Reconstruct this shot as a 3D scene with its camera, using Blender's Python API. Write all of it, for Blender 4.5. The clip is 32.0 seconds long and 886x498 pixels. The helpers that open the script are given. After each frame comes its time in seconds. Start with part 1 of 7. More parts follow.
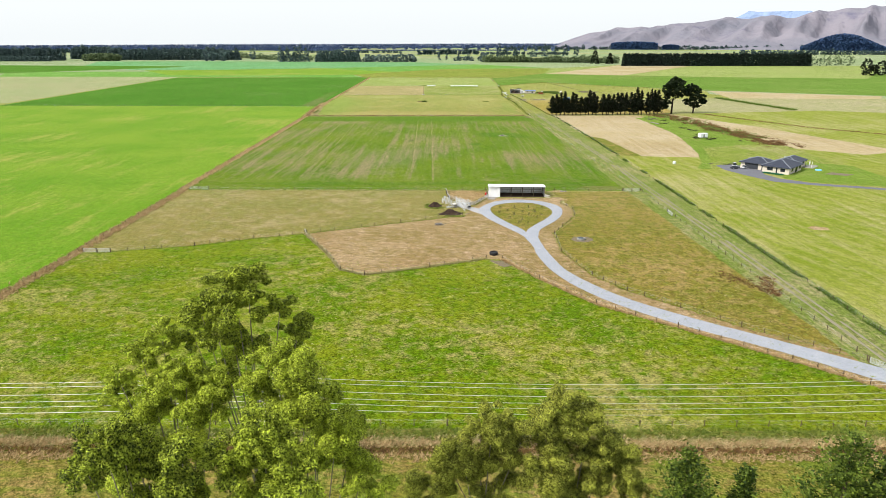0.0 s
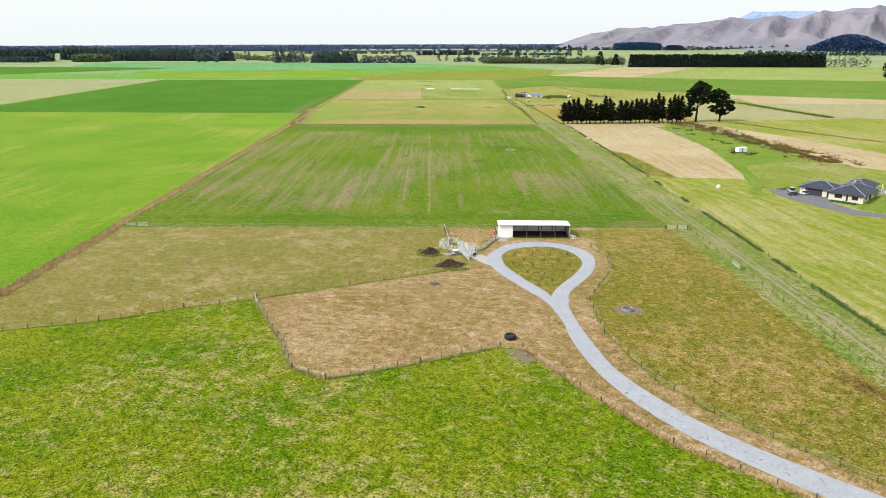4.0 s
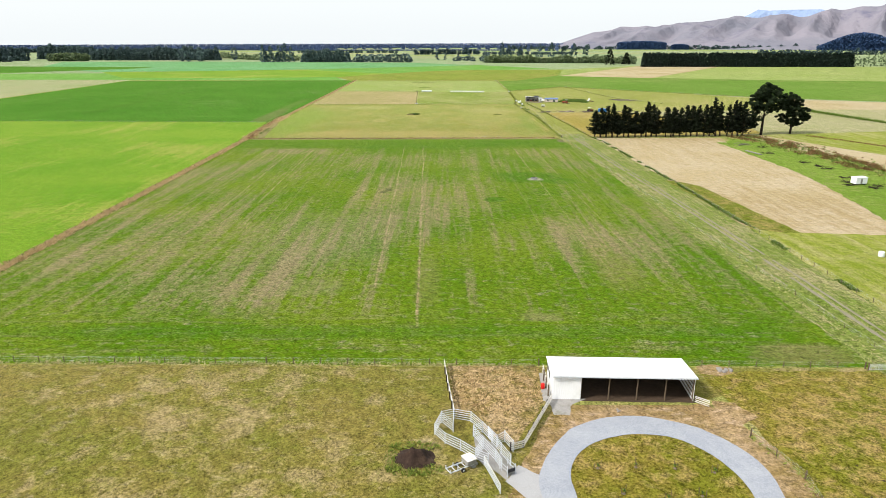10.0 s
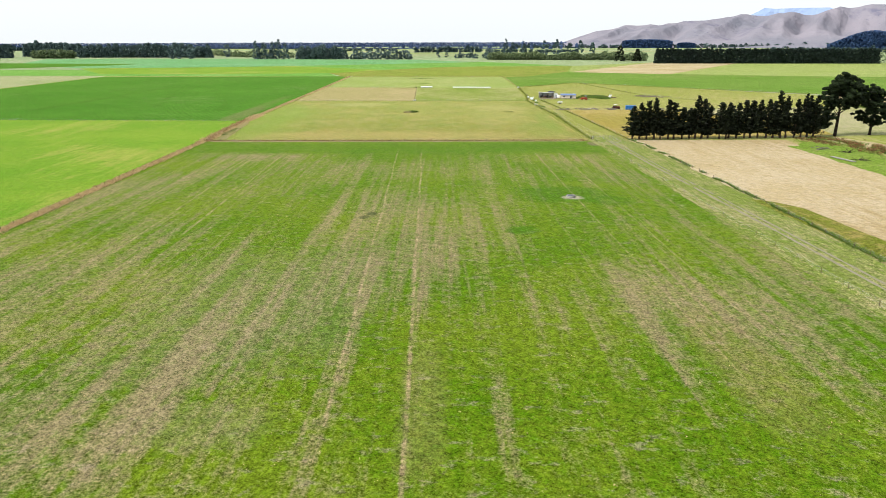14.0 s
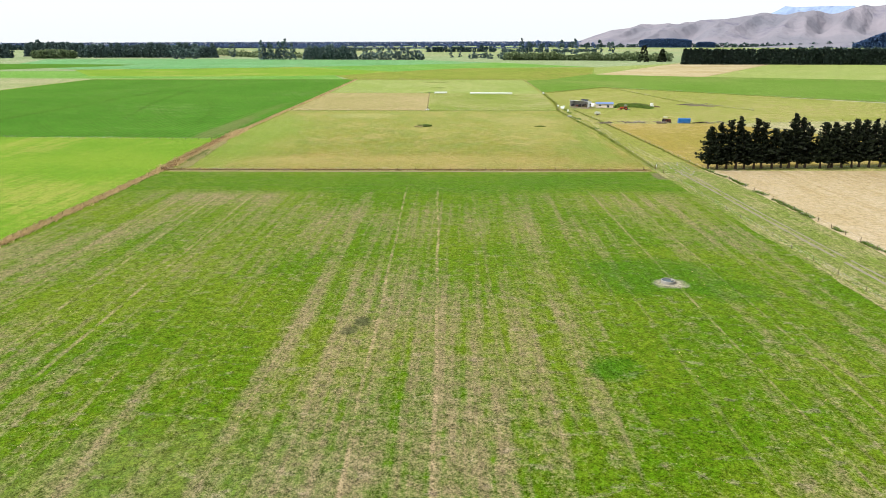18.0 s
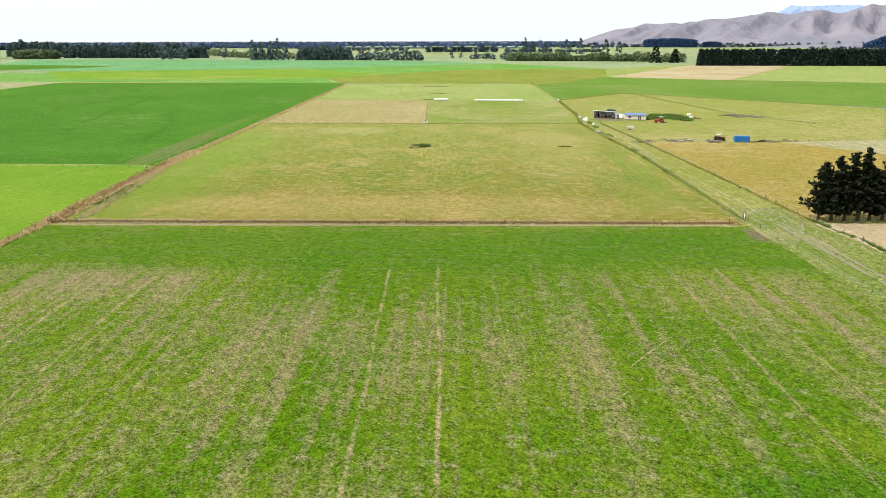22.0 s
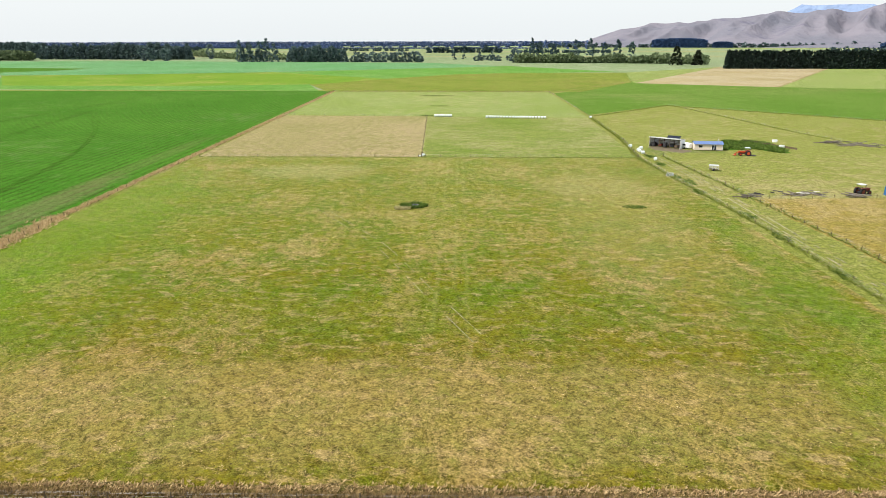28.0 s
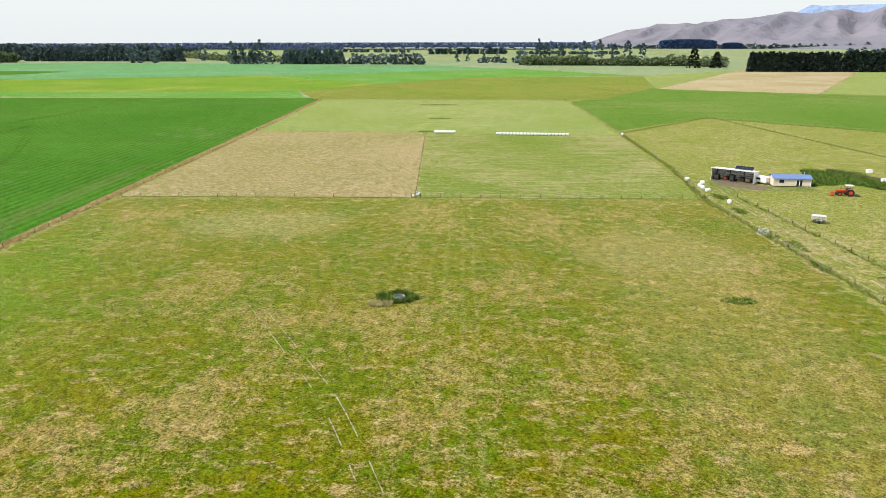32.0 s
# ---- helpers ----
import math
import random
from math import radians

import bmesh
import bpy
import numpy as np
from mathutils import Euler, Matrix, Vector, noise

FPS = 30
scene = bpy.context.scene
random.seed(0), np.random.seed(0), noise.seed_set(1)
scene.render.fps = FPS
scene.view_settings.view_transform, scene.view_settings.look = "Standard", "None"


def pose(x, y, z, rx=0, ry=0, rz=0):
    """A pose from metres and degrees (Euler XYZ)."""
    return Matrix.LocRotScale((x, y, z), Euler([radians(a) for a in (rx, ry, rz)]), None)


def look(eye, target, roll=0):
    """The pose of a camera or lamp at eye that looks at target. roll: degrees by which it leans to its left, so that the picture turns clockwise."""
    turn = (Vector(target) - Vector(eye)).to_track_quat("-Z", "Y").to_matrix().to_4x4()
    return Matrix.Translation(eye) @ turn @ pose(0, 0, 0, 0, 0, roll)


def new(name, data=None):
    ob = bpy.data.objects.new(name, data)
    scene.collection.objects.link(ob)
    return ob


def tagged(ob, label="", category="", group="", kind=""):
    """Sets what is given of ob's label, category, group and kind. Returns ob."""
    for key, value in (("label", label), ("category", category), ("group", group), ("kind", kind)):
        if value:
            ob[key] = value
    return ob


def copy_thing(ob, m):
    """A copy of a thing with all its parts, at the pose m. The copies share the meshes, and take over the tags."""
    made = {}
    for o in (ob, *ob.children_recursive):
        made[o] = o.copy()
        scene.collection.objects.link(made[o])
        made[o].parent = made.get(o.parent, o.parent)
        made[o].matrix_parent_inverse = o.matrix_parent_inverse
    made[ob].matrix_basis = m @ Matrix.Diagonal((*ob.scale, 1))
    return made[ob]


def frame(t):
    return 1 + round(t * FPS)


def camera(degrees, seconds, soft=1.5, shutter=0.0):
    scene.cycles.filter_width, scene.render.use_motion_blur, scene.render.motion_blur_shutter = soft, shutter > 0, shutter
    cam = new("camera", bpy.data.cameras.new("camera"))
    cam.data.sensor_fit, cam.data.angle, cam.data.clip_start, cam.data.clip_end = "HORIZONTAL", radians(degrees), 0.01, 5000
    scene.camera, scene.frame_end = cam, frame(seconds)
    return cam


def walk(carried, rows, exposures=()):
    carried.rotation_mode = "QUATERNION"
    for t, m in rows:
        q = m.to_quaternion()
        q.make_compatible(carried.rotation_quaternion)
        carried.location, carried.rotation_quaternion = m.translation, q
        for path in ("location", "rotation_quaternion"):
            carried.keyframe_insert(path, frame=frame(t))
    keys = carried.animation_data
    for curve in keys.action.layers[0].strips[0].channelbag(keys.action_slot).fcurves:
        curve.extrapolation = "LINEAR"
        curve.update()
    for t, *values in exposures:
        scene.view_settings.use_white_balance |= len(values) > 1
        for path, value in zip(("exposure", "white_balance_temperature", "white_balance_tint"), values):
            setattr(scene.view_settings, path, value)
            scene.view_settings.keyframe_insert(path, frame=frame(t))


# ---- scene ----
cam = camera(68.0, 32.0, soft=0.8)
PATH = (
    (0, 0.01, 0.01, 56.26, 0.374, 17.812),
    (0.5, 0.11, 5.12, 56.16, 0.389, 17.784),
    (1, 0.19, 10.56, 56.00, 0.403, 17.769),
    (1.5, 0.26, 16.57, 55.93, 0.411, 17.757),
    (2, 0.32, 23.24, 55.90, 0.412, 17.751),
    (2.5, 0.33, 30.36, 55.90, 0.413, 17.749),
    (3, 0.29, 37.70, 55.89, 0.415, 17.753),
    (3.5, 0.30, 45.33, 55.86, 0.406, 17.760),
    (5.5, 0.54, 76.97, 55.87, 0.325, 17.804),
    (6, 0.46, 85.15, 55.89, 0.316, 17.808),
    (7, 0.26, 101.91, 55.77, 0.296, 17.811),
    (8, -0.10, 118.52, 54.87, 0.309, 17.811),
    (9, -0.34, 135.37, 53.11, 0.312, 17.803),
    (10, -0.36, 152.39, 51.02, 0.258, 17.774),
    (10.5, -0.44, 160.90, 49.66, 0.235, 17.772),
    (11, -0.58, 170.20, 48.12, 0.222, 17.770),
    (11.5, -0.65, 179.05, 46.55, 0.214, 17.768),
    (12, -0.71, 187.64, 45.07, 0.208, 17.765),
    (12.5, -0.92, 195.80, 43.82, 0.207, 17.758),
    (13, -1.13, 203.59, 42.93, 0.218, 17.750),
    (14, -1.61, 218.93, 42.29, 0.328, 17.755),
    (14.5, -2.02, 226.86, 42.35, 0.441, 17.760),
    (16.5, -4.39, 259.55, 42.81, 1.042, 17.817),
    (17, -5.08, 267.88, 42.91, 1.184, 17.829),
    (18, -5.57, 284.74, 42.92, 1.309, 17.829),
    (19, -6.03, 301.90, 42.71, 1.331, 17.813),
    (20, -6.57, 319.15, 42.57, 1.296, 17.816),
    (21, -7.35, 336.15, 42.58, 1.280, 17.828),
    (22, -7.76, 352.99, 42.52, 1.297, 17.846),
    (23, -8.01, 369.29, 42.51, 1.345, 17.836),
    (24, -8.52, 385.84, 42.56, 1.385, 17.837),
    (24.5, -8.88, 394.30, 42.64, 1.400, 17.842),
    (26.5, -10.13, 427.76, 42.92, 1.390, 17.884),
    (27, -10.38, 435.94, 42.95, 1.387, 17.884),
    (28, -10.71, 452.07, 42.88, 1.401, 17.862),
    (29, -10.99, 468.50, 42.72, 1.453, 17.830),
    (30, -11.30, 485.13, 42.55, 1.516, 17.807),
    (31, -11.49, 501.01, 42.58, 1.566, 17.811),
    (32, -11.76, 516.33, 42.95, 1.640, 17.791),
)
walk(cam, [(t, pose(x, y, z, 90 - dip, 0.09, yaw)) for t, x, y, z, yaw, dip in PATH],
     exposures=((0, 0.58), (6, 0.54), (13, 0.6), (24.5, 0.63), (28.5, 0.46), (32, 0.44)))

# ---------------------------------------------------------------- light
world = bpy.data.worlds.new("world")
scene.world = world
world.use_nodes = True
wn = world.node_tree
wn.nodes.clear()
sky = wn.nodes.new("ShaderNodeTexSky")
sky.sky_type = "NISHITA"
sky.sun_disc = False
sky.sun_elevation, sky.sun_rotation = radians(45), radians(-112)
sky.air_density, sky.dust_density, sky.ozone_density = 1.0, 3.0, 1.0
dim = wn.nodes.new("ShaderNodeVectorMath")
dim.operation = "SCALE"
dim.inputs["Scale"].default_value = 0.13
cloud = wn.nodes.new("ShaderNodeMix")
cloud.data_type = "RGBA"
cloud.inputs["Factor"].default_value = 0.86
cloud.inputs[7].default_value = (0.7, 0.735, 0.75, 1)
back = wn.nodes.new("ShaderNodeBackground")
back.inputs["Strength"].default_value = 1.0
wout = wn.nodes.new("ShaderNodeOutputWorld")
wn.links.new(sky.outputs[0], dim.inputs[0])
wn.links.new(dim.outputs[0], cloud.inputs[6])
wn.links.new(cloud.outputs[2], back.inputs["Color"])
wn.links.new(back.outputs[0], wout.inputs["Surface"])

sun = new("sun", bpy.data.lights.new("sun", "SUN"))
sun.data.energy, sun.data.angle, sun.data.color = 3.9, radians(9), (1.0, 0.95, 0.87)
sun.matrix_world = look((-85, -35, 92), (0, 0, 0))

# ---------------------------------------------------------------- materials
ALBEDO = 0.49
SHEEN = 0.16


def tint(r, g, b, k=ALBEDO):
    """Linear base colour from an everyday 0-255 colour."""
    return tuple(k * ((c / 255 + 0.055) / 1.055) ** 2.4 for c in (r, g, b)) + (1,)


class Nodes:
    """Small wrapper for building node materials."""

    def __init__(self, name):
        self.mat = bpy.data.materials.new(name)
        self.mat.use_nodes = True
        self.tree = self.mat.node_tree
        self.bsdf = self.tree.nodes["Principled BSDF"]
        self.bsdf.inputs["Roughness"].default_value = 0.9
        self.bsdf.inputs["Specular IOR Level"].default_value = 0.2

    def add(self, kind, **inputs):
        n = self.tree.nodes.new(kind)
        for k, v in inputs.items():
            self.put(n.inputs[k.replace("_", " ")], v)
        return n

    def put(self, socket, v):
        if isinstance(v, bpy.types.NodeSocket):
            self.tree.links.new(v, socket)
        else:
            socket.default_value = v

    def math(self, op, a, b=0.0, c=None, clamp=False):
        n = self.tree.nodes.new("ShaderNodeMath")
        n.operation, n.use_clamp = op, clamp
        self.put(n.inputs[0], a)
        self.put(n.inputs[1], b)
        if c is not None:
            self.put(n.inputs[2], c)
        return n.outputs[0]

    def mix(self, fac, a, b, blend="MIX"):
        n = self.tree.nodes.new("ShaderNodeMix")
        n.data_type, n.blend_type = "RGBA", blend
        self.put(n.inputs[0], fac)
        self.put(n.inputs[6], a)
        self.put(n.inputs[7], b)
        return n.outputs[2]

    def step(self, v, lo, hi, a=0.0, b=1.0):
        n = self.tree.nodes.new("ShaderNodeMapRange")
        n.clamp = True
        for k, q in zip((0, 1, 2, 3, 4), (v, lo, hi, a, b)):
            self.put(n.inputs[k], q)
        return n.outputs[0]

    def place(self, sx=1.0, sy=1.0, sz=1.0, turn=0.0):
        if not hasattr(self, "coord"):
            self.coord = self.tree.nodes.new("ShaderNodeTexCoord").outputs["Object"]
        m = self.tree.nodes.new("ShaderNodeMapping")
        m.inputs["Rotation"].default_value = (0, 0, radians(turn))
        m.inputs["Scale"].default_value = (sx, sy, sz)
        self.tree.links.new(self.coord, m.inputs["Vector"])
        return m.outputs[0]

    def noise(self, size, detail=3.0, rough=0.55, vec=None, warp=0.0):
        n = self.tree.nodes.new("ShaderNodeTexNoise")
        self.put(n.inputs["Vector"], vec if vec is not None else self.place())
        n.inputs["Scale"].default_value = 1.0 / size
        n.inputs["Detail"].default_value = detail
        n.inputs["Roughness"].default_value = rough
        n.inputs["Distortion"].default_value = warp
        return n.outputs[0]

    def bump(self, height, strength=0.4, distance=0.1):
        b = self.add("ShaderNodeBump", Strength=strength, Distance=distance, Height=height)
        self.tree.links.new(b.outputs[0], self.bsdf.inputs["Normal"])

    def done(self, colour, rough=None, metal=None):
        self.put(self.bsdf.inputs["Base Color"], colour)
        if rough is not None:
            self.put(self.bsdf.inputs["Roughness"], rough)
        if metal is not None:
            self.put(self.bsdf.inputs["Metallic"], metal)
        return self.mat


def further(x, y):
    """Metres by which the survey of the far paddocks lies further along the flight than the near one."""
    far = min(max((y - 262) / 108, 0), 1)
    lane = min(max((y - 450) / 48, 0), 1)
    side = min(max((x - 86) / 8, 0), 1)
    return 9.6 * (far + (lane - far) * side)


def grass(name, base, other, dry, much=0.5, dryness=0.35, patch=30.0, clump=2.2, streak=None, rows=None, lines=(),
          line_colour=None, turn=0.0, ends=None, spots=(), line_turn=None, specks=0.4, sheen=SHEEN, gloss=0.3, nap=(0.8, 1.0, 0.28), grain=1.0, zones=0.45, bleach=0.3, soft=0.07):
    """Pasture: two greens in drifts, dry straw in soft streaks and blotches, bleached tufts, and if asked drill rows or wheel lines along y."""
    n = Nodes(name)
    n.bsdf.inputs["Specular IOR Level"].default_value = 0.0
    n.bsdf.inputs["Sheen Weight"].default_value = sheen
    n.bsdf.inputs["Sheen Roughness"].default_value = gloss
    n.bsdf.inputs["Sheen Tint"].default_value = (*nap, 1)
    base, other, dry = ((c[0], c[1], c[2] * 1.25, 1) for c in (base, other, dry))
    big = n.noise(patch, 4, 0.6)
    mid = n.noise(clump * 1.6, 5, 0.7)
    blade = n.noise(0.14, 3, 0.75)
    tuft = n.noise(0.42, 3, 0.65, n.place(1, 1, 1, 33))
    sward = n.noise(1.3, 3, 0.6, n.place(1, 1, 1, 58))
    col = n.mix(n.step(n.math("ADD", n.math("MULTIPLY", big, 0.55), n.math("MULTIPLY", mid, 0.45)), 0.5 - 0.07, 0.5 + 0.07, 0.0, 2 * much), base, other)
    blot = n.noise(clump * 2.6, 6, 0.72, n.place(1, 1, 1, turn + 20), 0.3)
    if streak:
        run = n.noise(1.0, 4, 0.6, n.place(1 / streak[0], 1 / streak[1], 1, turn))
        thin = n.noise(1.0, 3, 0.6, n.place(3.1 / streak[0], 1.8 / streak[1], 1, turn))
        blot = n.math("ADD", n.math("MULTIPLY", blot, 0.36), n.math("ADD", n.math("MULTIPLY", run, 0.42), n.math("MULTIPLY", thin, 0.22)))
    zone = n.noise(patch * 1.7, 3, 0.5, n.place(1, 1, 1, 70))
    blot = n.math("ADD", blot, n.math("MULTIPLY", n.math("SUBTRACT", zone, 0.5), zones))
    blot = n.math("ADD", blot, n.math("MULTIPLY", n.math("SUBTRACT", n.math("MULTIPLY", n.math("ADD", tuft, blade), 0.5), 0.5), specks * 1.3))
    mean = 0.72 - 0.42 * dryness
    amount = n.step(blot, mean - soft, mean + soft)
    if ends:
        ends = [e + further(0, e) for e in ends]
        y = n.tree.nodes.new("ShaderNodeSeparateXYZ")
        n.tree.links.new(n.place(), y.inputs[0])
        wob = n.math("MULTIPLY", n.math("SUBTRACT", n.noise(9, 5, 0.7), 0.5), 10)
        yy = n.math("ADD", y.outputs[1], wob)
        across = n.noise(1.0, 5, 0.68, n.place(1 / 26, 1 / 1.5, 1, -0.3))
        across = n.math("ADD", n.math("MULTIPLY", across, 0.62), n.math("MULTIPLY", n.noise(5, 5, 0.7), 0.38))
        head = n.step(n.math("ADD", across, n.math("MULTIPLY", n.math("SUBTRACT", tuft, 0.5), specks)), 0.5, 0.74, 0.0, 0.85)
        inner = n.math("MULTIPLY", n.step(yy, ends[0] - 2, ends[0] + 5), n.step(yy, ends[1] - 6, ends[1] + 4, 1.0, 0.0))
        amount = n.math("ADD", n.math("MULTIPLY", amount, inner), n.math("MULTIPLY", head, n.math("SUBTRACT", 1.0, inner)))
    col = n.mix(n.math("MULTIPLY", amount, 0.76), col, dry)
    if rows:
        wave = n.tree.nodes.new("ShaderNodeTexWave")
        n.put(wave.inputs["Vector"], n.place(1, 1, 1, turn))
        wave.inputs["Scale"].default_value = 0.314 / rows[0]
        wave.inputs["Distortion"].default_value = 1.2
        wave.inputs["Detail"].default_value = 2
        wave.inputs["Detail Scale"].default_value = 0.3
        faint = n.step(n.noise(14, 4, 0.65), 0.36, 0.6, 0.25, 1.0)
        col = n.mix(n.math("MULTIPLY", n.math("MULTIPLY", n.step(wave.outputs["Fac"], 0.45, 0.85), rows[1]), faint), col, rows[2])
    if lines:
        s = n.tree.nodes.new("ShaderNodeSeparateXYZ")
        n.tree.links.new(n.place(1, 1, 1, turn if line_turn is None else line_turn), s.inputs[0])
        wob = n.math("MULTIPLY", n.math("SUBTRACT", n.noise(22, 2, 0.5), 0.5), 0.9)
        wob = n.math("ADD", wob, n.math("MULTIPLY", n.math("SUBTRACT", tuft, 0.5), 0.5))
        x = n.math("ADD", s.outputs[0], wob)
        gone = n.step(n.noise(4, 5, 0.75), 0.4, 0.6)
        for at, half, force, y0, y1 in lines:
            y0, y1 = y0 + further(at, y0), y1 + further(at, y1)
            m = n.step(n.math("ABSOLUTE", n.math("SUBTRACT", x, at)), half * 0.4, half * 1.25, force, 0.0)
            m = n.math("MULTIPLY", m, n.math("MULTIPLY", n.step(s.outputs[1], y0, y0 + 6), n.step(s.outputs[1], y1 - 4, y1, 1.0, 0.0)))
            col = n.mix(n.math("MULTIPLY", m, gone), col, line_colour or dry)
    pale = (min(0.6, 1.25 * dry[0]), min(0.6, 1.3 * dry[1]), min(0.5, 1.6 * dry[2]), 1)
    bald = n.math("ADD", n.noise(2.6, 6, 0.72, n.place(0.7, 1.25, 1, 11)), n.math("MULTIPLY", n.math("SUBTRACT", blade, 0.5), 0.22))
    if bleach:
        col = n.mix(n.step(bald, 0.6 - 0.1 * bleach, 0.69 - 0.1 * bleach, 0.0, min(1.0, 0.15 + 0.8 * bleach)), col, pale)
    if spots:
        p = n.tree.nodes.new("ShaderNodeSeparateXYZ")
        n.tree.links.new(n.place(), p.inputs[0])
        edge = n.math("ADD", n.math("MULTIPLY", n.math("SUBTRACT", n.noise(5.5, 6, 0.75), 0.5), 4.2), n.math("MULTIPLY", n.math("SUBTRACT", tuft, 0.5), 2.2))
        for cx, cy, rx, ry, colour, force in spots:
            cy += further(cx, cy)
            ax = n.math("POWER", n.math("ABSOLUTE", n.math("DIVIDE", n.math("SUBTRACT", p.outputs[0], cx), rx)), 3.0)
            ay = n.math("POWER", n.math("ABSOLUTE", n.math("DIVIDE", n.math("SUBTRACT", p.outputs[1], cy), ry)), 3.0)
            m = n.step(n.math("ADD", n.math("ADD", ax, ay), edge), 0.15, 1.6, force, 0.0)
            col = n.mix(m, col, colour)
    light = n.math("ADD", n.math("MULTIPLY", blade, 1.3), n.math("ADD", n.math("MULTIPLY", tuft, 1.1), n.math("MULTIPLY", sward, 0.7)))
    shade = n.math("MULTIPLY_ADD", n.math("SUBTRACT", light, 1.55), 2.7 * grain, 1.0)
    shade = n.step(shade, 0.3, 1.9, 0.3, 1.9)
    grey = n.tree.nodes.new("ShaderNodeCombineColor")
    for i in range(3):
        n.tree.links.new(shade, grey.inputs[i])
    col = n.mix(1.0, col, grey.outputs[0], "MULTIPLY")
    n.bump(n.math("ADD", n.math("MULTIPLY", tuft, 0.8), blade), 0.5, 0.1)
    return n.done(col, 0.92)


def plain(name, colour, rough=0.6, metal=0.0, grain=0.25, size=0.6, dirt=None, dirt_size=1.5, bump=0.0):
    """A painted, wooden or mineral surface with grain and dirt at two scales."""
    n = Nodes(name)
    fine, mid = n.noise(size * 0.15, 4, 0.65), n.noise(size, 4, 0.6)
    dark = tuple(c * (1 - grain) for c in colour[:3]) + (1,)
    col = n.mix(n.step(n.math("ADD", n.math("MULTIPLY", fine, 0.5), n.math("MULTIPLY", mid, 0.5)), 0.38, 0.62), dark, colour)
    if dirt:
        col = n.mix(n.step(n.noise(dirt_size, 5, 0.65), 0.52, 0.7, 0.0, 0.8), col, dirt)
    if bump:
        n.bump(fine, bump, 0.03)
    return n.done(col, rough, metal)


def leafy(name, light, dark, size=0.7, through_leaf=0.28):
    """Foliage: each leaf or clump its own green, patches over the crown, a little light through it."""
    n = Nodes(name)
    isle = n.tree.nodes.new("ShaderNodeNewGeometry").outputs["Random Per Island"]
    v = n.math("ADD", n.math("MULTIPLY", isle, 0.55), n.math("MULTIPLY", n.noise(size * 3, 3, 0.6), 0.45))
    info = n.tree.nodes.new("ShaderNodeObjectInfo").outputs["Random"]
    v = n.math("ADD", v, n.math("MULTIPLY", n.math("SUBTRACT", info, 0.5), 0.15))
    col = n.mix(n.step(v, 0.25, 0.75), dark, light)
    n.done(col, 0.65)
    glow = n.add("ShaderNodeBsdfTranslucent", Color=col)
    both = n.add("ShaderNodeMixShader", Fac=through_leaf)
    n.tree.links.new(n.bsdf.outputs[0], both.inputs[1])
    n.tree.links.new(glow.outputs[0], both.inputs[2])
    n.tree.links.new(both.outputs[0], n.tree.nodes["Material Output"].inputs["Surface"])
    return n.mat


# pasture of the open plain, its colours paled to stand for distance haze
M_FAR = grass("haze_paled_pasture", tint(152, 172, 116), tint(168, 184, 132), tint(194, 190, 150), 0.5, 0.3, 160, 20)
M_GREEN = grass("resown_pasture", tint(86, 125, 14), tint(114, 137, 30), tint(168, 146, 108), 0.5, 0.41, 40, 0.9, streak=(3.6, 90), specks=0.3, grain=0.9, ends=(268, 462), turn=-1.55, sheen=0.22, gloss=0.28, zones=0.5, soft=0.075,
                lines=((-8.0, 0.3, 0.7, 282, 471), (1.4, 0.32, 0.75, 262, 468), (11.2, 0.3, 0.25, 300, 466), (-61.5, 0.42, 0.5, 330, 461), (-51.8, 0.42, 0.6, 352, 461),
                       (45.2, 0.28, 0.5, 290, 466), (54.6, 0.3, 0.45, 300, 464), (-71.2, 0.4, 0.35, 330, 455), (35.6, 0.3, 0.25, 300, 440), (-18, 0.4, 0.2, 280, 420), (-41.6, 0.4, 0.25, 290, 440)),
                line_colour=tint(196, 172, 138),
                spots=((31, 393, 13, 9.5, tint(62, 116, 20), 0.6), (43, 385, 7, 5, tint(62, 116, 20), 0.5), (16, 357, 3.6, 3.4, tint(62, 116, 20), 0.75), (-20.6, 370.6, 1.3, 1.9, tint(84, 88, 60), 0.9), (-22.2, 367.4, 1.2, 1.4, tint(84, 88, 60), 0.8),
                       (33.4, 388.6, 2.9, 2.2, tint(190, 180, 164), 0.9), (-16, 262, 70, 3, tint(66, 120, 20), 0.4), (-20, 476, 90, 14, tint(66, 120, 18), 0.55), (60, 487, 2.2, 5, tint(130, 116, 96), 0.9), (60, 253, 8, 4, tint(150, 132, 96), 0.5),
                       (-4.5, 288, 3, 16, tint(184, 150, 122), 0.16), (-31, 283, 9, 5, tint(166, 152, 124), 0.2), (39, 297, 5, 18, tint(180, 148, 112), 0.2), (18, 268, 4, 2, tint(170, 154, 118), 0.4), (-34, 318, 20, 26, tint(158, 148, 122), 0.2)))
M_BRIGHT = grass("lush_pasture", tint(104, 154, 28), tint(130, 166, 42), tint(182, 178, 84), 0.5, 0.28, 46, 1.6, streak=(7, 60), turn=75, specks=0.15, grain=0.6, zones=0.7, soft=0.075, bleach=0.1, sheen=0.28)
M_CROP = grass("dark_crop", tint(66, 134, 30), tint(84, 146, 40), tint(118, 152, 74), 0.5, 0.16, 70, 3.0, rows=(3.2, 0.75, tint(56, 88, 26)), turn=1, bleach=0.0, spots=((-122, 606, 6, 46, tint(140, 130, 96), 0.5), (-124, 680, 4, 60, tint(130, 128, 84), 0.3)), zones=0.6, soft=0.075, grain=0.8)
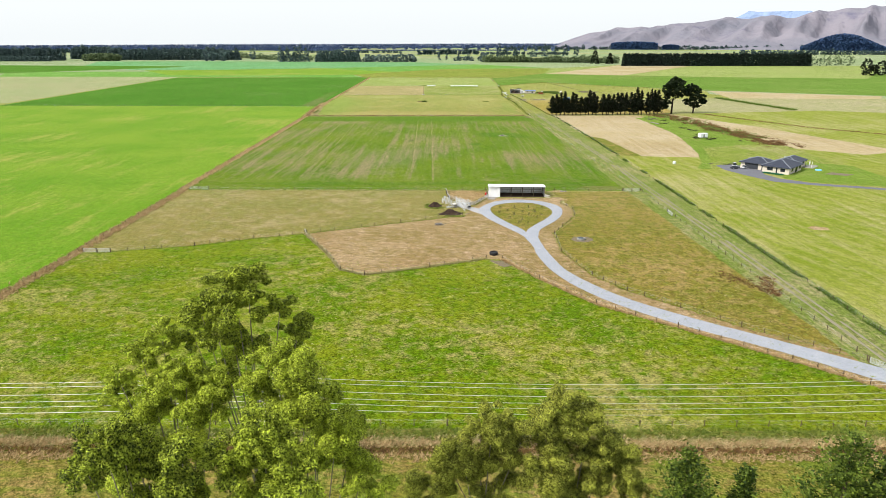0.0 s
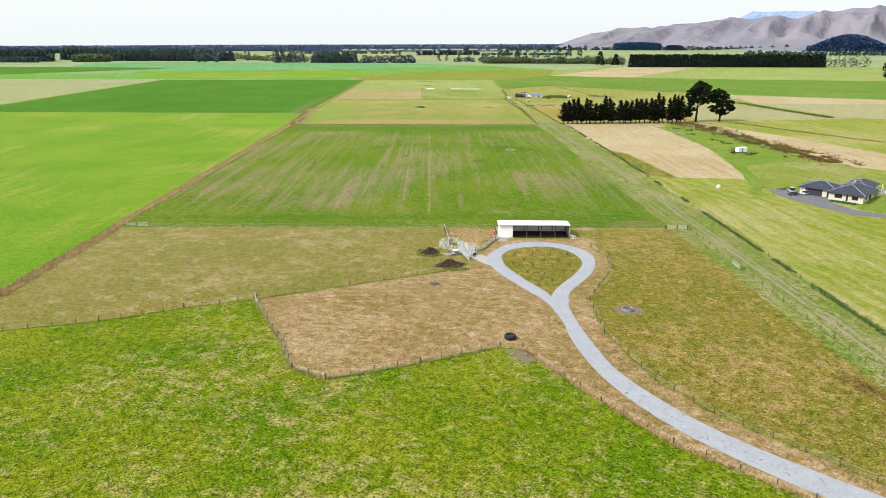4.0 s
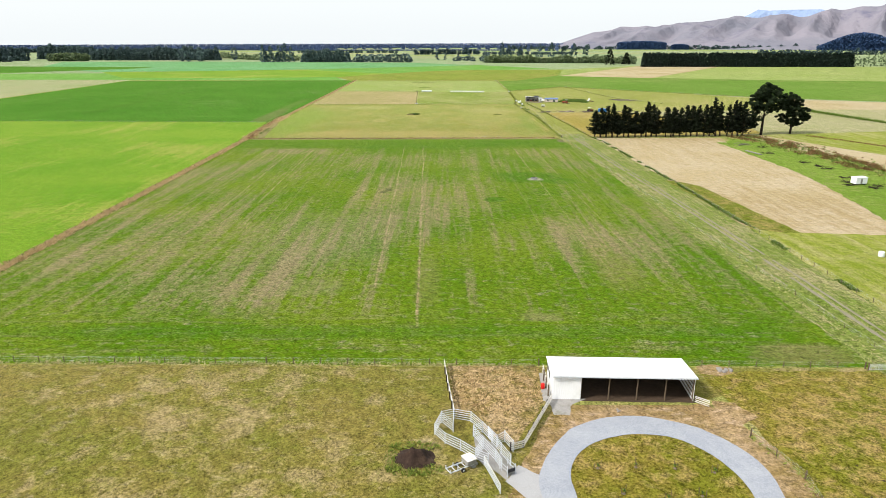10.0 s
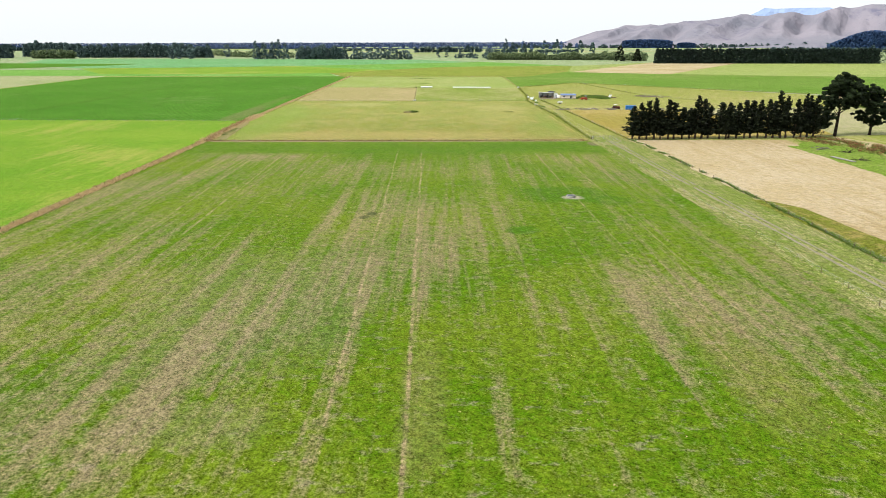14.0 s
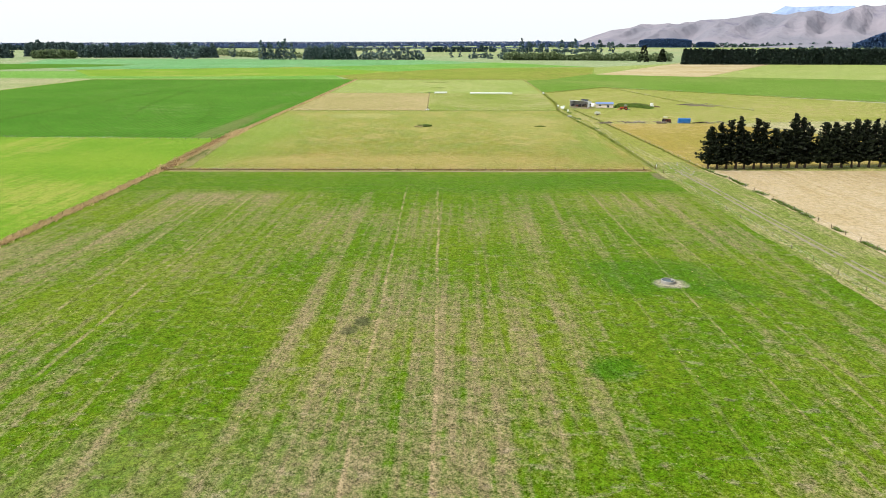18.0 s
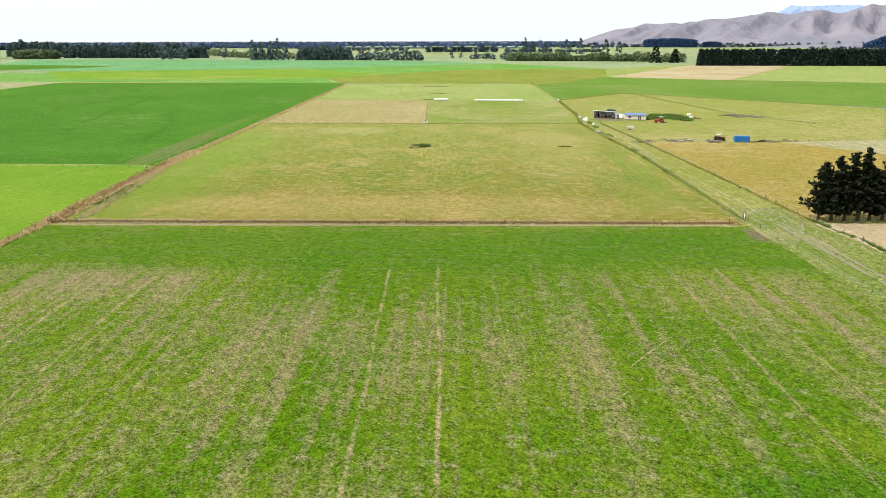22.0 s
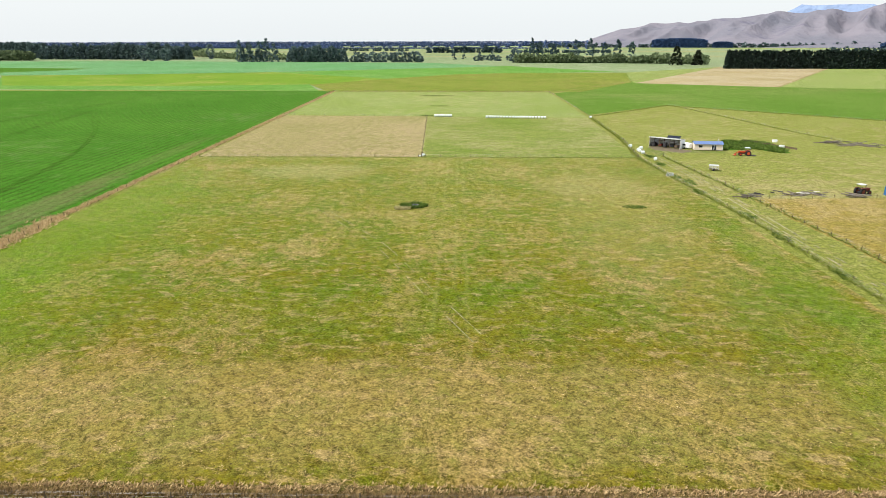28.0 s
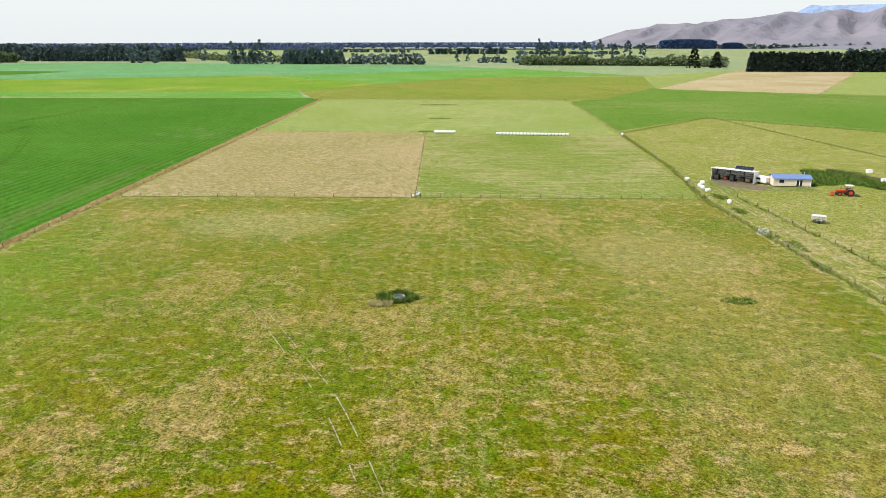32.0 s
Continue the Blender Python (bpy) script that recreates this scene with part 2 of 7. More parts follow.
M_MEADOW = grass("mown_meadow", tint(96, 120, 4), tint(128, 124, 10), tint(190, 160, 96), 0.5, 0.34, 13, 1.2, streak=(2.6, 5.5), turn=0, line_turn=0, sheen=0.6, gloss=0.26, nap=(0.96, 1.0, 0.4), specks=0.45, zones=0.6, grain=1.0, soft=0.06, bleach=0.68,
                 lines=((-21.4, 0.72, 0.30, 570, 682), (-17.6, 0.59, 0.30, 580, 682), (-14.6, 0.52, 0.41, 530, 682), (-11.4, 0.52, 0.38, 550, 682), (-9.2, 0.45, 0.38, 515, 682), (-25, 0.52, 0.30, 600, 682), (-1, 0.52, 0.26, 560, 682),
                        (30.5, 0.4, 0.15, 560, 682), (36.5, 0.5, 0.2, 570, 682), (-34, 0.5, 0.15, 560, 670), (-56, 0.5, 0.15, 530, 670)), line_colour=tint(196, 188, 116),
                 spots=((-22, 506, 84, 22, tint(152, 126, 64), 0.36), (-20, 528, 74, 18, tint(160, 136, 72), 0.2), (-20, 632, 84, 66, tint(134, 150, 50), 0.25), (-102, 575, 17, 84, tint(104, 150, 16), 0.55), (-96, 560, 26, 70, tint(108, 146, 14), 0.4), (-20, 512, 66, 12, tint(206, 182, 122), 0.28), (30, 600, 16, 60, tint(204, 182, 122), 0.22), (46, 520, 10, 12, tint(108, 138, 22), 0.5), (52, 560, 5, 40, tint(104, 140, 20), 0.5), (30, 640, 18, 14, tint(190, 172, 120), 0.3), (-60, 660, 20, 12, tint(200, 186, 134), 0.35), (44, 545, 12, 14, tint(104, 134, 26), 0.4), (-25, 545, 44, 12, tint(104, 134, 26), 0.3)))
M_HAY = grass("tan_stubble", tint(184, 168, 108), tint(170, 160, 96), tint(206, 182, 130), 0.5, 0.45, 40, 1.6, rows=(5.0, 0.16, tint(142, 144, 82)))
M_AFTERMATH = grass("regrowing_hay_field", tint(130, 152, 56), tint(146, 160, 70), tint(200, 186, 126), 0.5, 0.46, 30, 1.8, streak=(30, 1.4), specks=0.3)
M_PALE = grass("pale_pasture", tint(156, 174, 84), tint(166, 180, 98), tint(194, 190, 120), 0.5, 0.3, 50, 3.0)
M_OLIVE = grass("olive_pasture", tint(130, 148, 50), tint(146, 158, 62), tint(160, 156, 74), 0.5, 0.4, 70, 8)
M_LUSHFAR = grass("irrigated_pasture", tint(104, 168, 60), tint(128, 178, 80), tint(158, 184, 108), 0.5, 0.25, 80, 6, streak=(60, 10))
# far green with a bluish haze tint in its colour
M_BLUEFAR = grass("haze_cooled_pasture", tint(106, 172, 100), tint(124, 182, 118), tint(154, 186, 130), 0.5, 0.25, 80, 6, streak=(60, 10))
M_BANDGREEN = grass("mid_green_pasture", tint(100, 142, 44), tint(118, 152, 58), tint(146, 158, 82), 0.5, 0.28, 60, 4, streak=(50, 6), turn=-20)
M_DULL = grass("grazed_paddock", tint(146, 134, 62), tint(130, 130, 50), tint(184, 164, 108), 0.5, 0.34, 20, 2.0, specks=0.2, grain=0.85, sheen=0.6, gloss=0.26, nap=(1.0, 0.96, 0.5), soft=0.075, bleach=0.35)
M_BROWN = grass("dry_paddock", tint(172, 144, 90), tint(150, 130, 66), tint(204, 176, 126), 0.5, 0.42, 14, 1.4, streak=(5, 1.6), turn=24, specks=0.2, grain=0.75, soft=0.075, bleach=0.5, sheen=0.5, gloss=0.26, nap=(1.0, 0.92, 0.6))
M_DARK = grass("rough_green_paddock", tint(96, 128, 14), tint(132, 144, 30), tint(178, 166, 92), 0.5, 0.3, 20, 1.3, grain=1.1, specks=0.3, soft=0.075, bleach=0.32, zones=0.6, sheen=0.35, gloss=0.26)
M_SHEEP = grass("sheep_paddock", tint(144, 132, 50), tint(124, 126, 36), tint(184, 156, 92), 0.5, 0.34, 18, 1.4, specks=0.25, soft=0.075, bleach=0.3, sheen=0.35, gloss=0.26, nap=(1.0, 0.96, 0.5))
M_MOWN = grass("mown_paddock", tint(138, 154, 44), tint(156, 164, 62), tint(202, 190, 126), 0.5, 0.42, 30, 2.0, streak=(3.4, 90), turn=-20, specks=0.15, rows=(6.0, 0.3, tint(198, 192, 120)), grain=0.6, soft=0.075, bleach=0.1)
M_STUBBLE = grass("straw_stubble", tint(220, 200, 154), tint(206, 184, 132), tint(180, 154, 100), 0.5, 0.36, 40, 1.6, streak=(2.4, 60), turn=-12, specks=0.15, grain=0.5, soft=0.075, bleach=0.3)
M_COW = grass("pale_cow_paddock", tint(160, 172, 110), tint(176, 180, 126), tint(192, 182, 134), 0.5, 0.4, 60, 4)
M_LAWN = grass("green_lawn", tint(116, 150, 44), tint(136, 160, 60), tint(164, 164, 94), 0.5, 0.24, 20, 1.3)
M_HUTGREEN = grass("mown_hay_strips", tint(134, 154, 52), tint(150, 162, 68), tint(188, 176, 118), 0.5, 0.38, 24, 1.4, streak=(3, 26), turn=18)
M_VERGE = grass("track_verge", tint(136, 148, 68), tint(118, 140, 50), tint(186, 172, 120), 0.5, 0.4, 10, 1.0, streak=(1.2, 20), turn=2)
M_GOLD = grass("golden_paddock", tint(178, 154, 74), tint(164, 150, 66), tint(198, 174, 108), 0.5, 0.4, 40, 2.2)
M_DRYPALE = grass("pale_dry_pasture", tint(186, 180, 126), tint(170, 170, 108), tint(202, 188, 142), 0.5, 0.4, 50, 3)
M_UNCUT = grass("uncut_olive_grass", tint(112, 122, 34), tint(128, 132, 48), tint(170, 150, 84), 0.5, 0.35, 14, 2.0)
M_YARD = grass("yard_pasture", tint(150, 157, 66), tint(163, 166, 82), tint(194, 178, 114), 0.5, 0.35, 40, 2.4)
M_TUSSOCK = grass("rank_tawny_grass", tint(164, 140, 82), tint(144, 132, 66), tint(202, 174, 122), 0.5, 0.5, 6, 0.8)
M_DEEP = grass("lusher_grass", tint(62, 118, 24), tint(82, 130, 32), tint(110, 136, 58), 0.5, 0.25, 20, 1.2)
M_ROUGH = grass("mown_roadside", tint(134, 132, 50), tint(116, 134, 42), tint(170, 138, 82), 0.5, 0.4, 14, 1.0, streak=(12, 1.2))


def gravel_mat(name, a, b, worn):
    n = Nodes(name)
    stones = n.tree.nodes.new("ShaderNodeTexVoronoi")
    n.put(stones.inputs["Vector"], n.place())
    stones.inputs["Scale"].default_value = 9
    n.bsdf.inputs["Specular IOR Level"].default_value = 0.0
    big, mid = n.noise(3.5, 5, 0.65), n.noise(0.16, 4, 0.8)
    col = n.mix(n.step(mid, 0.35, 0.65), a, b)
    col = n.mix(n.step(big, 0.46, 0.64, 0.0, 0.4), col, worn)
    col = n.mix(n.step(stones.outputs["Distance"], 0.0, 0.7, 0.32, 0.0), col, tint(90, 92, 98))
    n.bump(stones.outputs["Distance"], 0.5, 0.03)
    return n.done(col, 0.9)


M_GRAVEL = gravel_mat("grey_gravel", tint(226, 230, 238), tint(166, 174, 190), tint(222, 226, 232))
M_LIME = gravel_mat("pale_lime_chip", tint(226, 226, 226), tint(208, 208, 212), tint(196, 192, 186))
M_TRACKDIRT = gravel_mat("track_gravel", tint(196, 188, 168), tint(168, 162, 134), tint(150, 150, 104))
M_ASPHALT = gravel_mat("grey_yard_gravel", tint(150, 152, 162), tint(134, 136, 146), tint(162, 162, 166))
M_SOIL = plain("dark_soil", tint(78, 60, 50), 0.95, grain=0.5, size=0.5, dirt=tint(120, 98, 80), bump=0.8)
M_SHEDDIRT = plain("shaded_shed_dirt", tint(104, 86, 70), 0.95, grain=0.4, size=0.7, dirt=tint(84, 70, 58), bump=0.5)
M_BANK = grass("brown_ditch_bank", tint(132, 112, 62), tint(110, 104, 48), tint(168, 138, 94), 0.5, 0.4, 6, 0.8, streak=(8, 1))
M_PALEDIRT = plain("pale_trodden_dirt", tint(206, 182, 156), 0.95, grain=0.25, size=0.7, dirt=tint(160, 140, 104), dirt_size=1.0, bump=0.4)
M_MUD = plain("trampled_mud", tint(158, 144, 118), 0.9, grain=0.3, size=0.8, dirt=tint(110, 96, 80), bump=0.4)
M_BAREGREY = plain("pale_bare_ground", tint(206, 202, 198), 0.95, grain=0.25, size=1.0, dirt=tint(140, 142, 110), bump=0.4)

# ---------------------------------------------------------------- building helpers
from mathutils.geometry import tessellate_polygon

rng = np.random.default_rng(7)


def raw(name, verts, faces, mat, parent=None, label="", smooth=False):
    me = bpy.data.meshes.new(name)
    me.from_pydata([tuple(v) for v in verts], [], [tuple(f) for f in faces])
    me.materials.append(mat)
    if smooth:
        me.polygons.foreach_set("use_smooth", [True] * len(me.polygons))
    me.update()
    ob = new(name, me)
    if parent is not None:
        ob.parent = parent
    if label:
        ob["label"] = label
    return ob


def quick(name, verts, faces, mat, parent=None):
    """Many faces of one corner count from arrays."""
    verts, faces = np.asarray(verts, np.float32), np.asarray(faces, np.int32)
    me = bpy.data.meshes.new(name)
    k = faces.shape[1]
    me.vertices.add(len(verts))
    me.vertices.foreach_set("co", verts.ravel())
    me.loops.add(faces.size)
    me.loops.foreach_set("vertex_index", faces.ravel())
    me.polygons.add(len(faces))
    me.polygons.foreach_set("loop_start", np.arange(0, faces.size, k, dtype=np.int32))
    me.polygons.foreach_set("loop_total", np.full(len(faces), k, np.int32))
    me.materials.append(mat)
    me.update(calc_edges=True)
    ob = new(name, me)
    if parent is not None:
        ob.parent = parent
    return ob


def part(name, bm, mat, parent=None, label="", smooth=False):
    me = bpy.data.meshes.new(name)
    bm.to_mesh(me)
    bm.free()
    me.materials.append(mat)
    if smooth:
        me.polygons.foreach_set("use_smooth", [True] * len(me.polygons))
    ob = new(name, me)
    if parent is not None:
        ob.parent = parent
    if label:
        ob["label"] = label
    return ob


def holder(name, m, label, category, group=""):
    ob = new(name)
    ob.matrix_basis = m
    return tagged(ob, label, category, group)


def box(bm, x0, y0, z0, x1, y1, z1, m=None, bevel=0.0):
    r = bmesh.ops.create_cube(bm, size=1.0)
    c = Matrix.Translation(((x0 + x1) / 2, (y0 + y1) / 2, (z0 + z1) / 2)) @ Matrix.Diagonal((x1 - x0, y1 - y0, z1 - z0, 1))
    bmesh.ops.transform(bm, matrix=(m @ c) if m else c, verts=r["verts"])
    if bevel:
        edges = list({e for v in r["verts"] for e in v.link_edges})
        bmesh.ops.bevel(bm, geom=edges, offset=bevel, segments=1, affect="EDGES")
    return r["verts"]


def boxed(*boxes, bevel=0.0):
    bm = bmesh.new()
    for b in boxes:
        box(bm, *b, bevel=bevel)
    return bm


def tube(bm, p, q, r0, r1=None, sides=8):
    p, q = Vector(p), Vector(q)
    d = q - p
    r = bmesh.ops.create_cone(bm, cap_ends=True, segments=sides, radius1=r0, radius2=r0 if r1 is None else r1, depth=d.length)
    bmesh.ops.transform(bm, matrix=Matrix.Translation((p + q) / 2) @ d.to_track_quat("Z", "Y").to_matrix().to_4x4(), verts=r["verts"])
    return r["verts"]


def tubes(*runs, sides=8):
    bm = bmesh.new()
    for p, q, r in runs:
        tube(bm, p, q, r, sides=sides)
    return bm


def lathe(profile, sides=24, centre=(0, 0)):
    """Solid of revolution about z from (radius, height) pairs, open at neither end when the radius falls to 0."""
    bm = bmesh.new()
    rings = []
    for r, z in profile:
        rings.append([bm.verts.new((centre[0] + r * math.cos(2 * math.pi * i / sides), centre[1] + r * math.sin(2 * math.pi * i / sides), z)) for i in range(sides)])
    for a, b in zip(rings, rings[1:]):
        for i in range(sides):
            bm.faces.new((a[i], a[(i + 1) % sides], b[(i + 1) % sides], b[i]))
    bmesh.ops.remove_doubles(bm, verts=bm.verts, dist=1e-5)
    return bm


def ragged(corners, step=2.0, wild=0.35):
    """The outline through corners, cut into short pieces that wander a little."""
    out = []
    for i, a in enumerate(corners):
        b = corners[(i + 1) % len(corners)]
        d = math.hypot(b[0] - a[0], b[1] - a[1])
        k = max(1, min(400, int(d / step)))
        for j in range(k):
            t = j / k
            w = wild * (noise.noise((a[0] + (b[0] - a[0]) * t, (a[1] + (b[1] - a[1]) * t) * 0.31, 3.1)) + 0.6 * noise.noise((a[0] * 3 + (b[0] - a[0]) * t * 0.17, a[1] + (b[1] - a[1]) * t * 0.13, 9.7)))
            nx, ny = -(b[1] - a[1]) / d, (b[0] - a[0]) / d
            out.append((a[0] + (b[0] - a[0]) * t + nx * w, a[1] + (b[1] - a[1]) * t + ny * w))
    return out


SHEETS = []


def field(name, corners, mat, level, label, category="field", step=1.6, wild=0.5):
    """A sheet of ground cover; each sheet lies 4 mm over the one before, in the order of their levels."""
    SHEETS.append((level, len(SHEETS), name, corners, mat, label, category, step, wild))


def lay(level, name, corners, mat, label, category, step, wild):
    pts = ragged(corners, step, wild)
    tris = tessellate_polygon([[Vector((x, y, 0)) for x, y in pts]])
    turned = []
    for a, b, c in tris:
        z = (pts[b][0] - pts[a][0]) * (pts[c][1] - pts[a][1]) - (pts[b][1] - pts[a][1]) * (pts[c][0] - pts[a][0])
        turned.append((a, b, c) if z > 0 else (a, c, b))
    return tagged(raw(name, [(x, y, level) for x, y in pts], turned, mat), label, category, kind="structure")


def ribbon(name, left, right, mat, level, label, category):
    """A strip between two lines of points."""
    verts = [(x, y, level / 100) for a, b in zip(left, right) for x, y in (a, b)]
    faces = [(2 * i, 2 * i + 1, 2 * i + 3, 2 * i + 2) for i in range(len(left) - 1)]
    return tagged(raw(name, verts, faces, mat), label, category, kind="structure")


def smooth_line(pts, step=1.5, closed=False):
    """Catmull-Rom through the points."""
    p = [np.array(q, float) for q in pts]
    n = len(p)
    out = []
    for i in range(n if closed else n - 1):
        a, b, c, d = (p[(i + k) % n] if closed else p[min(max(i + k, 0), n - 1)] for k in (-1, 0, 1, 2))
        k = max(2, int(np.linalg.norm(c - b) / step))
        for j in range(k):
            t = j / k
            out.append(tuple(0.5 * (2 * b + (c - a) * t + (2 * a - 5 * b + 4 * c - d) * t * t + (3 * b - a - 3 * c + d) * t ** 3)))
    if not closed:
        out.append(tuple(p[-1]))
    return out


def tufts(name, spots, mat, label, height=0.6, spread=0.35, blades=6, category="grass", wide=0.05):
    """Grass tufts: bunches of bent, tapering blades at the given (x, y, scale)."""
    spots = np.asarray(spots, float)
    n = len(spots) * blades
    at = np.repeat(spots, blades, 0)
    a = rng.uniform(0, 2 * np.pi, n)
    h = height * at[:, 2] * rng.uniform(0.6, 1.2, n)
    lean = spread * at[:, 2] * rng.uniform(0.2, 1.1, n)
    r = 0.25 * spread * at[:, 2] * rng.uniform(0, 1, n)
    bx, by = at[:, 0] + np.cos(a) * r, at[:, 1] + np.sin(a) * r
    w = wide * at[:, 2] * rng.uniform(0.6, 1.4, n)
    tx, ty = -np.sin(a) * w, np.cos(a) * w
    z = np.zeros(n)
    v = np.stack([np.stack([bx - tx, by - ty, z - 0.02], 1), np.stack([bx + tx, by + ty, z - 0.02], 1),
                  np.stack([bx + np.cos(a) * lean * 0.45 + tx * 0.7, by + np.sin(a) * lean * 0.45 + ty * 0.7, h * 0.65], 1),
                  np.stack([bx + np.cos(a) * lean, by + np.sin(a) * lean, h], 1)], 1).reshape(-1, 3)
    f = np.arange(n * 4).reshape(n, 4)
    return tagged(quick(name, v, f, mat), label, category, kind="stuff")


def along(pts, gap, width, jitter=1.0):
    """Random spots along a line, spread over its width."""
    out = []
    for a, b in zip(pts, pts[1:]):
        d = math.hypot(b[0] - a[0], b[1] - a[1])
        k = int(d / gap)
        t = rng.uniform(0, 1, k)
        o = rng.normal(0, width / 2.6, k)
        nx, ny = -(b[1] - a[1]) / d, (b[0] - a[0]) / d
        for ti, oi in zip(t, o):
            out.append((a[0] + (b[0] - a[0]) * ti + nx * oi, a[1] + (b[1] - a[1]) * ti + ny * oi, rng.uniform(0.5, 1.25)))
    return out


# ---------------------------------------------------------------- ground
span = [-5000, -1500, -500, -200, 0, 200, 500, 900, 1500, 2500, 4990]
gv = [(x, y, 0) for y in span for x in span]
gf = [(j * 11 + i, j * 11 + i + 1, (j + 1) * 11 + i + 1, (j + 1) * 11 + i) for j in range(10) for i in range(10)]
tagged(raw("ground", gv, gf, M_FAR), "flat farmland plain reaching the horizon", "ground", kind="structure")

field("pasture_between", [(-420, 84), (300, 84), (300, 640), (130, 1020), (-420, 1020)], M_YARD, 1, "olive pasture between the paddocks")
field("paddock_green", [(-105, 250), (70.5, 248.5), (61.5, 494), (-106, 492)], M_GREEN, 6, "large green resown paddock with pale drill lines", wild=0.3)
field("paddock_left", [(-900, -60), (-103, -60), (-103, 250), (-107, 492), (-113, 569), (-560, 585), (-900, 600)], M_BRIGHT, 5, "bright green grazed paddock", wild=0.4)
field("crop_left", [(-112.5, 570), (-396, 578), (-408, 1010), (-118, 1010)], M_CROP, 4, "dark green crop field with drill rows")
field("paddock_meadow", [(-108, 496), (62, 498), (55.5, 686), (-109, 686)], M_MEADOW, 7, "mown meadow, part green part straw-coloured", wild=0.8)
field("paddock_tan", [(-109.5, 688), (-25.2, 688), (-29, 821), (-112, 826)], M_HAY, 7, "tan grazed stubble paddock")
field("paddock_aftermath", [(-24.8, 688), (55.5, 687.5), (61, 815), (-28.5, 820)], M_AFTERMATH, 7, "hay paddock growing green again")
field("paddock_pale", [(-112, 827), (61, 816), (62, 992), (-116, 1001)], M_PALE, 7, "pale green pasture")
field("paddock_olive", [(-122, 1004), (90, 1000), (160, 1120), (200, 1310), (60, 1300), (-17, 1268), (-158, 1097)], M_OLIVE, 7, "olive-green pasture")
field("strip_lush", [(-130, 1010), (-700, 1040), (-780, 1190), (-492, 1200), (-360, 1354), (-239, 1430), (60, 1520), (200, 1320), (60, 1301), (-17, 1269), (-158, 1098)], M_LUSHFAR, 6, "bright irrigated pasture")
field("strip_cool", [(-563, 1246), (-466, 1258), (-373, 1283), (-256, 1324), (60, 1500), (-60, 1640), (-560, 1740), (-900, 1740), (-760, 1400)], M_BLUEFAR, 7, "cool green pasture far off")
field("strip_bright", [(-445, 1073), (-280, 1066), (-150, 1090), (-90, 1178), (-256, 1321), (-373, 1280), (-466, 1255), (-560, 1243)], M_BRIGHT, 8, "bright yellow-green strip of pasture")
field("crop_far", [(-550, 1429), (-565, 1368), (-750, 1140), (-1000, 1150), (-1000, 1500)], M_CROP, 8, "dark crop far off")
field("cow_paddock_left", [(-410, 1020), (-402, 600), (-900, 610), (-900, 1060)], M_COW, 3, "pale dry paddock")
field("paddock_dull", [(-101, 172), (-70, 178.5), (-43, 190), (-16, 202), (5, 211.5), (9, 222), (16, 238), (37, 238), (70, 248), (-104, 249.5)], M_DULL, 6, "olive-brown grazed paddock")
field("paddock_dry", [(-42.8, 190), (-34, 172), (-27, 157.5), (-20, 153.6), (-4.5, 160), (10.5, 166.3), (15.5, 165.3), (22.5, 151), (33, 135), (47, 122.5), (63, 108.5), (76, 96), (84, 98), (82, 112), (70, 123), (52, 136), (37, 158), (36, 180), (42, 200), (45, 222), (38, 237), (14, 237), (5, 211)], M_BROWN, 5, "dry straw-brown paddock beside the drive")
field("paddock_rough", [(-101, 86), (82, 86), (75, 97), (62.8, 108.2), (47, 122.8), (32.8, 135), (22.8, 150), (15.3, 165.5), (10.5, 166.2), (-4.5, 159.8), (-20.5, 153.5), (-27, 157), (-43, 189.8), (-57, 185), (-72, 178.2), (-101, 170)], M_DARK, 7, "rough green paddock with pale tussocks")
field("paddock_sheep", [(42, 231), (43.5, 218), (42, 208), (32.3, 190), (31.5, 172), (36, 153.5), (42, 143), (60, 123.5), (76, 111), (75.5, 247), (40, 247)], M_SHEEP, 8, "brownish sheep paddock")
field("loop_green", [(23.9, 193), (21.9, 196.5), (19.6, 201.2), (17.1, 207.2), (15.3, 212.4), (14.6, 217.2), (14.6, 221), (16.3, 225), (19.2, 227.7), (23.1, 229.3), (26.8, 229.6), (30.4, 228.7), (33.4, 225.9), (35.4, 221.5), (35.9, 217.6), (35.4, 214), (33.9, 210), (31.7, 205.8), (28.4, 200.6), (26.2, 196.8)], M_SHEEP, 9, "grass island inside the drive's loop", step=1.2, wild=0.15)
field("track_verge", [(76, 86), (90, 86), (86, 250), (84, 368), (80, 480), (77, 500), (68, 662), (64, 700), (56, 700), (60.5, 498), (64.4, 400), (69, 250)], M_VERGE, 8, "worn grassy verge of the farm track")
field("lane_grass", [(77, 512), (68, 662), (64, 700), (56, 700), (55, 686), (60.4, 512)], M_YARD, 9, "dry yellow-green grass of the lane", "ground", 1.6, 0.8)
field("ditch_bank", [(-105, 493.8), (60, 494.8), (60, 498.2), (-105, 497.2)], M_BANK, 10, "low brown bank along the fence", "bank", 1.2, 0.8)
field("trodden_line", [(-104, 492.7), (58, 493.6), (58, 494.5), (-104, 493.6)], M_PALEDIRT, 11, "pale trodden line beside the fence", "ground", 1.0, 0.5)
field("paddock_mown", [(84, 60), (600, 60), (600, 250), (168, 246), (140, 262), (180, 352), (180, 380), (150, 400), (124, 324), (83, 327)], M_MOWN, 5, "mown pale green paddock")
field("paddock_straw", [(82, 328), (124, 323), (134, 352), (142, 400), (141, 455), (146, 497), (77, 497), (78, 440)], M_STUBBLE, 6, "mown straw-coloured paddock")
field("corner_green", [(81.8, 386), (91.5, 383), (97, 326), (86, 324)], M_UNCUT, 8, "strip of uncut olive grass")
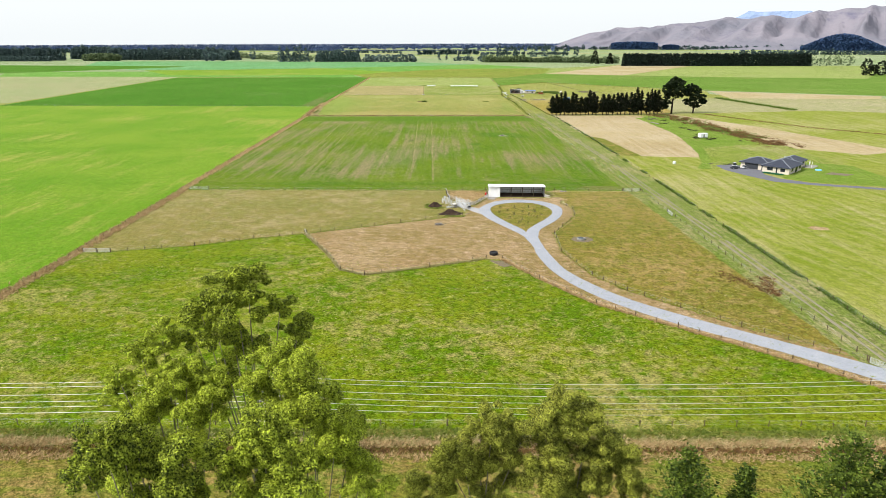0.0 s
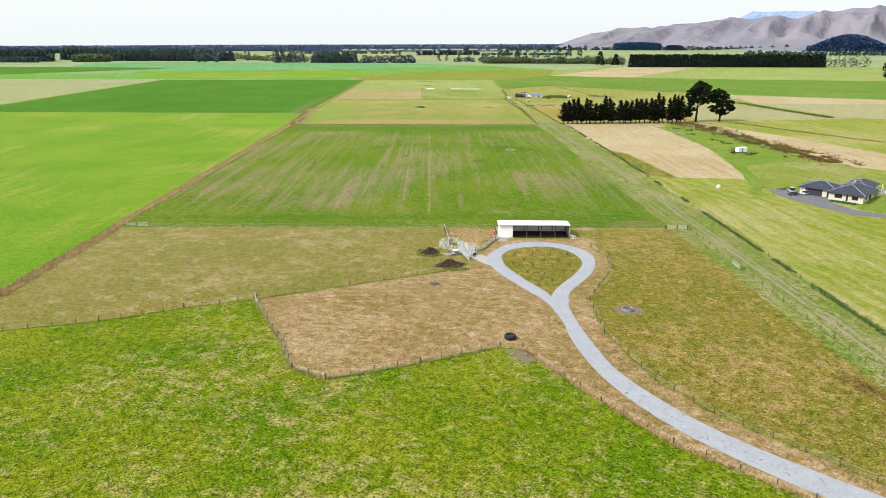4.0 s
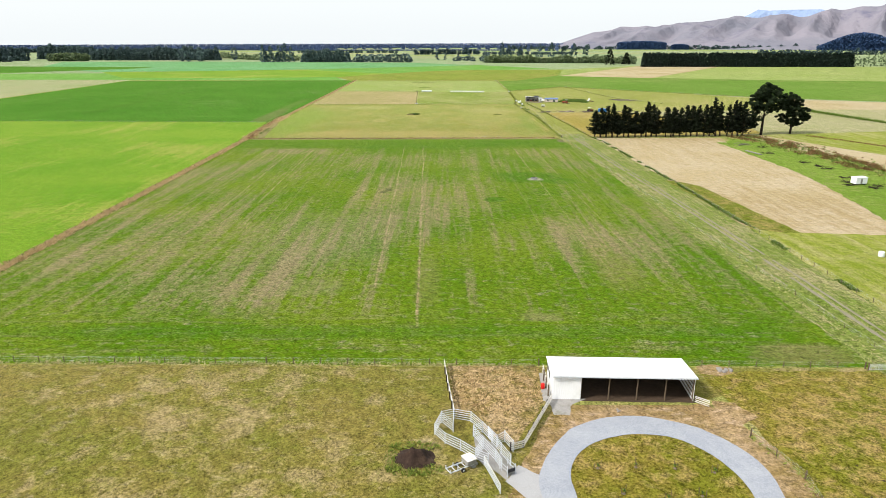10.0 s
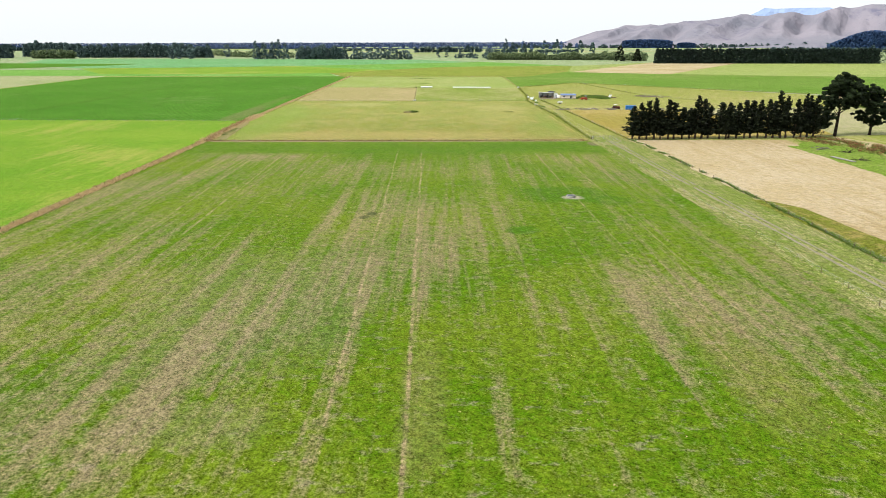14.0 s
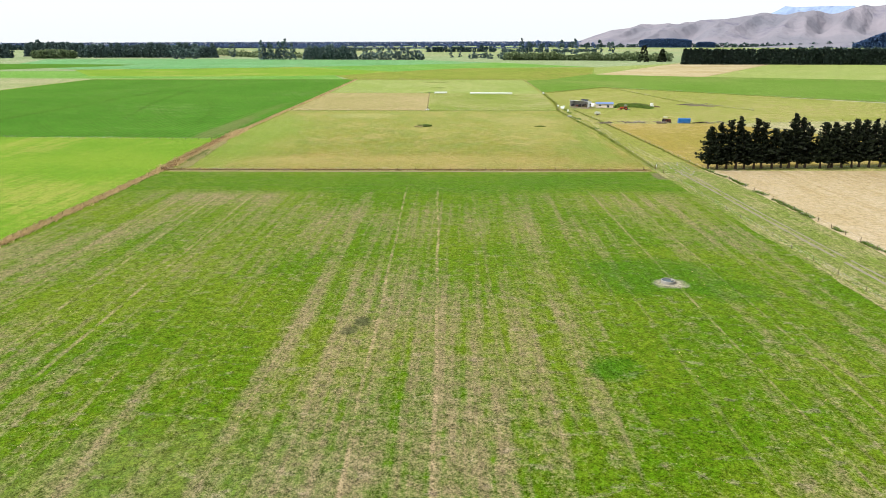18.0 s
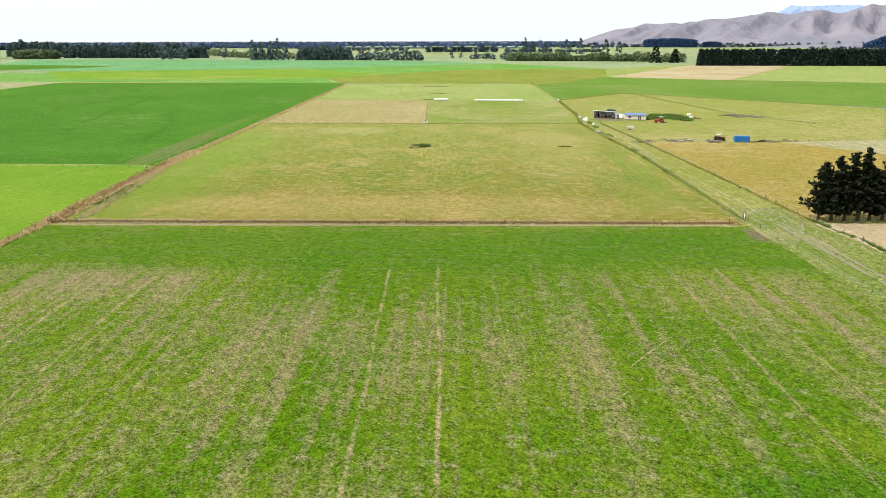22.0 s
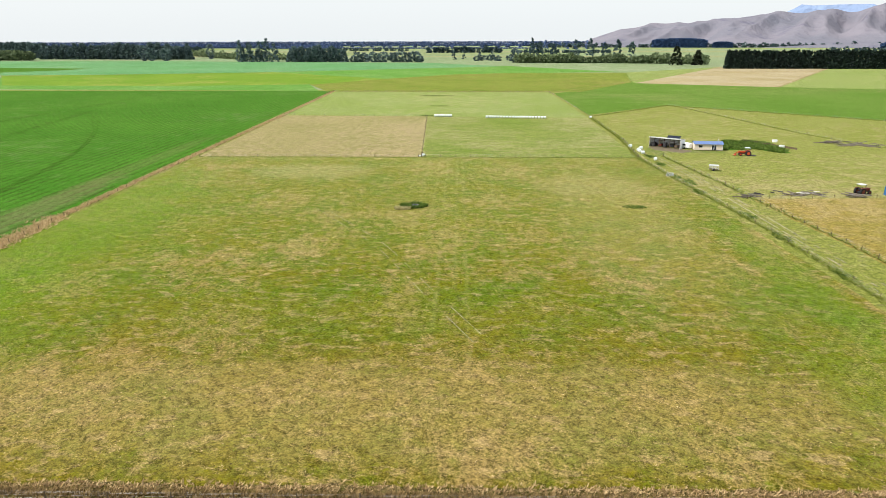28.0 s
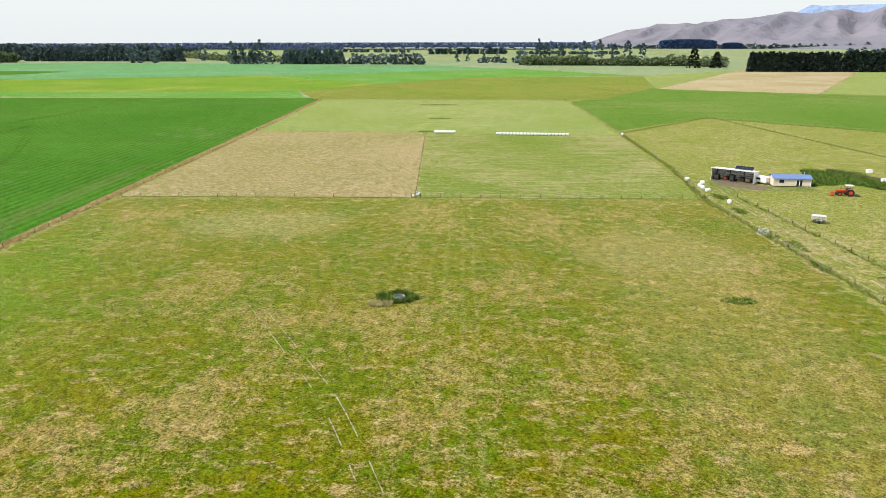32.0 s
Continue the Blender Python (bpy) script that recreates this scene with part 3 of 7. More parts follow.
field("hut_green", [(136, 352), (142, 400), (140, 440), (139, 470), (150, 498), (162, 480), (168, 420), (174, 384), (172, 366)], M_LAWN, 7, "green grass between the straw and the reeds", step=1.5, wild=3.0)
field("green_strip", [(138, 484), (139.4, 463), (139.2, 443), (139.7, 410), (135.6, 379), (131.3, 353), (127, 331), (121, 310), (113, 294), (118, 292), (129, 322), (135, 344), (140, 365), (148.7, 394), (155, 420), (154, 443), (150.5, 483)], M_LAWN, 9, "curved strip of lush green grass", step=1.5, wild=0.8)
field("hut_mown", [(124, 322), (135, 346), (148, 400), (153, 458), (162, 490), (172, 450), (185, 352), (182, 310), (114, 292)], M_HUTGREEN, 6.5, "mown yellow-green grass round the white hut")
field("paddock_right_mown", [(186, 250), (600, 250), (600, 420), (300, 530), (170, 507), (176, 440), (184, 352)], M_MOWN, 4, "mown yellow-green paddock in strips")
field("reed_straw", [(162, 506), (172, 506), (205, 440), (236, 340), (210, 330), (184, 350), (178, 400)], M_STUBBLE, 6, "dry grass beside the reeds")
field("paddock_right_dry", [(70, 560), (130, 626), (262, 645), (420, 640), (600, 420), (300, 530), (170, 508), (90, 500)], M_DRYPALE, 5, "pale dry paddock")
field("paddock_golden", [(72, 560), (67, 622), (130, 625), (185, 560), (176, 512), (77, 500)], M_GOLD, 7, "golden dry paddock")
field("yard_paddock", [(65, 620), (260, 645), (285, 735), (216, 802), (125, 884), (60.5, 822), (59, 720)], M_YARD, 5, "pasture round the sheds")
field("band_right", [(64, 830), (125, 886), (290, 742), (440, 670), (600, 640), (700, 1100), (508, 1408), (400, 1490), (200, 1310), (160, 1120), (90, 1010), (65, 985)], M_BANDGREEN, 4, "green pasture")
field("band_right_far", [(160, 1112), (275, 1056), (420, 1000), (600, 960), (900, 1400), (520, 1440), (400, 1490), (200, 1310)], M_PALE, 5, "paler pasture far off")
field("straw_cow_field", [(383, 1478), (506, 1409), (275, 1052), (161, 1107)], M_STUBBLE, 7, "straw-coloured paddock far off")
field("straw_band", [(275, 644), (415, 636), (435, 665), (288, 735)], M_STUBBLE, 6, "straw-coloured band of paddock")
field("roadside", [(-300, 30), (300, 30), (300, 86), (-300, 86)], M_ROUGH, 4, "mown roadside grass")
field("shed_floor", [(15.4, 238.0), (36.0, 237.4), (36.2, 245), (15.6, 245.6)], M_SHEDDIRT, 9, "trampled dirt floor of the shed", "ground", 1.0, 0.2)
field("pale_ground", [(12.6, 241), (13.8, 238.4), (14.8, 236.4), (15.0, 234.4), (17.2, 234.0), (17.6, 236.4), (20.4, 238.6), (15.4, 238.9), (15.4, 246.6), (12.8, 246.2)], M_BAREGREY, 10, "pale bare ground at the shed corner", "ground", 0.7, 0.5)
field("bare_patch", [(40, 246.2), (42.5, 245.5), (45.5, 246.2), (46, 247.8), (43, 249.4), (40.5, 248.8)], M_BROWN, 10, "bare trampled patch behind the shed", "ground", 0.8, 0.6)
field("bare_patch", [(37.8, 234.4), (40.5, 231.5), (43.5, 233.5), (42, 237.5), (39, 238)], M_BROWN, 10, "worn patch beside the shed", "ground", 0.8, 0.6)
field("yard_rough", [(1.2, 234.2), (3.6, 233.4), (6.3, 228.5), (8.6, 226.6), (14, 237.4), (14.6, 248.8), (-0.2, 248.8)], M_TUSSOCK, 10, "rank tawny grass behind the yards", "grass", 0.8, 0.4)
field("yard_floor", [(3.4, 228.6), (4.6, 229.4), (7.9, 222.6), (8.8, 222.4), (7.0, 219.6), (5.2, 221.8), (3.6, 223.9)], M_BAREGREY, 10, "pale chip floor of the yards", "ground", 0.6, 0.3)
field("trough_pad", smooth_line([(36.2, 184.6), (38.0, 187.0), (41.3, 186.6), (42.6, 184.0), (40.4, 181.6), (37.4, 181.8)], 0.8, True), M_MUD, 12, "bare ground round the trough", "ground", 0.3, 0.6)
field("mud_patch", [(11.4, 165.2), (14.8, 164.8), (16.6, 160.8), (14.6, 159.6), (12.2, 162.6)], M_MUD, 12, "muddy hollow in the grass", "ground", 0.6, 0.4)
field("house_pad", [(124, 301.4), (123.6, 291), (127.4, 279.4), (134, 265), (147, 258.4), (170, 249.4), (230, 232), (231, 235), (171, 253), (148, 262.5), (139.2, 271.5), (136.6, 281), (140.4, 288.6), (138.6, 299), (131, 303)], M_ASPHALT, 12, "grey gravel yard and drive of the house", "driveway", 1.5, 0.3)
field("house_lawn", [(132, 300), (140, 285), (141, 272), (150, 264), (184, 252), (186, 300), (166, 312), (140, 312)], M_LAWN, 9, "lawn round the house", "lawn")
field("soil_bed", [(163, 281), (170, 277), (175, 280), (168, 285)], M_MUD, 13, "bare garden bed", "ground", 0.8, 0.4)
field("bare_patch", smooth_line([(112, 197), (115, 198.4), (118, 196.4), (116, 194), (112.6, 194.6)], 0.8, True), M_BROWN, 9, "worn brown patch in the mown paddock", "ground", 0.5, 0.7)
field("weed_bed", [(93.3, 704.9), (98, 716), (103.4, 729.7), (114.6, 729.9), (119.2, 723.5), (119, 708), (118.1, 699.3), (114.2, 698), (107.8, 708)], M_DEEP, 9, "overgrown vegetable patch", "garden", 1.0, 0.6)
field("shed_apron", [(66, 712), (70, 716), (78, 708), (82, 703), (76, 699), (68, 705)], M_MUD, 10, "worn dirt before the implement shed", "ground", 0.8, 0.8)
field("yard_dirt", [(62, 700), (66.5, 714), (78, 706.5), (93, 702), (92, 698), (70, 698), (64, 690)], M_VERGE, 8, "worn yard before the sheds", "ground", 1.0, 0.8)

# ---------------------------------------------------------------- drive and track
drive_l = smooth_line([(23.2, 192), (22.7, 187.5), (24.2, 178), (24.6, 168), (27.4, 153.8), (34.2, 139.6), (46, 125.8), (62, 112.5), (78, 97.5), (92, 85)])
drive_r = smooth_line([(27.6, 192), (26.9, 187.5), (27.2, 178), (28.3, 168), (31, 155.2), (39.8, 139.6), (52, 127.2), (66, 115.6), (80, 103.5), (95, 90)])
k = min(len(drive_l), len(drive_r))
drive_l = [drive_l[round(i * (len(drive_l) - 1) / (k - 1))] for i in range(k)]
drive_r = [drive_r[round(i * (len(drive_r) - 1) / (k - 1))] for i in range(k)]


def frayed(line, by=0.12):
    """A gravel edge that strays a little into the grass."""
    return [(x + by * (noise.noise((x * 0.9, y * 0.9, 2.2)) + 0.6 * noise.noise((x * 2.6, y * 2.6, 7.1))), y + by * (noise.noise((x * 0.8, y * 0.8, 5.2)) + 0.6 * noise.noise((x * 2.4, y * 2.4, 1.1)))) for x, y in line]


drive_l, drive_r = frayed(drive_l), frayed(drive_r)
ribbon("driveway", drive_l, drive_r, M_GRAVEL, 8.9, "grey gravel farm drive", "driveway")
loop_out = smooth_line([(22.6, 187.3), (20.9, 191.7), (18.6, 196.1), (15.7, 202.0), (13.2, 207.6), (11.7, 212.4), (10.8, 217.5), (11.0, 220.5), (12.0, 223.2), (13.9, 226.9), (17.1, 230.9), (21.2, 233.1), (25.4, 233.9), (29.9, 233.1), (34.4, 230.7), (37.8, 226.6), (39.4, 222.0), (39.1, 216.5), (37.7, 210.9), (35.2, 205.3), (32.8, 201.4), (30.0, 196.8), (28.2, 193.5), (27.0, 187.3)], 0.8)
loop_in = smooth_line([(23.9, 191.4), (23.6, 193.4), (22.2, 196.8), (19.9, 201.4), (17.4, 207.3), (15.6, 212.4), (14.9, 217.2), (14.9, 220.9), (16.5, 224.7), (19.3, 227.4), (23.1, 229.0), (26.8, 229.3), (30.2, 228.4), (33.1, 225.7), (35.1, 221.4), (35.6, 217.6), (35.1, 214.0), (33.6, 210.2), (31.4, 205.9), (28.2, 200.9), (26.0, 197.0), (24.4, 193.6), (24.2, 191.4)], 0.8)
k = min(len(loop_out), len(loop_in))
lo = [loop_out[round(i * (len(loop_out) - 1) / (k - 1))] for i in range(k)]
li = [loop_in[round(i * (len(loop_in) - 1) / (k - 1))] for i in range(k)]
lo, li = frayed(lo), frayed(li)
ribbon("drive_loop", lo, li, M_GRAVEL, 9.3, "grey gravel turning loop", "driveway")
field("drive_spur", [(6.8, 219.4), (8.7, 222.6), (11.2, 220.6), (13.0, 218.2), (12.2, 212), (10.9, 213.8)], M_LIME, 20, "pale chip apron at the loading ramp", "driveway", 0.6, 0.15)



def wheel_mark(name, pts, half, mat, level, label, gaps=0.0):
    """A worn wheel line over the grass, broken where it has grown over."""
    line = smooth_line(pts, 0.9)
    runs, cur = [], []
    for i, (x, y) in enumerate(line):
        a, b = line[max(0, i - 1)], line[min(len(line) - 1, i + 1)]
        d = math.hypot(b[0] - a[0], b[1] - a[1]) or 1
        w = half * (0.75 + 0.5 * noise.noise((x * 0.5, y * 0.5, 1.7)))
        nx, ny = -(b[1] - a[1]) / d * w, (b[0] - a[0]) / d * w
        if noise.noise((x * 0.21, y * 0.21, 5.5)) < gaps - 0.5:
            if len(cur) > 1:
                runs.append(cur)
            cur = []
        else:
            cur.append(((x - nx, y - ny), (x + nx, y + ny)))
    if len(cur) > 1:
        runs.append(cur)
    verts, faces = [], []
    for run in runs:
        k0 = len(verts)
        verts += [(x, y, level) for pair in run for x, y in pair]
        faces += [(k0 + 2 * i, k0 + 2 * i + 1, k0 + 2 * i + 3, k0 + 2 * i + 2) for i in range(len(run) - 1)]
    return tagged(raw(name, verts, faces, mat), label, "grass" if name == "field_edge" else "wheel mark", kind="structure")


for off in (0.0, 1.9):
    wheel_mark("wheel_mark", [(-48 + off, 609.2 + off * 0.3), (-37.5 + off, 592.1 + off * 0.4), (-28 + off, 575.8 + off * 0.5), (-17 + off, 550 + off * 0.5), (-8.4 + off * 0.6, 530.3 + off * 1.6)], 0.11, M_DRYPALE, 0.126, "pale wheel mark across the meadow", 0.26)
    wheel_mark("wheel_mark", [(-144 - off, 626 + off), (-149.2 - off, 650.4 + off), (-154.7 - off, 675.8 + off), (-167.2 - off, 713.6 + off), (-186.5 - off, 758.7), (-210.2 - off, 804.3 - off), (-225 - off, 830 - off), (-246, 842 - off)], 0.22, M_DEEP, 0.126, "dark wheel mark of the irrigator in the crop", 0.1)
for pts in ([(-640, 1240), (-466, 1257), (-373, 1282), (-256, 1323), (60, 1500)], [(-122, 1003), (90, 1002)], [(77.8, 1008), (153, 1120), (260, 1290), (371, 1441)], [(216, 1041), (267, 1028), (337, 1000), (480, 950)], [(275, 1054), (489, 1386)]):
    wheel_mark("field_edge", pts, 1.2, M_TUSSOCK, 0.13, "rank brown grass along a far field edge", 0.1)
for off in (0.0, 1.8):
    wheel_mark("wheel_mark", [(8 + off, 413.8 - off), (12 + off, 418.9 - off), (19 + off, 427.4 - off), (25.5 + off, 434.4 - off), (33 + off, 441 - off)], 0.16, M_VERGE, 0.126, "pale wheel mark curving over the resown paddock", 0.5)
wheel_mark("wheel_mark", [(-261, 620), (-259, 700), (-260, 760), (-256, 838), (-252, 920), (-259, 1003)], 0.8, M_DEEP, 0.126, "dark furrow through the crop")
for off in (0.0, 2.2):
    wheel_mark("wheel_mark", [(-330 - off, 880), (-312 - off, 845), (-275 - off, 788), (-249 - off, 736)], 0.22, M_DEEP, 0.126, "dark wheel mark of the irrigator in the crop", 0.15)
    wheel_mark("wheel_mark", [(-236 - off, 850), (-225 - off, 780), (-212 - off, 720), (-198 - off, 668), (-192 - off, 630)], 0.22, M_DEEP, 0.126, "dark wheel mark of the irrigator in the crop", 0.15)



def near_or_in(pts, ring, margin=1.6):
    """True if one of the points lies inside the ring or near its edge."""
    p, a = np.asarray(pts, float)[:, None], np.asarray(ring, float)[None]
    b = np.roll(a, -1, 1)
    d = b - a
    t = np.clip(((p - a) * d).sum(-1) / np.maximum((d * d).sum(-1), 1e-9), 0, 1)
    if (np.linalg.norm(a + d * t[..., None] - p, axis=-1) < margin).any():
        return True
    cross = ((a[..., 1] > p[..., 1]) != (b[..., 1] > p[..., 1])) & (p[..., 0] < a[..., 0] + d[..., 0] * (p[..., 1] - a[..., 1]) / np.where(d[..., 1] == 0, 1e-9, d[..., 1]))
    return bool((cross.sum(1) % 2).any())


# every sheet lies 4 mm above whatever it overlaps
laid = []
for sheet in sorted(SHEETS, key=lambda q: q[:2]):
    pts = ragged(sheet[3], 5.0, 0.0)
    slot = 1 + max([k for k, p, c in laid if near_or_in(pts, c) or near_or_in(p, sheet[3])], default=0)
    laid.append((slot, pts, sheet[3]))
    lay(0.02 + 0.004 * slot, *sheet[2:])
TOP_SLOT = max(k for k, p, c in laid)

# ---------------------------------------------------------------- hills and distance

def hill_mat(name, a, b, scrub):
    n = Nodes(name)
    big, mid = n.noise(420, 5, 0.6), n.noise(90, 5, 0.65)
    col = n.mix(n.step(big, 0.38, 0.62), a, b)
    col = n.mix(n.step(n.noise(150, 6, 0.7, n.place(1, 0.5, 1, 37)), 0.56, 0.68, 0.0, 0.6), col, scrub)
    col = n.mix(n.step(n.noise(24, 3, 0.6), 0.64, 0.72, 0.0, 0.6), col, scrub)
    n.bump(n.math("ADD", mid, n.noise(260, 4, 0.6, n.place(1, 0.35, 1, -35))), 0.8, 30)
    return n.done(col, 1.0)


# tussock and scrub colours with the lilac of distance haze mixed in
M_HILL = hill_mat("hazed_tussock_hillside", tint(172, 167, 180), tint(150, 151, 166), tint(112, 112, 146))
# the mountain's pale blue is haze put into its base colour
M_PEAK = hill_mat("hazed_far_mountain", tint(166, 188, 226, 0.68), tint(158, 182, 222, 0.68), tint(162, 184, 220, 0.68))
SKYLINE = ((8.0, 0), (8.9, 16), (9.84, 46), (11.6, 100), (13.6, 120), (15.6, 126), (16.2, 122), (18.5, 148), (20.2, 154), (22.1, 182), (24.1, 180), (26.3, 190), (27.8, 208), (29.2, 226), (30.9, 230), (32.5, 246), (36, 262), (41, 250), (48, 268), (58, 200), (64, 0))


def hills():
    az = np.radians(np.linspace(8, 64, 420))
    rad = np.linspace(3560, 4830, 76)
    top = np.interp(np.degrees(az), [a for a, b in SKYLINE], [b for a, b in SKYLINE])
    verts = []
    for j, r in enumerate(rad):
        u = (r - rad[0]) / (4640 - rad[0])
        for i, a in enumerate(az):
            x, y = r * math.sin(a), r * math.cos(a)
            prof = max(0.0, 1 - (1 - min(u, 1.0)) ** 1.25) if u < 1 else max(0, 1 - (u - 1) * 2.2)
            q = Vector(((x * 0.86 - y * 0.5) / 200, (y * 0.86 + x * 0.5) / 1200, 2.3))
            ridge = 1 - abs(2 * noise.noise(q) + 0.5 * noise.noise(q * 2.1) + 0.12 * noise.noise(q * 5))
            cut = 1 - 0.78 * min(0.9, 1 - ridge) * math.sin(math.pi * min(1, max(0, u * 0.94)))
            lump = 1 + 0.10 * noise.noise((x / 130, y / 130, 7.0)) * (1 if u < 0.9 else 0.3)
            verts.append((x, y, top[i] * prof * cut * lump + (0 if u > 0 else -3)))
    n = len(az)
    faces = [(j * n + i, (j + 1) * n + i, (j + 1) * n + i + 1, j * n + i + 1) for j in range(len(rad) - 1) for i in range(n - 1)]
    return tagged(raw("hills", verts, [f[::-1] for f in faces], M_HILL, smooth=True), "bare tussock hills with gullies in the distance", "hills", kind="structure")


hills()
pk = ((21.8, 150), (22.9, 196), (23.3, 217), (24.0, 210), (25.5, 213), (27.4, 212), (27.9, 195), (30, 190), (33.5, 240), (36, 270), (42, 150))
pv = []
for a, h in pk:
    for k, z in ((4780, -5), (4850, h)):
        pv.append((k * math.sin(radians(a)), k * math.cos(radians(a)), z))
tagged(raw("mountain_backdrop", pv, [(2 * i, 2 * i + 2, 2 * i + 3, 2 * i + 1) for i in range(len(pk) - 1)], M_PEAK), "mountain beyond the hills, tinted blue for haze", "mountain", kind="structure")

# ---------------------------------------------------------------- foliage
M_PINE = leafy("pine_needles", tint(50, 62, 36), tint(20, 28, 18))
M_CYPRESS = leafy("macrocarpa_foliage", tint(54, 74, 36), tint(22, 34, 18))
M_FIR = leafy("young_conifer_needles", tint(124, 144, 52, 0.8), tint(48, 70, 24, 0.7))
M_GUM = leafy("gum_leaves", tint(186, 202, 62, 0.95), tint(62, 82, 16, 0.42), 0.5, 0.12)
M_GUM2 = leafy("olive_gum_leaves", tint(190, 196, 76, 0.95), tint(72, 78, 24, 0.45), 0.5, 0.12)
# both belt greens are lifted and cooled, haze worked into the colour
M_BELT = leafy("hazed_shelterbelt_foliage", tint(100, 120, 116, 1.0), tint(58, 74, 80, 0.95))
M_DEEPBELT = leafy("hazed_dark_belt_needles", tint(58, 76, 64, 0.75), tint(28, 40, 40, 0.7))
# the next three foliage colours are blued to imitate haze over distance
M_FOREST = leafy("haze_tinted_forestry", tint(58, 86, 130, 0.6), tint(50, 78, 120, 0.6), 0.7, 0.0)
M_HAZE = leafy("haze_tinted_foliage", tint(90, 112, 156, 0.75), tint(78, 100, 144, 0.75), 0.7, 0.0)
M_HAZE2 = leafy("lightly_hazed_foliage", tint(86, 108, 104, 0.8), tint(50, 70, 78, 0.8))
M_WILLOW = leafy("willow_foliage", tint(140, 156, 112, 0.8), tint(86, 104, 76, 0.8))
M_BARK = plain("grey_brown_bark", tint(116, 100, 84), 0.9, grain=0.4, size=0.4, bump=0.6)
M_DARKBARK = plain("dark_old_bark", tint(70, 60, 50), 0.9, grain=0.4, size=0.5, bump=0.6)
M_GUMBARK = plain("pale_gum_bark", tint(196, 184, 166), 0.8, grain=0.35, size=0.8, dirt=tint(128, 108, 88), bump=0.3)
M_SCRUB = leafy("weedy_scrub", tint(120, 146, 58, 0.8), tint(66, 92, 34, 0.7))
M_RANK = leafy("rank_dry_grass", tint(222, 196, 148, 0.88), tint(158, 128, 88, 0.72))
M_REED = leafy("russet_reeds", tint(164, 126, 82, 0.75), tint(96, 74, 46, 0.7))
M_FENCEGRASS = leafy("brown_fence_grass", tint(186, 158, 106, 0.75), tint(116, 94, 56, 0.62))
M_RANKGREEN = leafy("rank_green_grass", tint(160, 168, 76, 0.8), tint(100, 124, 44, 0.75))
M_PALEGRASS = leafy("seeding_pale_grass", tint(206, 196, 146, 0.8), tint(168, 162, 104, 0.75))


def cards(at, size, out=None, squash=1.0, long=1.0):
    """Small leaf-clump faces at the places given: a diamond each, tilted at random or outwards."""
    n = len(at)
    size = np.broadcast_to(size, n)
    d = rng.normal(0, 1, (n, 3))
    if out is not None:
        d = out * 1.1 + d * 0.55
    d /= np.linalg.norm(d, axis=1, keepdims=True) + 1e-9
    s = np.cross(d, rng.normal(0, 1, (n, 3)))
    s /= np.linalg.norm(s, axis=1, keepdims=True) + 1e-9
    u = d * (size * long)[:, None] * 0.5
    w = s * size[:, None] * 0.36 * squash
    bend = np.cross(d, s) * size[:, None] * 0.12
    v = np.stack([at - u, at + w + bend, at + u, at - w + bend], 1).reshape(-1, 3)
    return v, np.arange(4 * n).reshape(n, 4)


def conifer_mesh(height, width, start=0.16, whorls=26, density=11, size=0.62, droop=0.15, top=1.0, taper=0.5):
    """Places and outward ways of needle clumps on the whorled branches of a conifer."""
    at, out = [], []
    for k in range(whorls):
        t = start + (1 - start) * (k + rng.uniform(-0.3, 0.3)) / whorls
        t = min(max(t, start), 0.995)
        reach = width * (1 - (t - start) / (1 - start) * top) ** taper * (0.55 + 0.45 * min(1, (t - start) * 6 + 0.35))
        for b in range(rng.integers(4, 8)):
            a = rng.uniform(0, 2 * np.pi)
            ln = reach * rng.uniform(0.45, 1.12) + 0.15
            m = max(2, int(density * ln / width) + 2)
            s = rng.uniform(0.12, 1.0, m)
            z = height * t - droop * ln * s + 0.22 * ln * s * s + rng.normal(0, 0.16, m)
            x, y = np.cos(a) * ln * s + rng.normal(0, 0.2, m), np.sin(a) * ln * s + rng.normal(0, 0.2, m)
            at.append(np.stack([x, y, z], 1))
            out.append(np.tile([np.cos(a), np.sin(a), 0.25], (m, 1)))
    return np.concatenate(at), np.concatenate(out)


def trunk_mesh(height, r, lean=(0, 0), sides=8, top=0.12):
    bm = bmesh.new()
    rings = []
    for k in range(7):
        t = k / 6
        rr = r * (1 - t) ** 0.8 * (1 + 0.5 * max(0, 0.12 - t) / 0.12) + top * r
        c = (lean[0] * t + 0.15 * math.sin(t * 7 + r * 9), lean[1] * t + 0.12 * math.cos(t * 5))
        rings.append([bm.verts.new((c[0] + rr * math.cos(2 * math.pi * i / sides), c[1] + rr * math.sin(2 * math.pi * i / sides), height * t - 0.1)) for i in range(sides)])
    for a, b in zip(rings, rings[1:]):
        for i in range(sides):
            bm.faces.new((a[i], a[(i + 1) % sides], b[(i + 1) % sides], b[i]))
    return bm


def pine(m, height, width, label, group, size=0.62, mat=None, whorls=26, density=11, start=0.16, name="pine_tree", taper=0.62, droop=0.15):
    tree = holder(name, m, label, "tree", group)
    part("trunk", trunk_mesh(height * 0.93, height * 0.016 + 0.05), M_BARK, tree, smooth=True)
    at, out = conifer_mesh(height, width, start, whorls, density, size, droop, taper=taper)
    v, f = cards(at, rng.uniform(0.6, 1.3, len(at)) * size, out, 1.15, 1.35)
    quick("crown", v, f, mat or M_PINE, tree)
    return tree


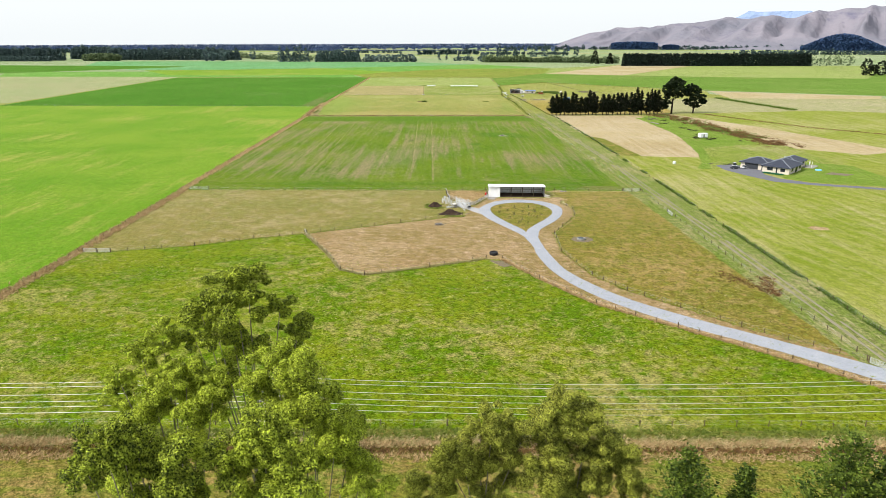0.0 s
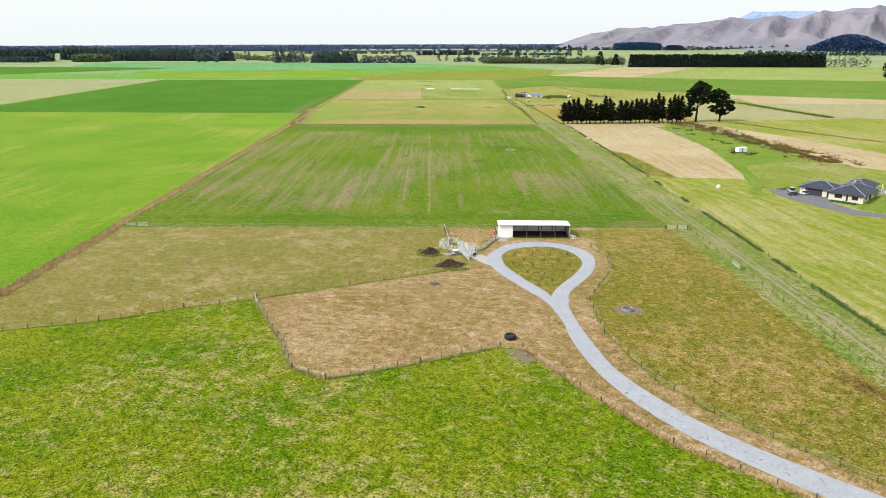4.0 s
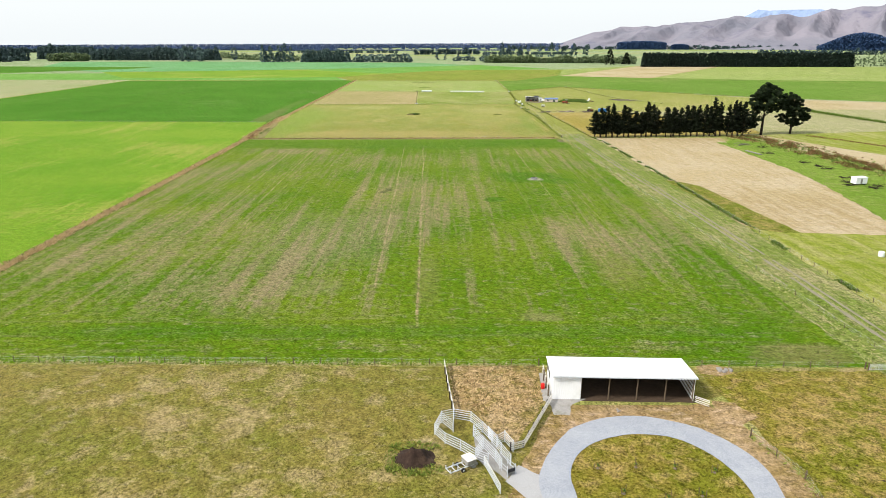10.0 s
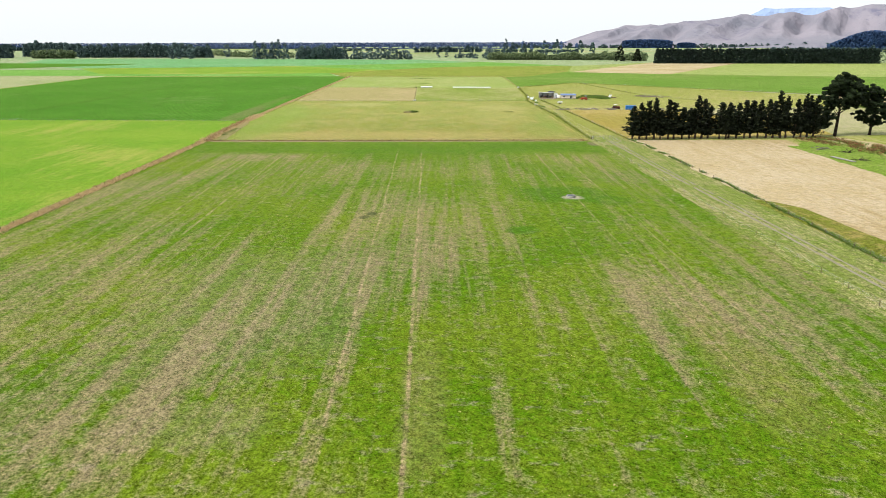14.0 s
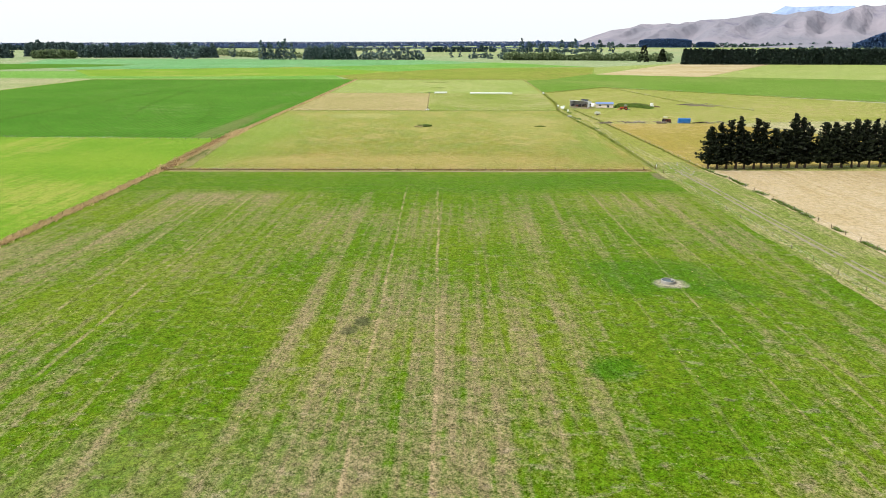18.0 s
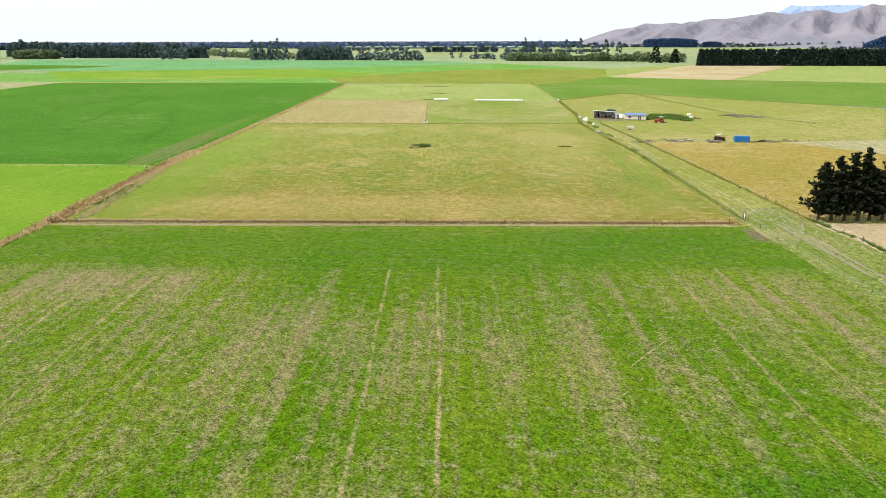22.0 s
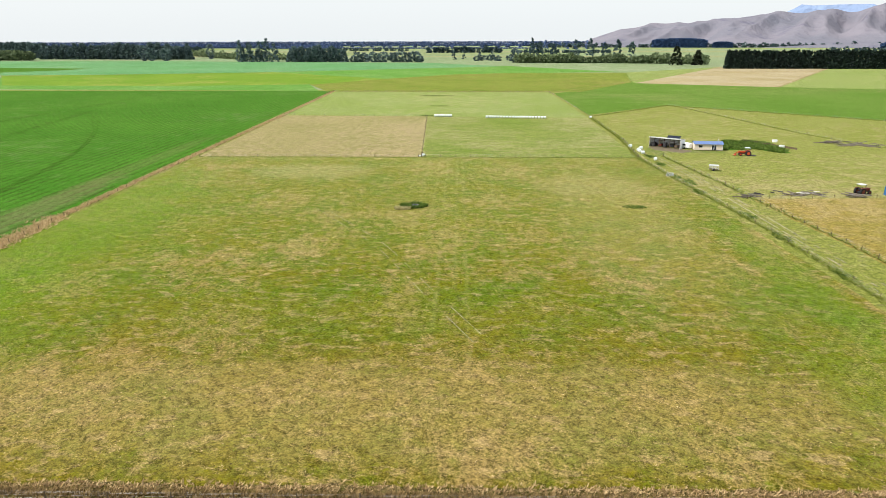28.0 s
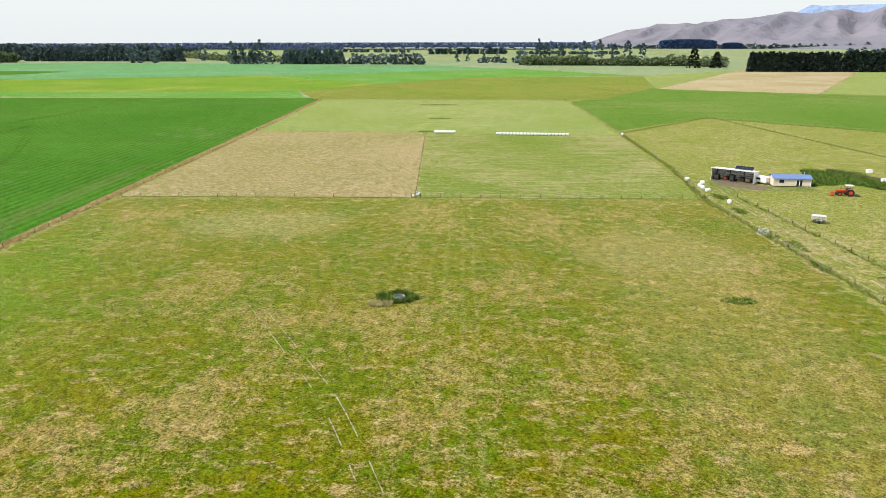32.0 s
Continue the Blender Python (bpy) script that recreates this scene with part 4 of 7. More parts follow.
# the dark row of pines across the end of the track
kinds = [pine(pose(79.8 + 3.15 * i, 499.5, 0, 0, 0, 40 * i), h, w, "dark green pine in a planted shelter row", "pines of the shelter row", 0.7, None, 34, 22, s, taper=k) for i, (h, w, s, k) in enumerate(((14.4, 4.9, 0.16, 0.62), (16.0, 4.8, 0.12, 0.78), (16.6, 5.0, 0.14, 0.66), (17.8, 4.6, 0.18, 0.8)))]
for i in range(4, 27):
    rise = 0.93 + 0.14 * i / 27 + rng.uniform(-0.1, 0.13)
    copy_thing(kinds[int(rng.integers(0, 4))], pose(79.8 + 3.15 * i + rng.uniform(-0.9, 0.9), 499.5 + 0.2 * i + rng.uniform(-0.8, 0.8), 0, rng.normal(0, 1.5), rng.normal(0, 1.5), rng.uniform(0, 360)) @ Matrix.Diagonal((rng.uniform(0.88, 1.15), rng.uniform(0.88, 1.15), rise, 1)))


def limb(bm, p, q, r0, r1, sag=0.0, k=4, sides=6):
    p, q = Vector(p), Vector(q)
    prev, rp = p, r0
    for i in range(1, k + 1):
        t = i / k
        c = p.lerp(q, t) + Vector((0, 0, sag * math.sin(math.pi * t)))
        rc = r0 + (r1 - r0) * t
        tube(bm, prev, c, rp, rc, sides)
        prev, rp = c, rc


def clump_points(c, r, n, flat=0.75):
    d = rng.normal(0, 1, (n, 3))
    d /= np.linalg.norm(d, axis=1, keepdims=True)
    k = rng.uniform(0.35, 1.0, n) ** 0.6
    lump = 1 + 0.25 * np.sin(d[:, 0] * 5 + c[0]) * np.cos(d[:, 1] * 4 + c[2])
    return np.asarray(c) + d * (k * r * lump)[:, None] * np.array([1, 1, flat]), d


def leaves(at, size, out, long=1.6, wide=0.5):
    """Single leaves that face outwards from their clump, each at its own tilt."""
    n = len(at)
    size = np.broadcast_to(size, n)
    d = out * 0.85 + rng.normal(0, 0.45, (n, 3)) + np.array([0, 0, 0.22])
    d /= np.linalg.norm(d, axis=1, keepdims=True) + 1e-9
    u = np.cross(d, rng.normal(0, 1, (n, 3)))
    u /= np.linalg.norm(u, axis=1, keepdims=True) + 1e-9
    w = np.cross(d, u) * (size * wide * 0.5)[:, None]
    u = u * (size * long * 0.5)[:, None]
    bend = d * (size * 0.1)[:, None]
    v = np.stack([at - u - bend, at + w, at + u - bend, at - w], 1).reshape(-1, 3)
    return v, np.arange(4 * n).reshape(n, 4)


def broad_tree(name, m, trunk, clumps, mat, bark, label, per=420, size=0.3, long=1.6, squash=0.5, group="", flat=0.75, droop=0.0, bunches=5, spread=0.7, bunch=0.65):
    """A tree with forked limbs that carry leaf clumps: trunk (height of the fork, radius), clumps (x, y, z, radius)."""
    tree = holder(name, m, label, "tree", group)
    bm = bmesh.new()
    fork, r = trunk
    limb(bm, (0, 0, -0.15), (0.2, 0.1, fork), r, r * 0.7, 0, 5, 9)
    part("trunk", bm, bark, tree, smooth=True)
    vs, fs, n0 = [], [], 0
    for x, y, z, cr in clumps:
        bm = bmesh.new()
        base = fork * rng.uniform(0.72, 1.0)
        limb(bm, (0.2 * base / fork, 0.1 * base / fork, base), (x, y, z - cr * 0.2), r * 0.2, 0.025, -0.06 * math.hypot(x, y), 4, 6)
        part("limb", bm, bark, tree, smooth=True)
        k = int(per * (cr / 1.7) ** 2)
        for j in range(bunches):
            o = rng.normal(0, 1, 3)
            o *= cr * spread * rng.uniform(0.45, 1.05) / np.linalg.norm(o)
            pts, d = clump_points((x + o[0], y + o[1], z + o[2] * 0.85), cr * bunch * rng.uniform(0.65, 1.25), k // bunches, flat)
            d[:, 2] -= droop
            v, f = leaves(pts, rng.uniform(0.6, 1.35, len(pts)) * size, d, long, squash)
            vs.append(v)
            fs.append(f + n0)
            n0 += len(v)
    quick("crown", np.concatenate(vs), np.concatenate(fs), mat, tree)
    return tree


# two old macrocarpas at the end of the row
broad_tree("macrocarpa", pose(173.5, 508.5, 0), (11, 0.75), [(-2, 0, 22, 4.0), (2.5, 1, 23, 4.0), (-5, 1, 19, 3.6), (5.5, -1, 20, 3.6), (0, 2, 25, 3.2), (7.5, 0, 17, 3.0), (-6, -1, 16, 2.6), (3, -2, 18, 3.2), (-3, 0, 8.0, 2.6), (-6, 0.5, 5, 2.8), (-7.5, 0, 9, 2.8), (-5, 1, 12, 2.6), (1, 1, 20, 3.8), (6, 2, 23, 2.8), (-8.5, 1, 6, 2.4), (1, 0, 14.5, 2.8), (-4, 1, 15, 3.0), (5, 0, 14.5, 2.6)],
           M_CYPRESS, M_DARKBARK, "tall dark macrocarpa with bare forked trunks", 1500, 0.5, 1.2, 0.9, "", 0.6, 0.0, 16, 1.05, 0.38)
broad_tree("macrocarpa", pose(191.5, 512.5, 0), (4, 0.7), [(0, 0, 18, 3.6), (-4, 0, 15, 3.8), (3, 1, 15, 3.6), (6, 0, 12, 3.2), (-1, -1, 12, 3.6), (-6, 1, 9, 2.8), (4.5, 0, 8, 3.0), (-4, 0, 20, 3.0), (-6, 0, 18, 2.8), (8, 1, 9, 2.2), (2, 1, 6.5, 2.6), (-2, 0, 7.5, 2.8)],
           M_CYPRESS, M_DARKBARK, "dark macrocarpa with a spreading crown", 1500, 0.5, 1.2, 0.9, "", 0.6, 0.0, 16, 1.05, 0.38)

# tall gum trees beside the road
GUMS = (
    (-15.0, 44.5, 26, 0.42, M_GUM, "tall gum tree with an open crown and pale limbs", ((-14.3, 39.7, 1.6), (-16.3, 38.6, 1.7), (-17.9, 37.2, 1.5), (-15.1, 37.4, 1.8), (-12.4, 37.4, 1.2), (-11.3, 35.4, 1.3), (-19.0, 34.6, 1.1), (-16.8, 35.3, 1.2), (-14.7, 34.2, 1.5), (-17.2, 31.8, 1.6), (-11.9, 33.2, 1.2))),
    (-20.8, 43, 20, 0.4, M_GUM, "gum tree with clumped yellow-green foliage", ((-21.1, 35.2, 1.6), (-22.8, 33.6, 1.3), (-24.4, 32.3, 1.0), (-20.3, 33.4, 0.8), (-21.0, 31.0, 2.2), (-19.1, 32.9, 1.8), (-23.0, 29.1, 1.9), (-25.0, 30.1, 1.3), (-18.6, 30.1, 2.1), (-16.8, 32.6, 1.4), (-20, 27, 2.4), (-24, 26, 2.2))),
    (-9.6, 38, 20, 0.4, M_GUM, "gum tree with drooping olive-green foliage", ((-11.4, 36.0, 1.7), (-9.5, 36.4, 1.5), (-8.5, 34.4, 1.9), (-7.2, 32.3, 1.8), (-10.8, 33.1, 1.8), (-13.0, 34.0, 1.3), (-6.5, 30.5, 1.8), (-5.8, 27.9, 1.9), (-8.8, 29.7, 2.0), (-11, 29, 2.0))),
    (-16.4, 30, 22, 0.4, M_GUM, "gum tree with leafy low boughs", ((-18.4, 35.6, 1.4), (-19.6, 33.8, 1.2), (-17.0, 34.5, 1.5), (-17.5, 36.4, 1.0), (-14.2, 34.8, 1.6), (-16.7, 32.7, 1.5), (-13.9, 33.1, 1.5), (-17, 30, 2.2))),
    (-10.4, 31, 22, 0.4, M_GUM, "gum tree with fresh bright tips", ((-10.2, 36.0, 1.4), (-12.2, 34.3, 1.5), (-10.0, 34.6, 1.5), (-7.9, 32.7, 1.7), (-11.5, 32.3, 1.6), (-9.6, 32.0, 1.6), (-8.4, 34.7, 1.2), (-9, 29, 2.2))),
    (11.4, 52, 11, 0.36, M_GUM2, "bushy gum tree with drooping grey-green leaves", ((10.6, 24.9, 1.9), (8.6, 23.5, 2.1), (12.8, 22.9, 2.2), (15.0, 20.5, 2.2), (10.8, 21.1, 2.5), (16.3, 17.5, 2.4), (13.1, 17.5, 2.9), (8.9, 17.5, 2.9), (17.5, 15.6, 1.6), (12, 13, 3))),
    (3.2, 53, 11, 0.34, M_GUM2, "bushy gum tree with a pale forked stem", ((4.1, 23.1, 1.9), (3.1, 21.0, 2.2), (6.8, 21.0, 2.3), (4.8, 16.7, 2.9), (0.5, 17.3, 2.5), (-1.7, 15.4, 2.3), (1.5, 19.2, 2.0), (3, 12, 3))),
)
for gx, gy, fork, r, mat, label, spots in GUMS:
    broad_tree("gum_tree", pose(gx, gy, 0), (fork, r), [(x - gx, rng.uniform(-1.3, 1.3), z, c) for x, z, c in spots], mat, M_GUMBARK, label, 13500, 0.094, 1.7, 0.7, "gums beside the road", 0.75, 0.0, 20, 1.0, 0.33)
for x, y, h, w in ((20.7, 48, 23.0, 4.8), (34.4, 48, 24.6, 6.6), (26.4, 49, 20.6, 2.6), (38.5, 49, 21.5, 5.0)):
    pine(pose(x, y, 0), h, w, "young green conifer beside the road", "conifers beside the road", 0.24, M_FIR, 46, 110, 0.2, "conifer", 0.62, -0.45)


def belt(name, line, height, width, gap, mat, label, conic=True, low=0.08, size=1.6, per=70, ragged_top=0.18, pointed=None):
    """Many trees in a row or wood, joined, too far off to count."""
    vs, fs, n0 = [], [], 0
    for a, b in zip(line, line[1:]):
        d = math.hypot(b[0] - a[0], b[1] - a[1])
        for k in range(max(1, int(d / gap))):
            t = (k + rng.uniform(0.1, 0.9)) * gap / d
            cx, cy = a[0] + (b[0] - a[0]) * t, a[1] + (b[1] - a[1]) * t + rng.normal(0, gap * 0.2)
            h = height * (1 + rng.normal(0, ragged_top))
            z = rng.uniform(low, 1.0, per)
            ang = rng.uniform(0, 2 * np.pi, per)
            if conic if pointed is None else rng.uniform() < pointed:
                rr = width * (1.04 - z) ** 0.6 * rng.uniform(0.5, 1.05, per)
            else:
                rr = width * np.sqrt(np.clip(1 - (2 * (z - 0.52)) ** 2, 0.05, 1)) * rng.uniform(0.5, 1.05, per)
            at = np.stack([cx + np.cos(ang) * rr, cy + np.sin(ang) * rr, h * z], 1)
            out = np.stack([np.cos(ang), np.sin(ang), np.full(per, 0.3)], 1)
            v, f = cards(at, rng.uniform(0.7, 1.5, per) * size, out, 1.4, 1.2)
            vs.append(v)
            fs.append(f + n0)
            n0 += len(v)
    return tagged(quick(name, np.concatenate(vs), np.concatenate(fs), mat), label, "trees", kind="stuff")


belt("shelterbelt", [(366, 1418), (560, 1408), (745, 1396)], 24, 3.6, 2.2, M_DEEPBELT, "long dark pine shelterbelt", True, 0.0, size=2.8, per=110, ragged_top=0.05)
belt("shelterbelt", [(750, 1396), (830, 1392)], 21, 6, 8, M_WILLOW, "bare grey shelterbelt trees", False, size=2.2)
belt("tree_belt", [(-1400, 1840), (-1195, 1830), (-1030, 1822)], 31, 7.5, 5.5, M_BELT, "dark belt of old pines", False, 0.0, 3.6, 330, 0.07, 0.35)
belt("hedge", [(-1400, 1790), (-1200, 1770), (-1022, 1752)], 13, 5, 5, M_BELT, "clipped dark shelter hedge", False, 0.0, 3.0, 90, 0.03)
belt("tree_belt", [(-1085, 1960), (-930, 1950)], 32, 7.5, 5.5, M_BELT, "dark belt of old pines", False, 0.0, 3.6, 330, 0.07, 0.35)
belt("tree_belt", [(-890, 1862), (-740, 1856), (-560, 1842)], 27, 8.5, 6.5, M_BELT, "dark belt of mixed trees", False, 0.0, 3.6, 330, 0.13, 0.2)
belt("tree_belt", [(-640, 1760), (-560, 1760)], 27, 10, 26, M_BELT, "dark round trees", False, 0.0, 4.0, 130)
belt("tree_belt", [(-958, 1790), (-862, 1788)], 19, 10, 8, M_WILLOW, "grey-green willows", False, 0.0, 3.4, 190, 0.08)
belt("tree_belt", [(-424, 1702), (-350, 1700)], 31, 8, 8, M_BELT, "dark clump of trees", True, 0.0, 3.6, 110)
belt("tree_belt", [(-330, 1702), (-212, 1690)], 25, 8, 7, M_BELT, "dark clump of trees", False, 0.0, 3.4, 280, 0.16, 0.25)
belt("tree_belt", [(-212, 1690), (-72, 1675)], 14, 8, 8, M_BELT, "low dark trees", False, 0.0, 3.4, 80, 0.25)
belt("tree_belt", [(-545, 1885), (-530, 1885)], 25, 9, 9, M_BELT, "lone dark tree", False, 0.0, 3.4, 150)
belt("tree_belt", [(-700, 2150), (-430, 1790), (-330, 1800)], 12, 9, 16, M_WILLOW, "grey-green riverbed willows", False, 0.0, 3.4, 70)
belt("tree_belt", [(90, 1640), (230, 1630), (350, 1600), (392, 1560)], 13, 9, 6, M_WILLOW, "grey-green willows along a stream", False, 0.0, 3.0, 150, 0.2)
belt("tree_belt", [(76, 1660), (92, 1660)], 19, 10, 16, M_BELT, "dark round tree", False, 0.0, 3.4, 140)
belt("tree_belt", [(20, 1760), (76, 1740), (180, 1700)], 8, 8, 12, M_HAZE2, "low scrub", False, 0.0, 3.0, 60, 0.3)
belt("tree_belt", [(326, 1535), (340, 1535)], 26, 10, 14, M_PINE, "dark conical tree", True, 0.0, 3.0, 220)
belt("tree_belt", [(362, 1540), (384, 1540)], 29, 9, 14, M_PINE, "pair of dark conical trees", True, 0.0, 3.0, 220)
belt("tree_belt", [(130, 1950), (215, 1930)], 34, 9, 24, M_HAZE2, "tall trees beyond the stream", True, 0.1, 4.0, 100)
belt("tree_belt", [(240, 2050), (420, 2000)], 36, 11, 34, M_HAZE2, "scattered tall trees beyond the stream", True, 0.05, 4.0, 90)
belt("tree_belt", [(-40, 1830), (110, 1830)], 17, 5, 30, M_BELT, "small dark firs in a row", True, 0.0, 3.0, 60)
belt("tree_belt", [(640, 1040), (720, 1050), (900, 1060)], 23, 8, 12, M_PINE, "dark plantation edge", False, 0.0, 3.0, 130)
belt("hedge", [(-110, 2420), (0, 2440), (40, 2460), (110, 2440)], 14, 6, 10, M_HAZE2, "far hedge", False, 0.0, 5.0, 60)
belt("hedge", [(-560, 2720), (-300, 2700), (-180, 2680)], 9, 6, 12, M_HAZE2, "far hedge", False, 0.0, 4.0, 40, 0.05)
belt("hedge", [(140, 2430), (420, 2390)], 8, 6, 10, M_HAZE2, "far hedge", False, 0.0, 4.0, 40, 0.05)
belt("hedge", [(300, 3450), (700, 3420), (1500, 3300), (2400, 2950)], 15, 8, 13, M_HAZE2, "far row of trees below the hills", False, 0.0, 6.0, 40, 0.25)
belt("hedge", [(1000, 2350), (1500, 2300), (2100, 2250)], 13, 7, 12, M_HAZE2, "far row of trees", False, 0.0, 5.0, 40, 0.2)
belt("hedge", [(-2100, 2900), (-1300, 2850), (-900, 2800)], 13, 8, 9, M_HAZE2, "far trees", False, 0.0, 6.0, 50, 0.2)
belt("hedge", [(-2100, 3300), (-900, 3300), (-500, 3280)], 11, 10, 9, M_HAZE, "far trees tinted for haze", False, 0.0, 4.5, 50, 0.08)
belt("hedge", [(-800, 3150), (-380, 3100), (60, 3130), (300, 3100)], 6, 6, 7, M_HAZE, "far hedge tinted for haze", False, 0.0, 3.5, 22, 0.05)
belt("hedge", [(-2600, 3800), (-1200, 3900), (200, 3950), (800, 3900)], 11, 10, 9, M_HAZE, "distant trees tinted blue for haze", False, 0.0, 4.5, 50, 0.06)
belt("hedge", [(-3000, 3650), (-1500, 4300), (0, 4500), (900, 4420), (1300, 4100)], 20, 14, 9, M_HAZE, "trees along the horizon, tinted blue for haze", False, 0.0, 5.0, 56, 0.03)
belt("hedge", [(-900, 3550), (-200, 3600), (500, 3500)], 9, 8, 50, M_HAZE, "scattered trees tinted for haze", False, 0.0, 7.0, 36, 0.3)
belt("hedge", [(250, 3000), (420, 3050), (560, 3000)], 22, 10, 40, M_HAZE, "scattered trees tinted for haze", True, 0.0, 6.0, 40, 0.3)
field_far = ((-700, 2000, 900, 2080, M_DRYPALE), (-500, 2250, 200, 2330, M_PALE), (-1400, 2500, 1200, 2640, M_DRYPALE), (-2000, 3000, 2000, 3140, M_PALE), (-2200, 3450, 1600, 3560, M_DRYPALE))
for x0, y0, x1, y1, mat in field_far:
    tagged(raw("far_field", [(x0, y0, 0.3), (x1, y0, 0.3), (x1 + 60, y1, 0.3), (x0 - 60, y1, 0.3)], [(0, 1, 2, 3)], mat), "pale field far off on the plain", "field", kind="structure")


def plantation(name, a0, a1, r0, r1, h, peak, label):
    at = []
    for k in range(12000):
        a, r = radians(rng.uniform(a0, a1)), rng.uniform(r0, r1)
        u = (math.degrees(a) - a0) / (a1 - a0)
        at.append((r * math.sin(a), r * math.cos(a), rng.uniform(0, 1) * (h[0] + (h[1] - h[0]) * math.sin(math.pi * u) ** peak)))
    at = np.array(at)
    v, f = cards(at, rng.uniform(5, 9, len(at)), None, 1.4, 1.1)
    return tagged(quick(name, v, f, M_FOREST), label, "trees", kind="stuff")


# the blocks' blue is painted haze, not needle colour
plantation("plantation", 13.4, 17.0, 3480, 3540, (26, 36), 0.4, "forestry block tinted blue for haze at the foot of the hills")
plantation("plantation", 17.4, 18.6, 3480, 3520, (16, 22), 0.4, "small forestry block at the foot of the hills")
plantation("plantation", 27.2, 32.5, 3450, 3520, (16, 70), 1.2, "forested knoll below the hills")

# ---------------------------------------------------------------- more materials
M_WHITE = plain("white_coated_steel", (0.8, 0.81, 0.82, 1), 0.35, grain=0.05, size=3.0, dirt=(0.66, 0.67, 0.66, 1), dirt_size=4.0)
M_STEEL = plain("galvanised_steel", (0.56, 0.59, 0.63, 1), 0.5, 0.1, grain=0.18, size=0.4)
M_TIMBER = plain("weathered_post_timber", tint(140, 122, 100), 0.9, grain=0.35, size=0.25, bump=0.4)
M_PALEWOOD = plain("whitewashed_rail", (0.66, 0.64, 0.60, 1), 0.8, grain=0.18, size=0.4, dirt=tint(170, 156, 132))
M_DARKWOOD = plain("dark_creosoted_post", tint(70, 60, 52), 0.9, grain=0.35, size=0.3)
M_WIRE = plain("fence_wire", (0.5, 0.5, 0.5, 1), 0.5, 0.6, grain=0.1)
M_CABLE = plain("aluminium_conductor", (0.62, 0.63, 0.62, 1), 0.45, 0.3, grain=0.1)
M_RUBBER = plain("black_rubber", (0.022, 0.022, 0.024, 1), 0.7, grain=0.3, size=0.3)
M_CONCRETE = plain("pale_concrete", tint(190, 188, 180), 0.85, grain=0.2, size=0.5, dirt=tint(146, 146, 128), bump=0.3)
M_ROCK = plain("pale_rock", tint(196, 190, 182), 0.9, grain=0.35, size=0.5, dirt=tint(140, 132, 118), bump=0.5)
M_ROOFTILE = plain("charcoal_roof", tint(74, 80, 98), 0.55, grain=0.2, size=0.4, dirt=tint(90, 96, 110))
M_RIDGE = plain("pale_ridge_cap", tint(170, 178, 190), 0.5, grain=0.1)
M_CREAM = plain("cream_plaster_wall", tint(224, 214, 198, 0.75), 0.85, grain=0.08, size=0.8)
M_PEACH = plain("peach_weatherboard", tint(236, 222, 206, 0.8), 0.75, grain=0.08, size=0.6)
M_BLUEROOF = plain("blue_grey_roof_iron", tint(112, 138, 190, 0.8), 0.45, 0.1, grain=0.1, size=1.0, dirt=tint(140, 156, 190))
M_BLUE = plain("blue_painted_steel", tint(52, 126, 200, 0.7), 0.45, grain=0.12, size=0.8, dirt=tint(88, 130, 180))
M_ORANGE = plain("orange_tractor_paint", tint(206, 84, 48, 0.7), 0.45, grain=0.15, size=0.4, dirt=tint(150, 80, 56))
M_REDOLD = plain("faded_red_paint", tint(136, 66, 52, 0.7), 0.6, grain=0.3, size=0.3)
M_RED = plain("red_plastic_drum", tint(220, 40, 36, 0.8), 0.5, grain=0.1)
M_DARK_METAL = plain("dark_machinery_steel", (0.05, 0.05, 0.055, 1), 0.6, 0.3, grain=0.3, size=0.3)
M_WRAP = plain("white_bale_wrap", (0.64, 0.70, 0.69, 1), 0.3, grain=0.08, size=0.6, dirt=(0.6, 0.66, 0.62, 1))
M_LOG = plain("grey_split_logs", tint(168, 158, 144), 0.9, grain=0.35, size=0.2)
M_SOLAR = plain("dark_solar_panel", (0.015, 0.02, 0.04, 1), 0.15, grain=0.1)
M_CARSILVER = plain("silver_car_paint", (0.62, 0.64, 0.66, 1), 0.25, 0.3, grain=0.03)
M_CARDARK = plain("dark_car_paint", (0.05, 0.055, 0.065, 1), 0.25, 0.2, grain=0.05)
M_NETGREEN = plain("green_shade_net", tint(40, 118, 84), 0.8, grain=0.3, size=0.3)
M_POOL = plain("pale_blue_plastic", tint(120, 196, 232, 0.8), 0.4, grain=0.05)
M_WATER = plain("trough_water", (0.05, 0.07, 0.08, 1), 0.06, grain=0.1)


def glass_mat():
    n = Nodes("window_glass")
    n.bsdf.inputs["Transmission Weight"].default_value = 0.0
    return n.done((0.02, 0.025, 0.03, 1), 0.05)


M_GLASS = glass_mat()

# ---------------------------------------------------------------- fences and gates
POSTS = {}


def post_mesh(r, h, mat, square=False):
    key = (r, h, mat.name, square)
    if key not in POSTS:
        bm = bmesh.new()
        if square:
            box(bm, -r, -r, -0.2, r, r, h)
        else:
            tube(bm, (0, 0, -0.2), (0, 0, h), r * 1.06, r * 0.94, 7)
        me = bpy.data.meshes.new("post")
        bm.to_mesh(me)
        bm.free()
        me.materials.append(mat)
        POSTS[key] = me
    return POSTS[key]


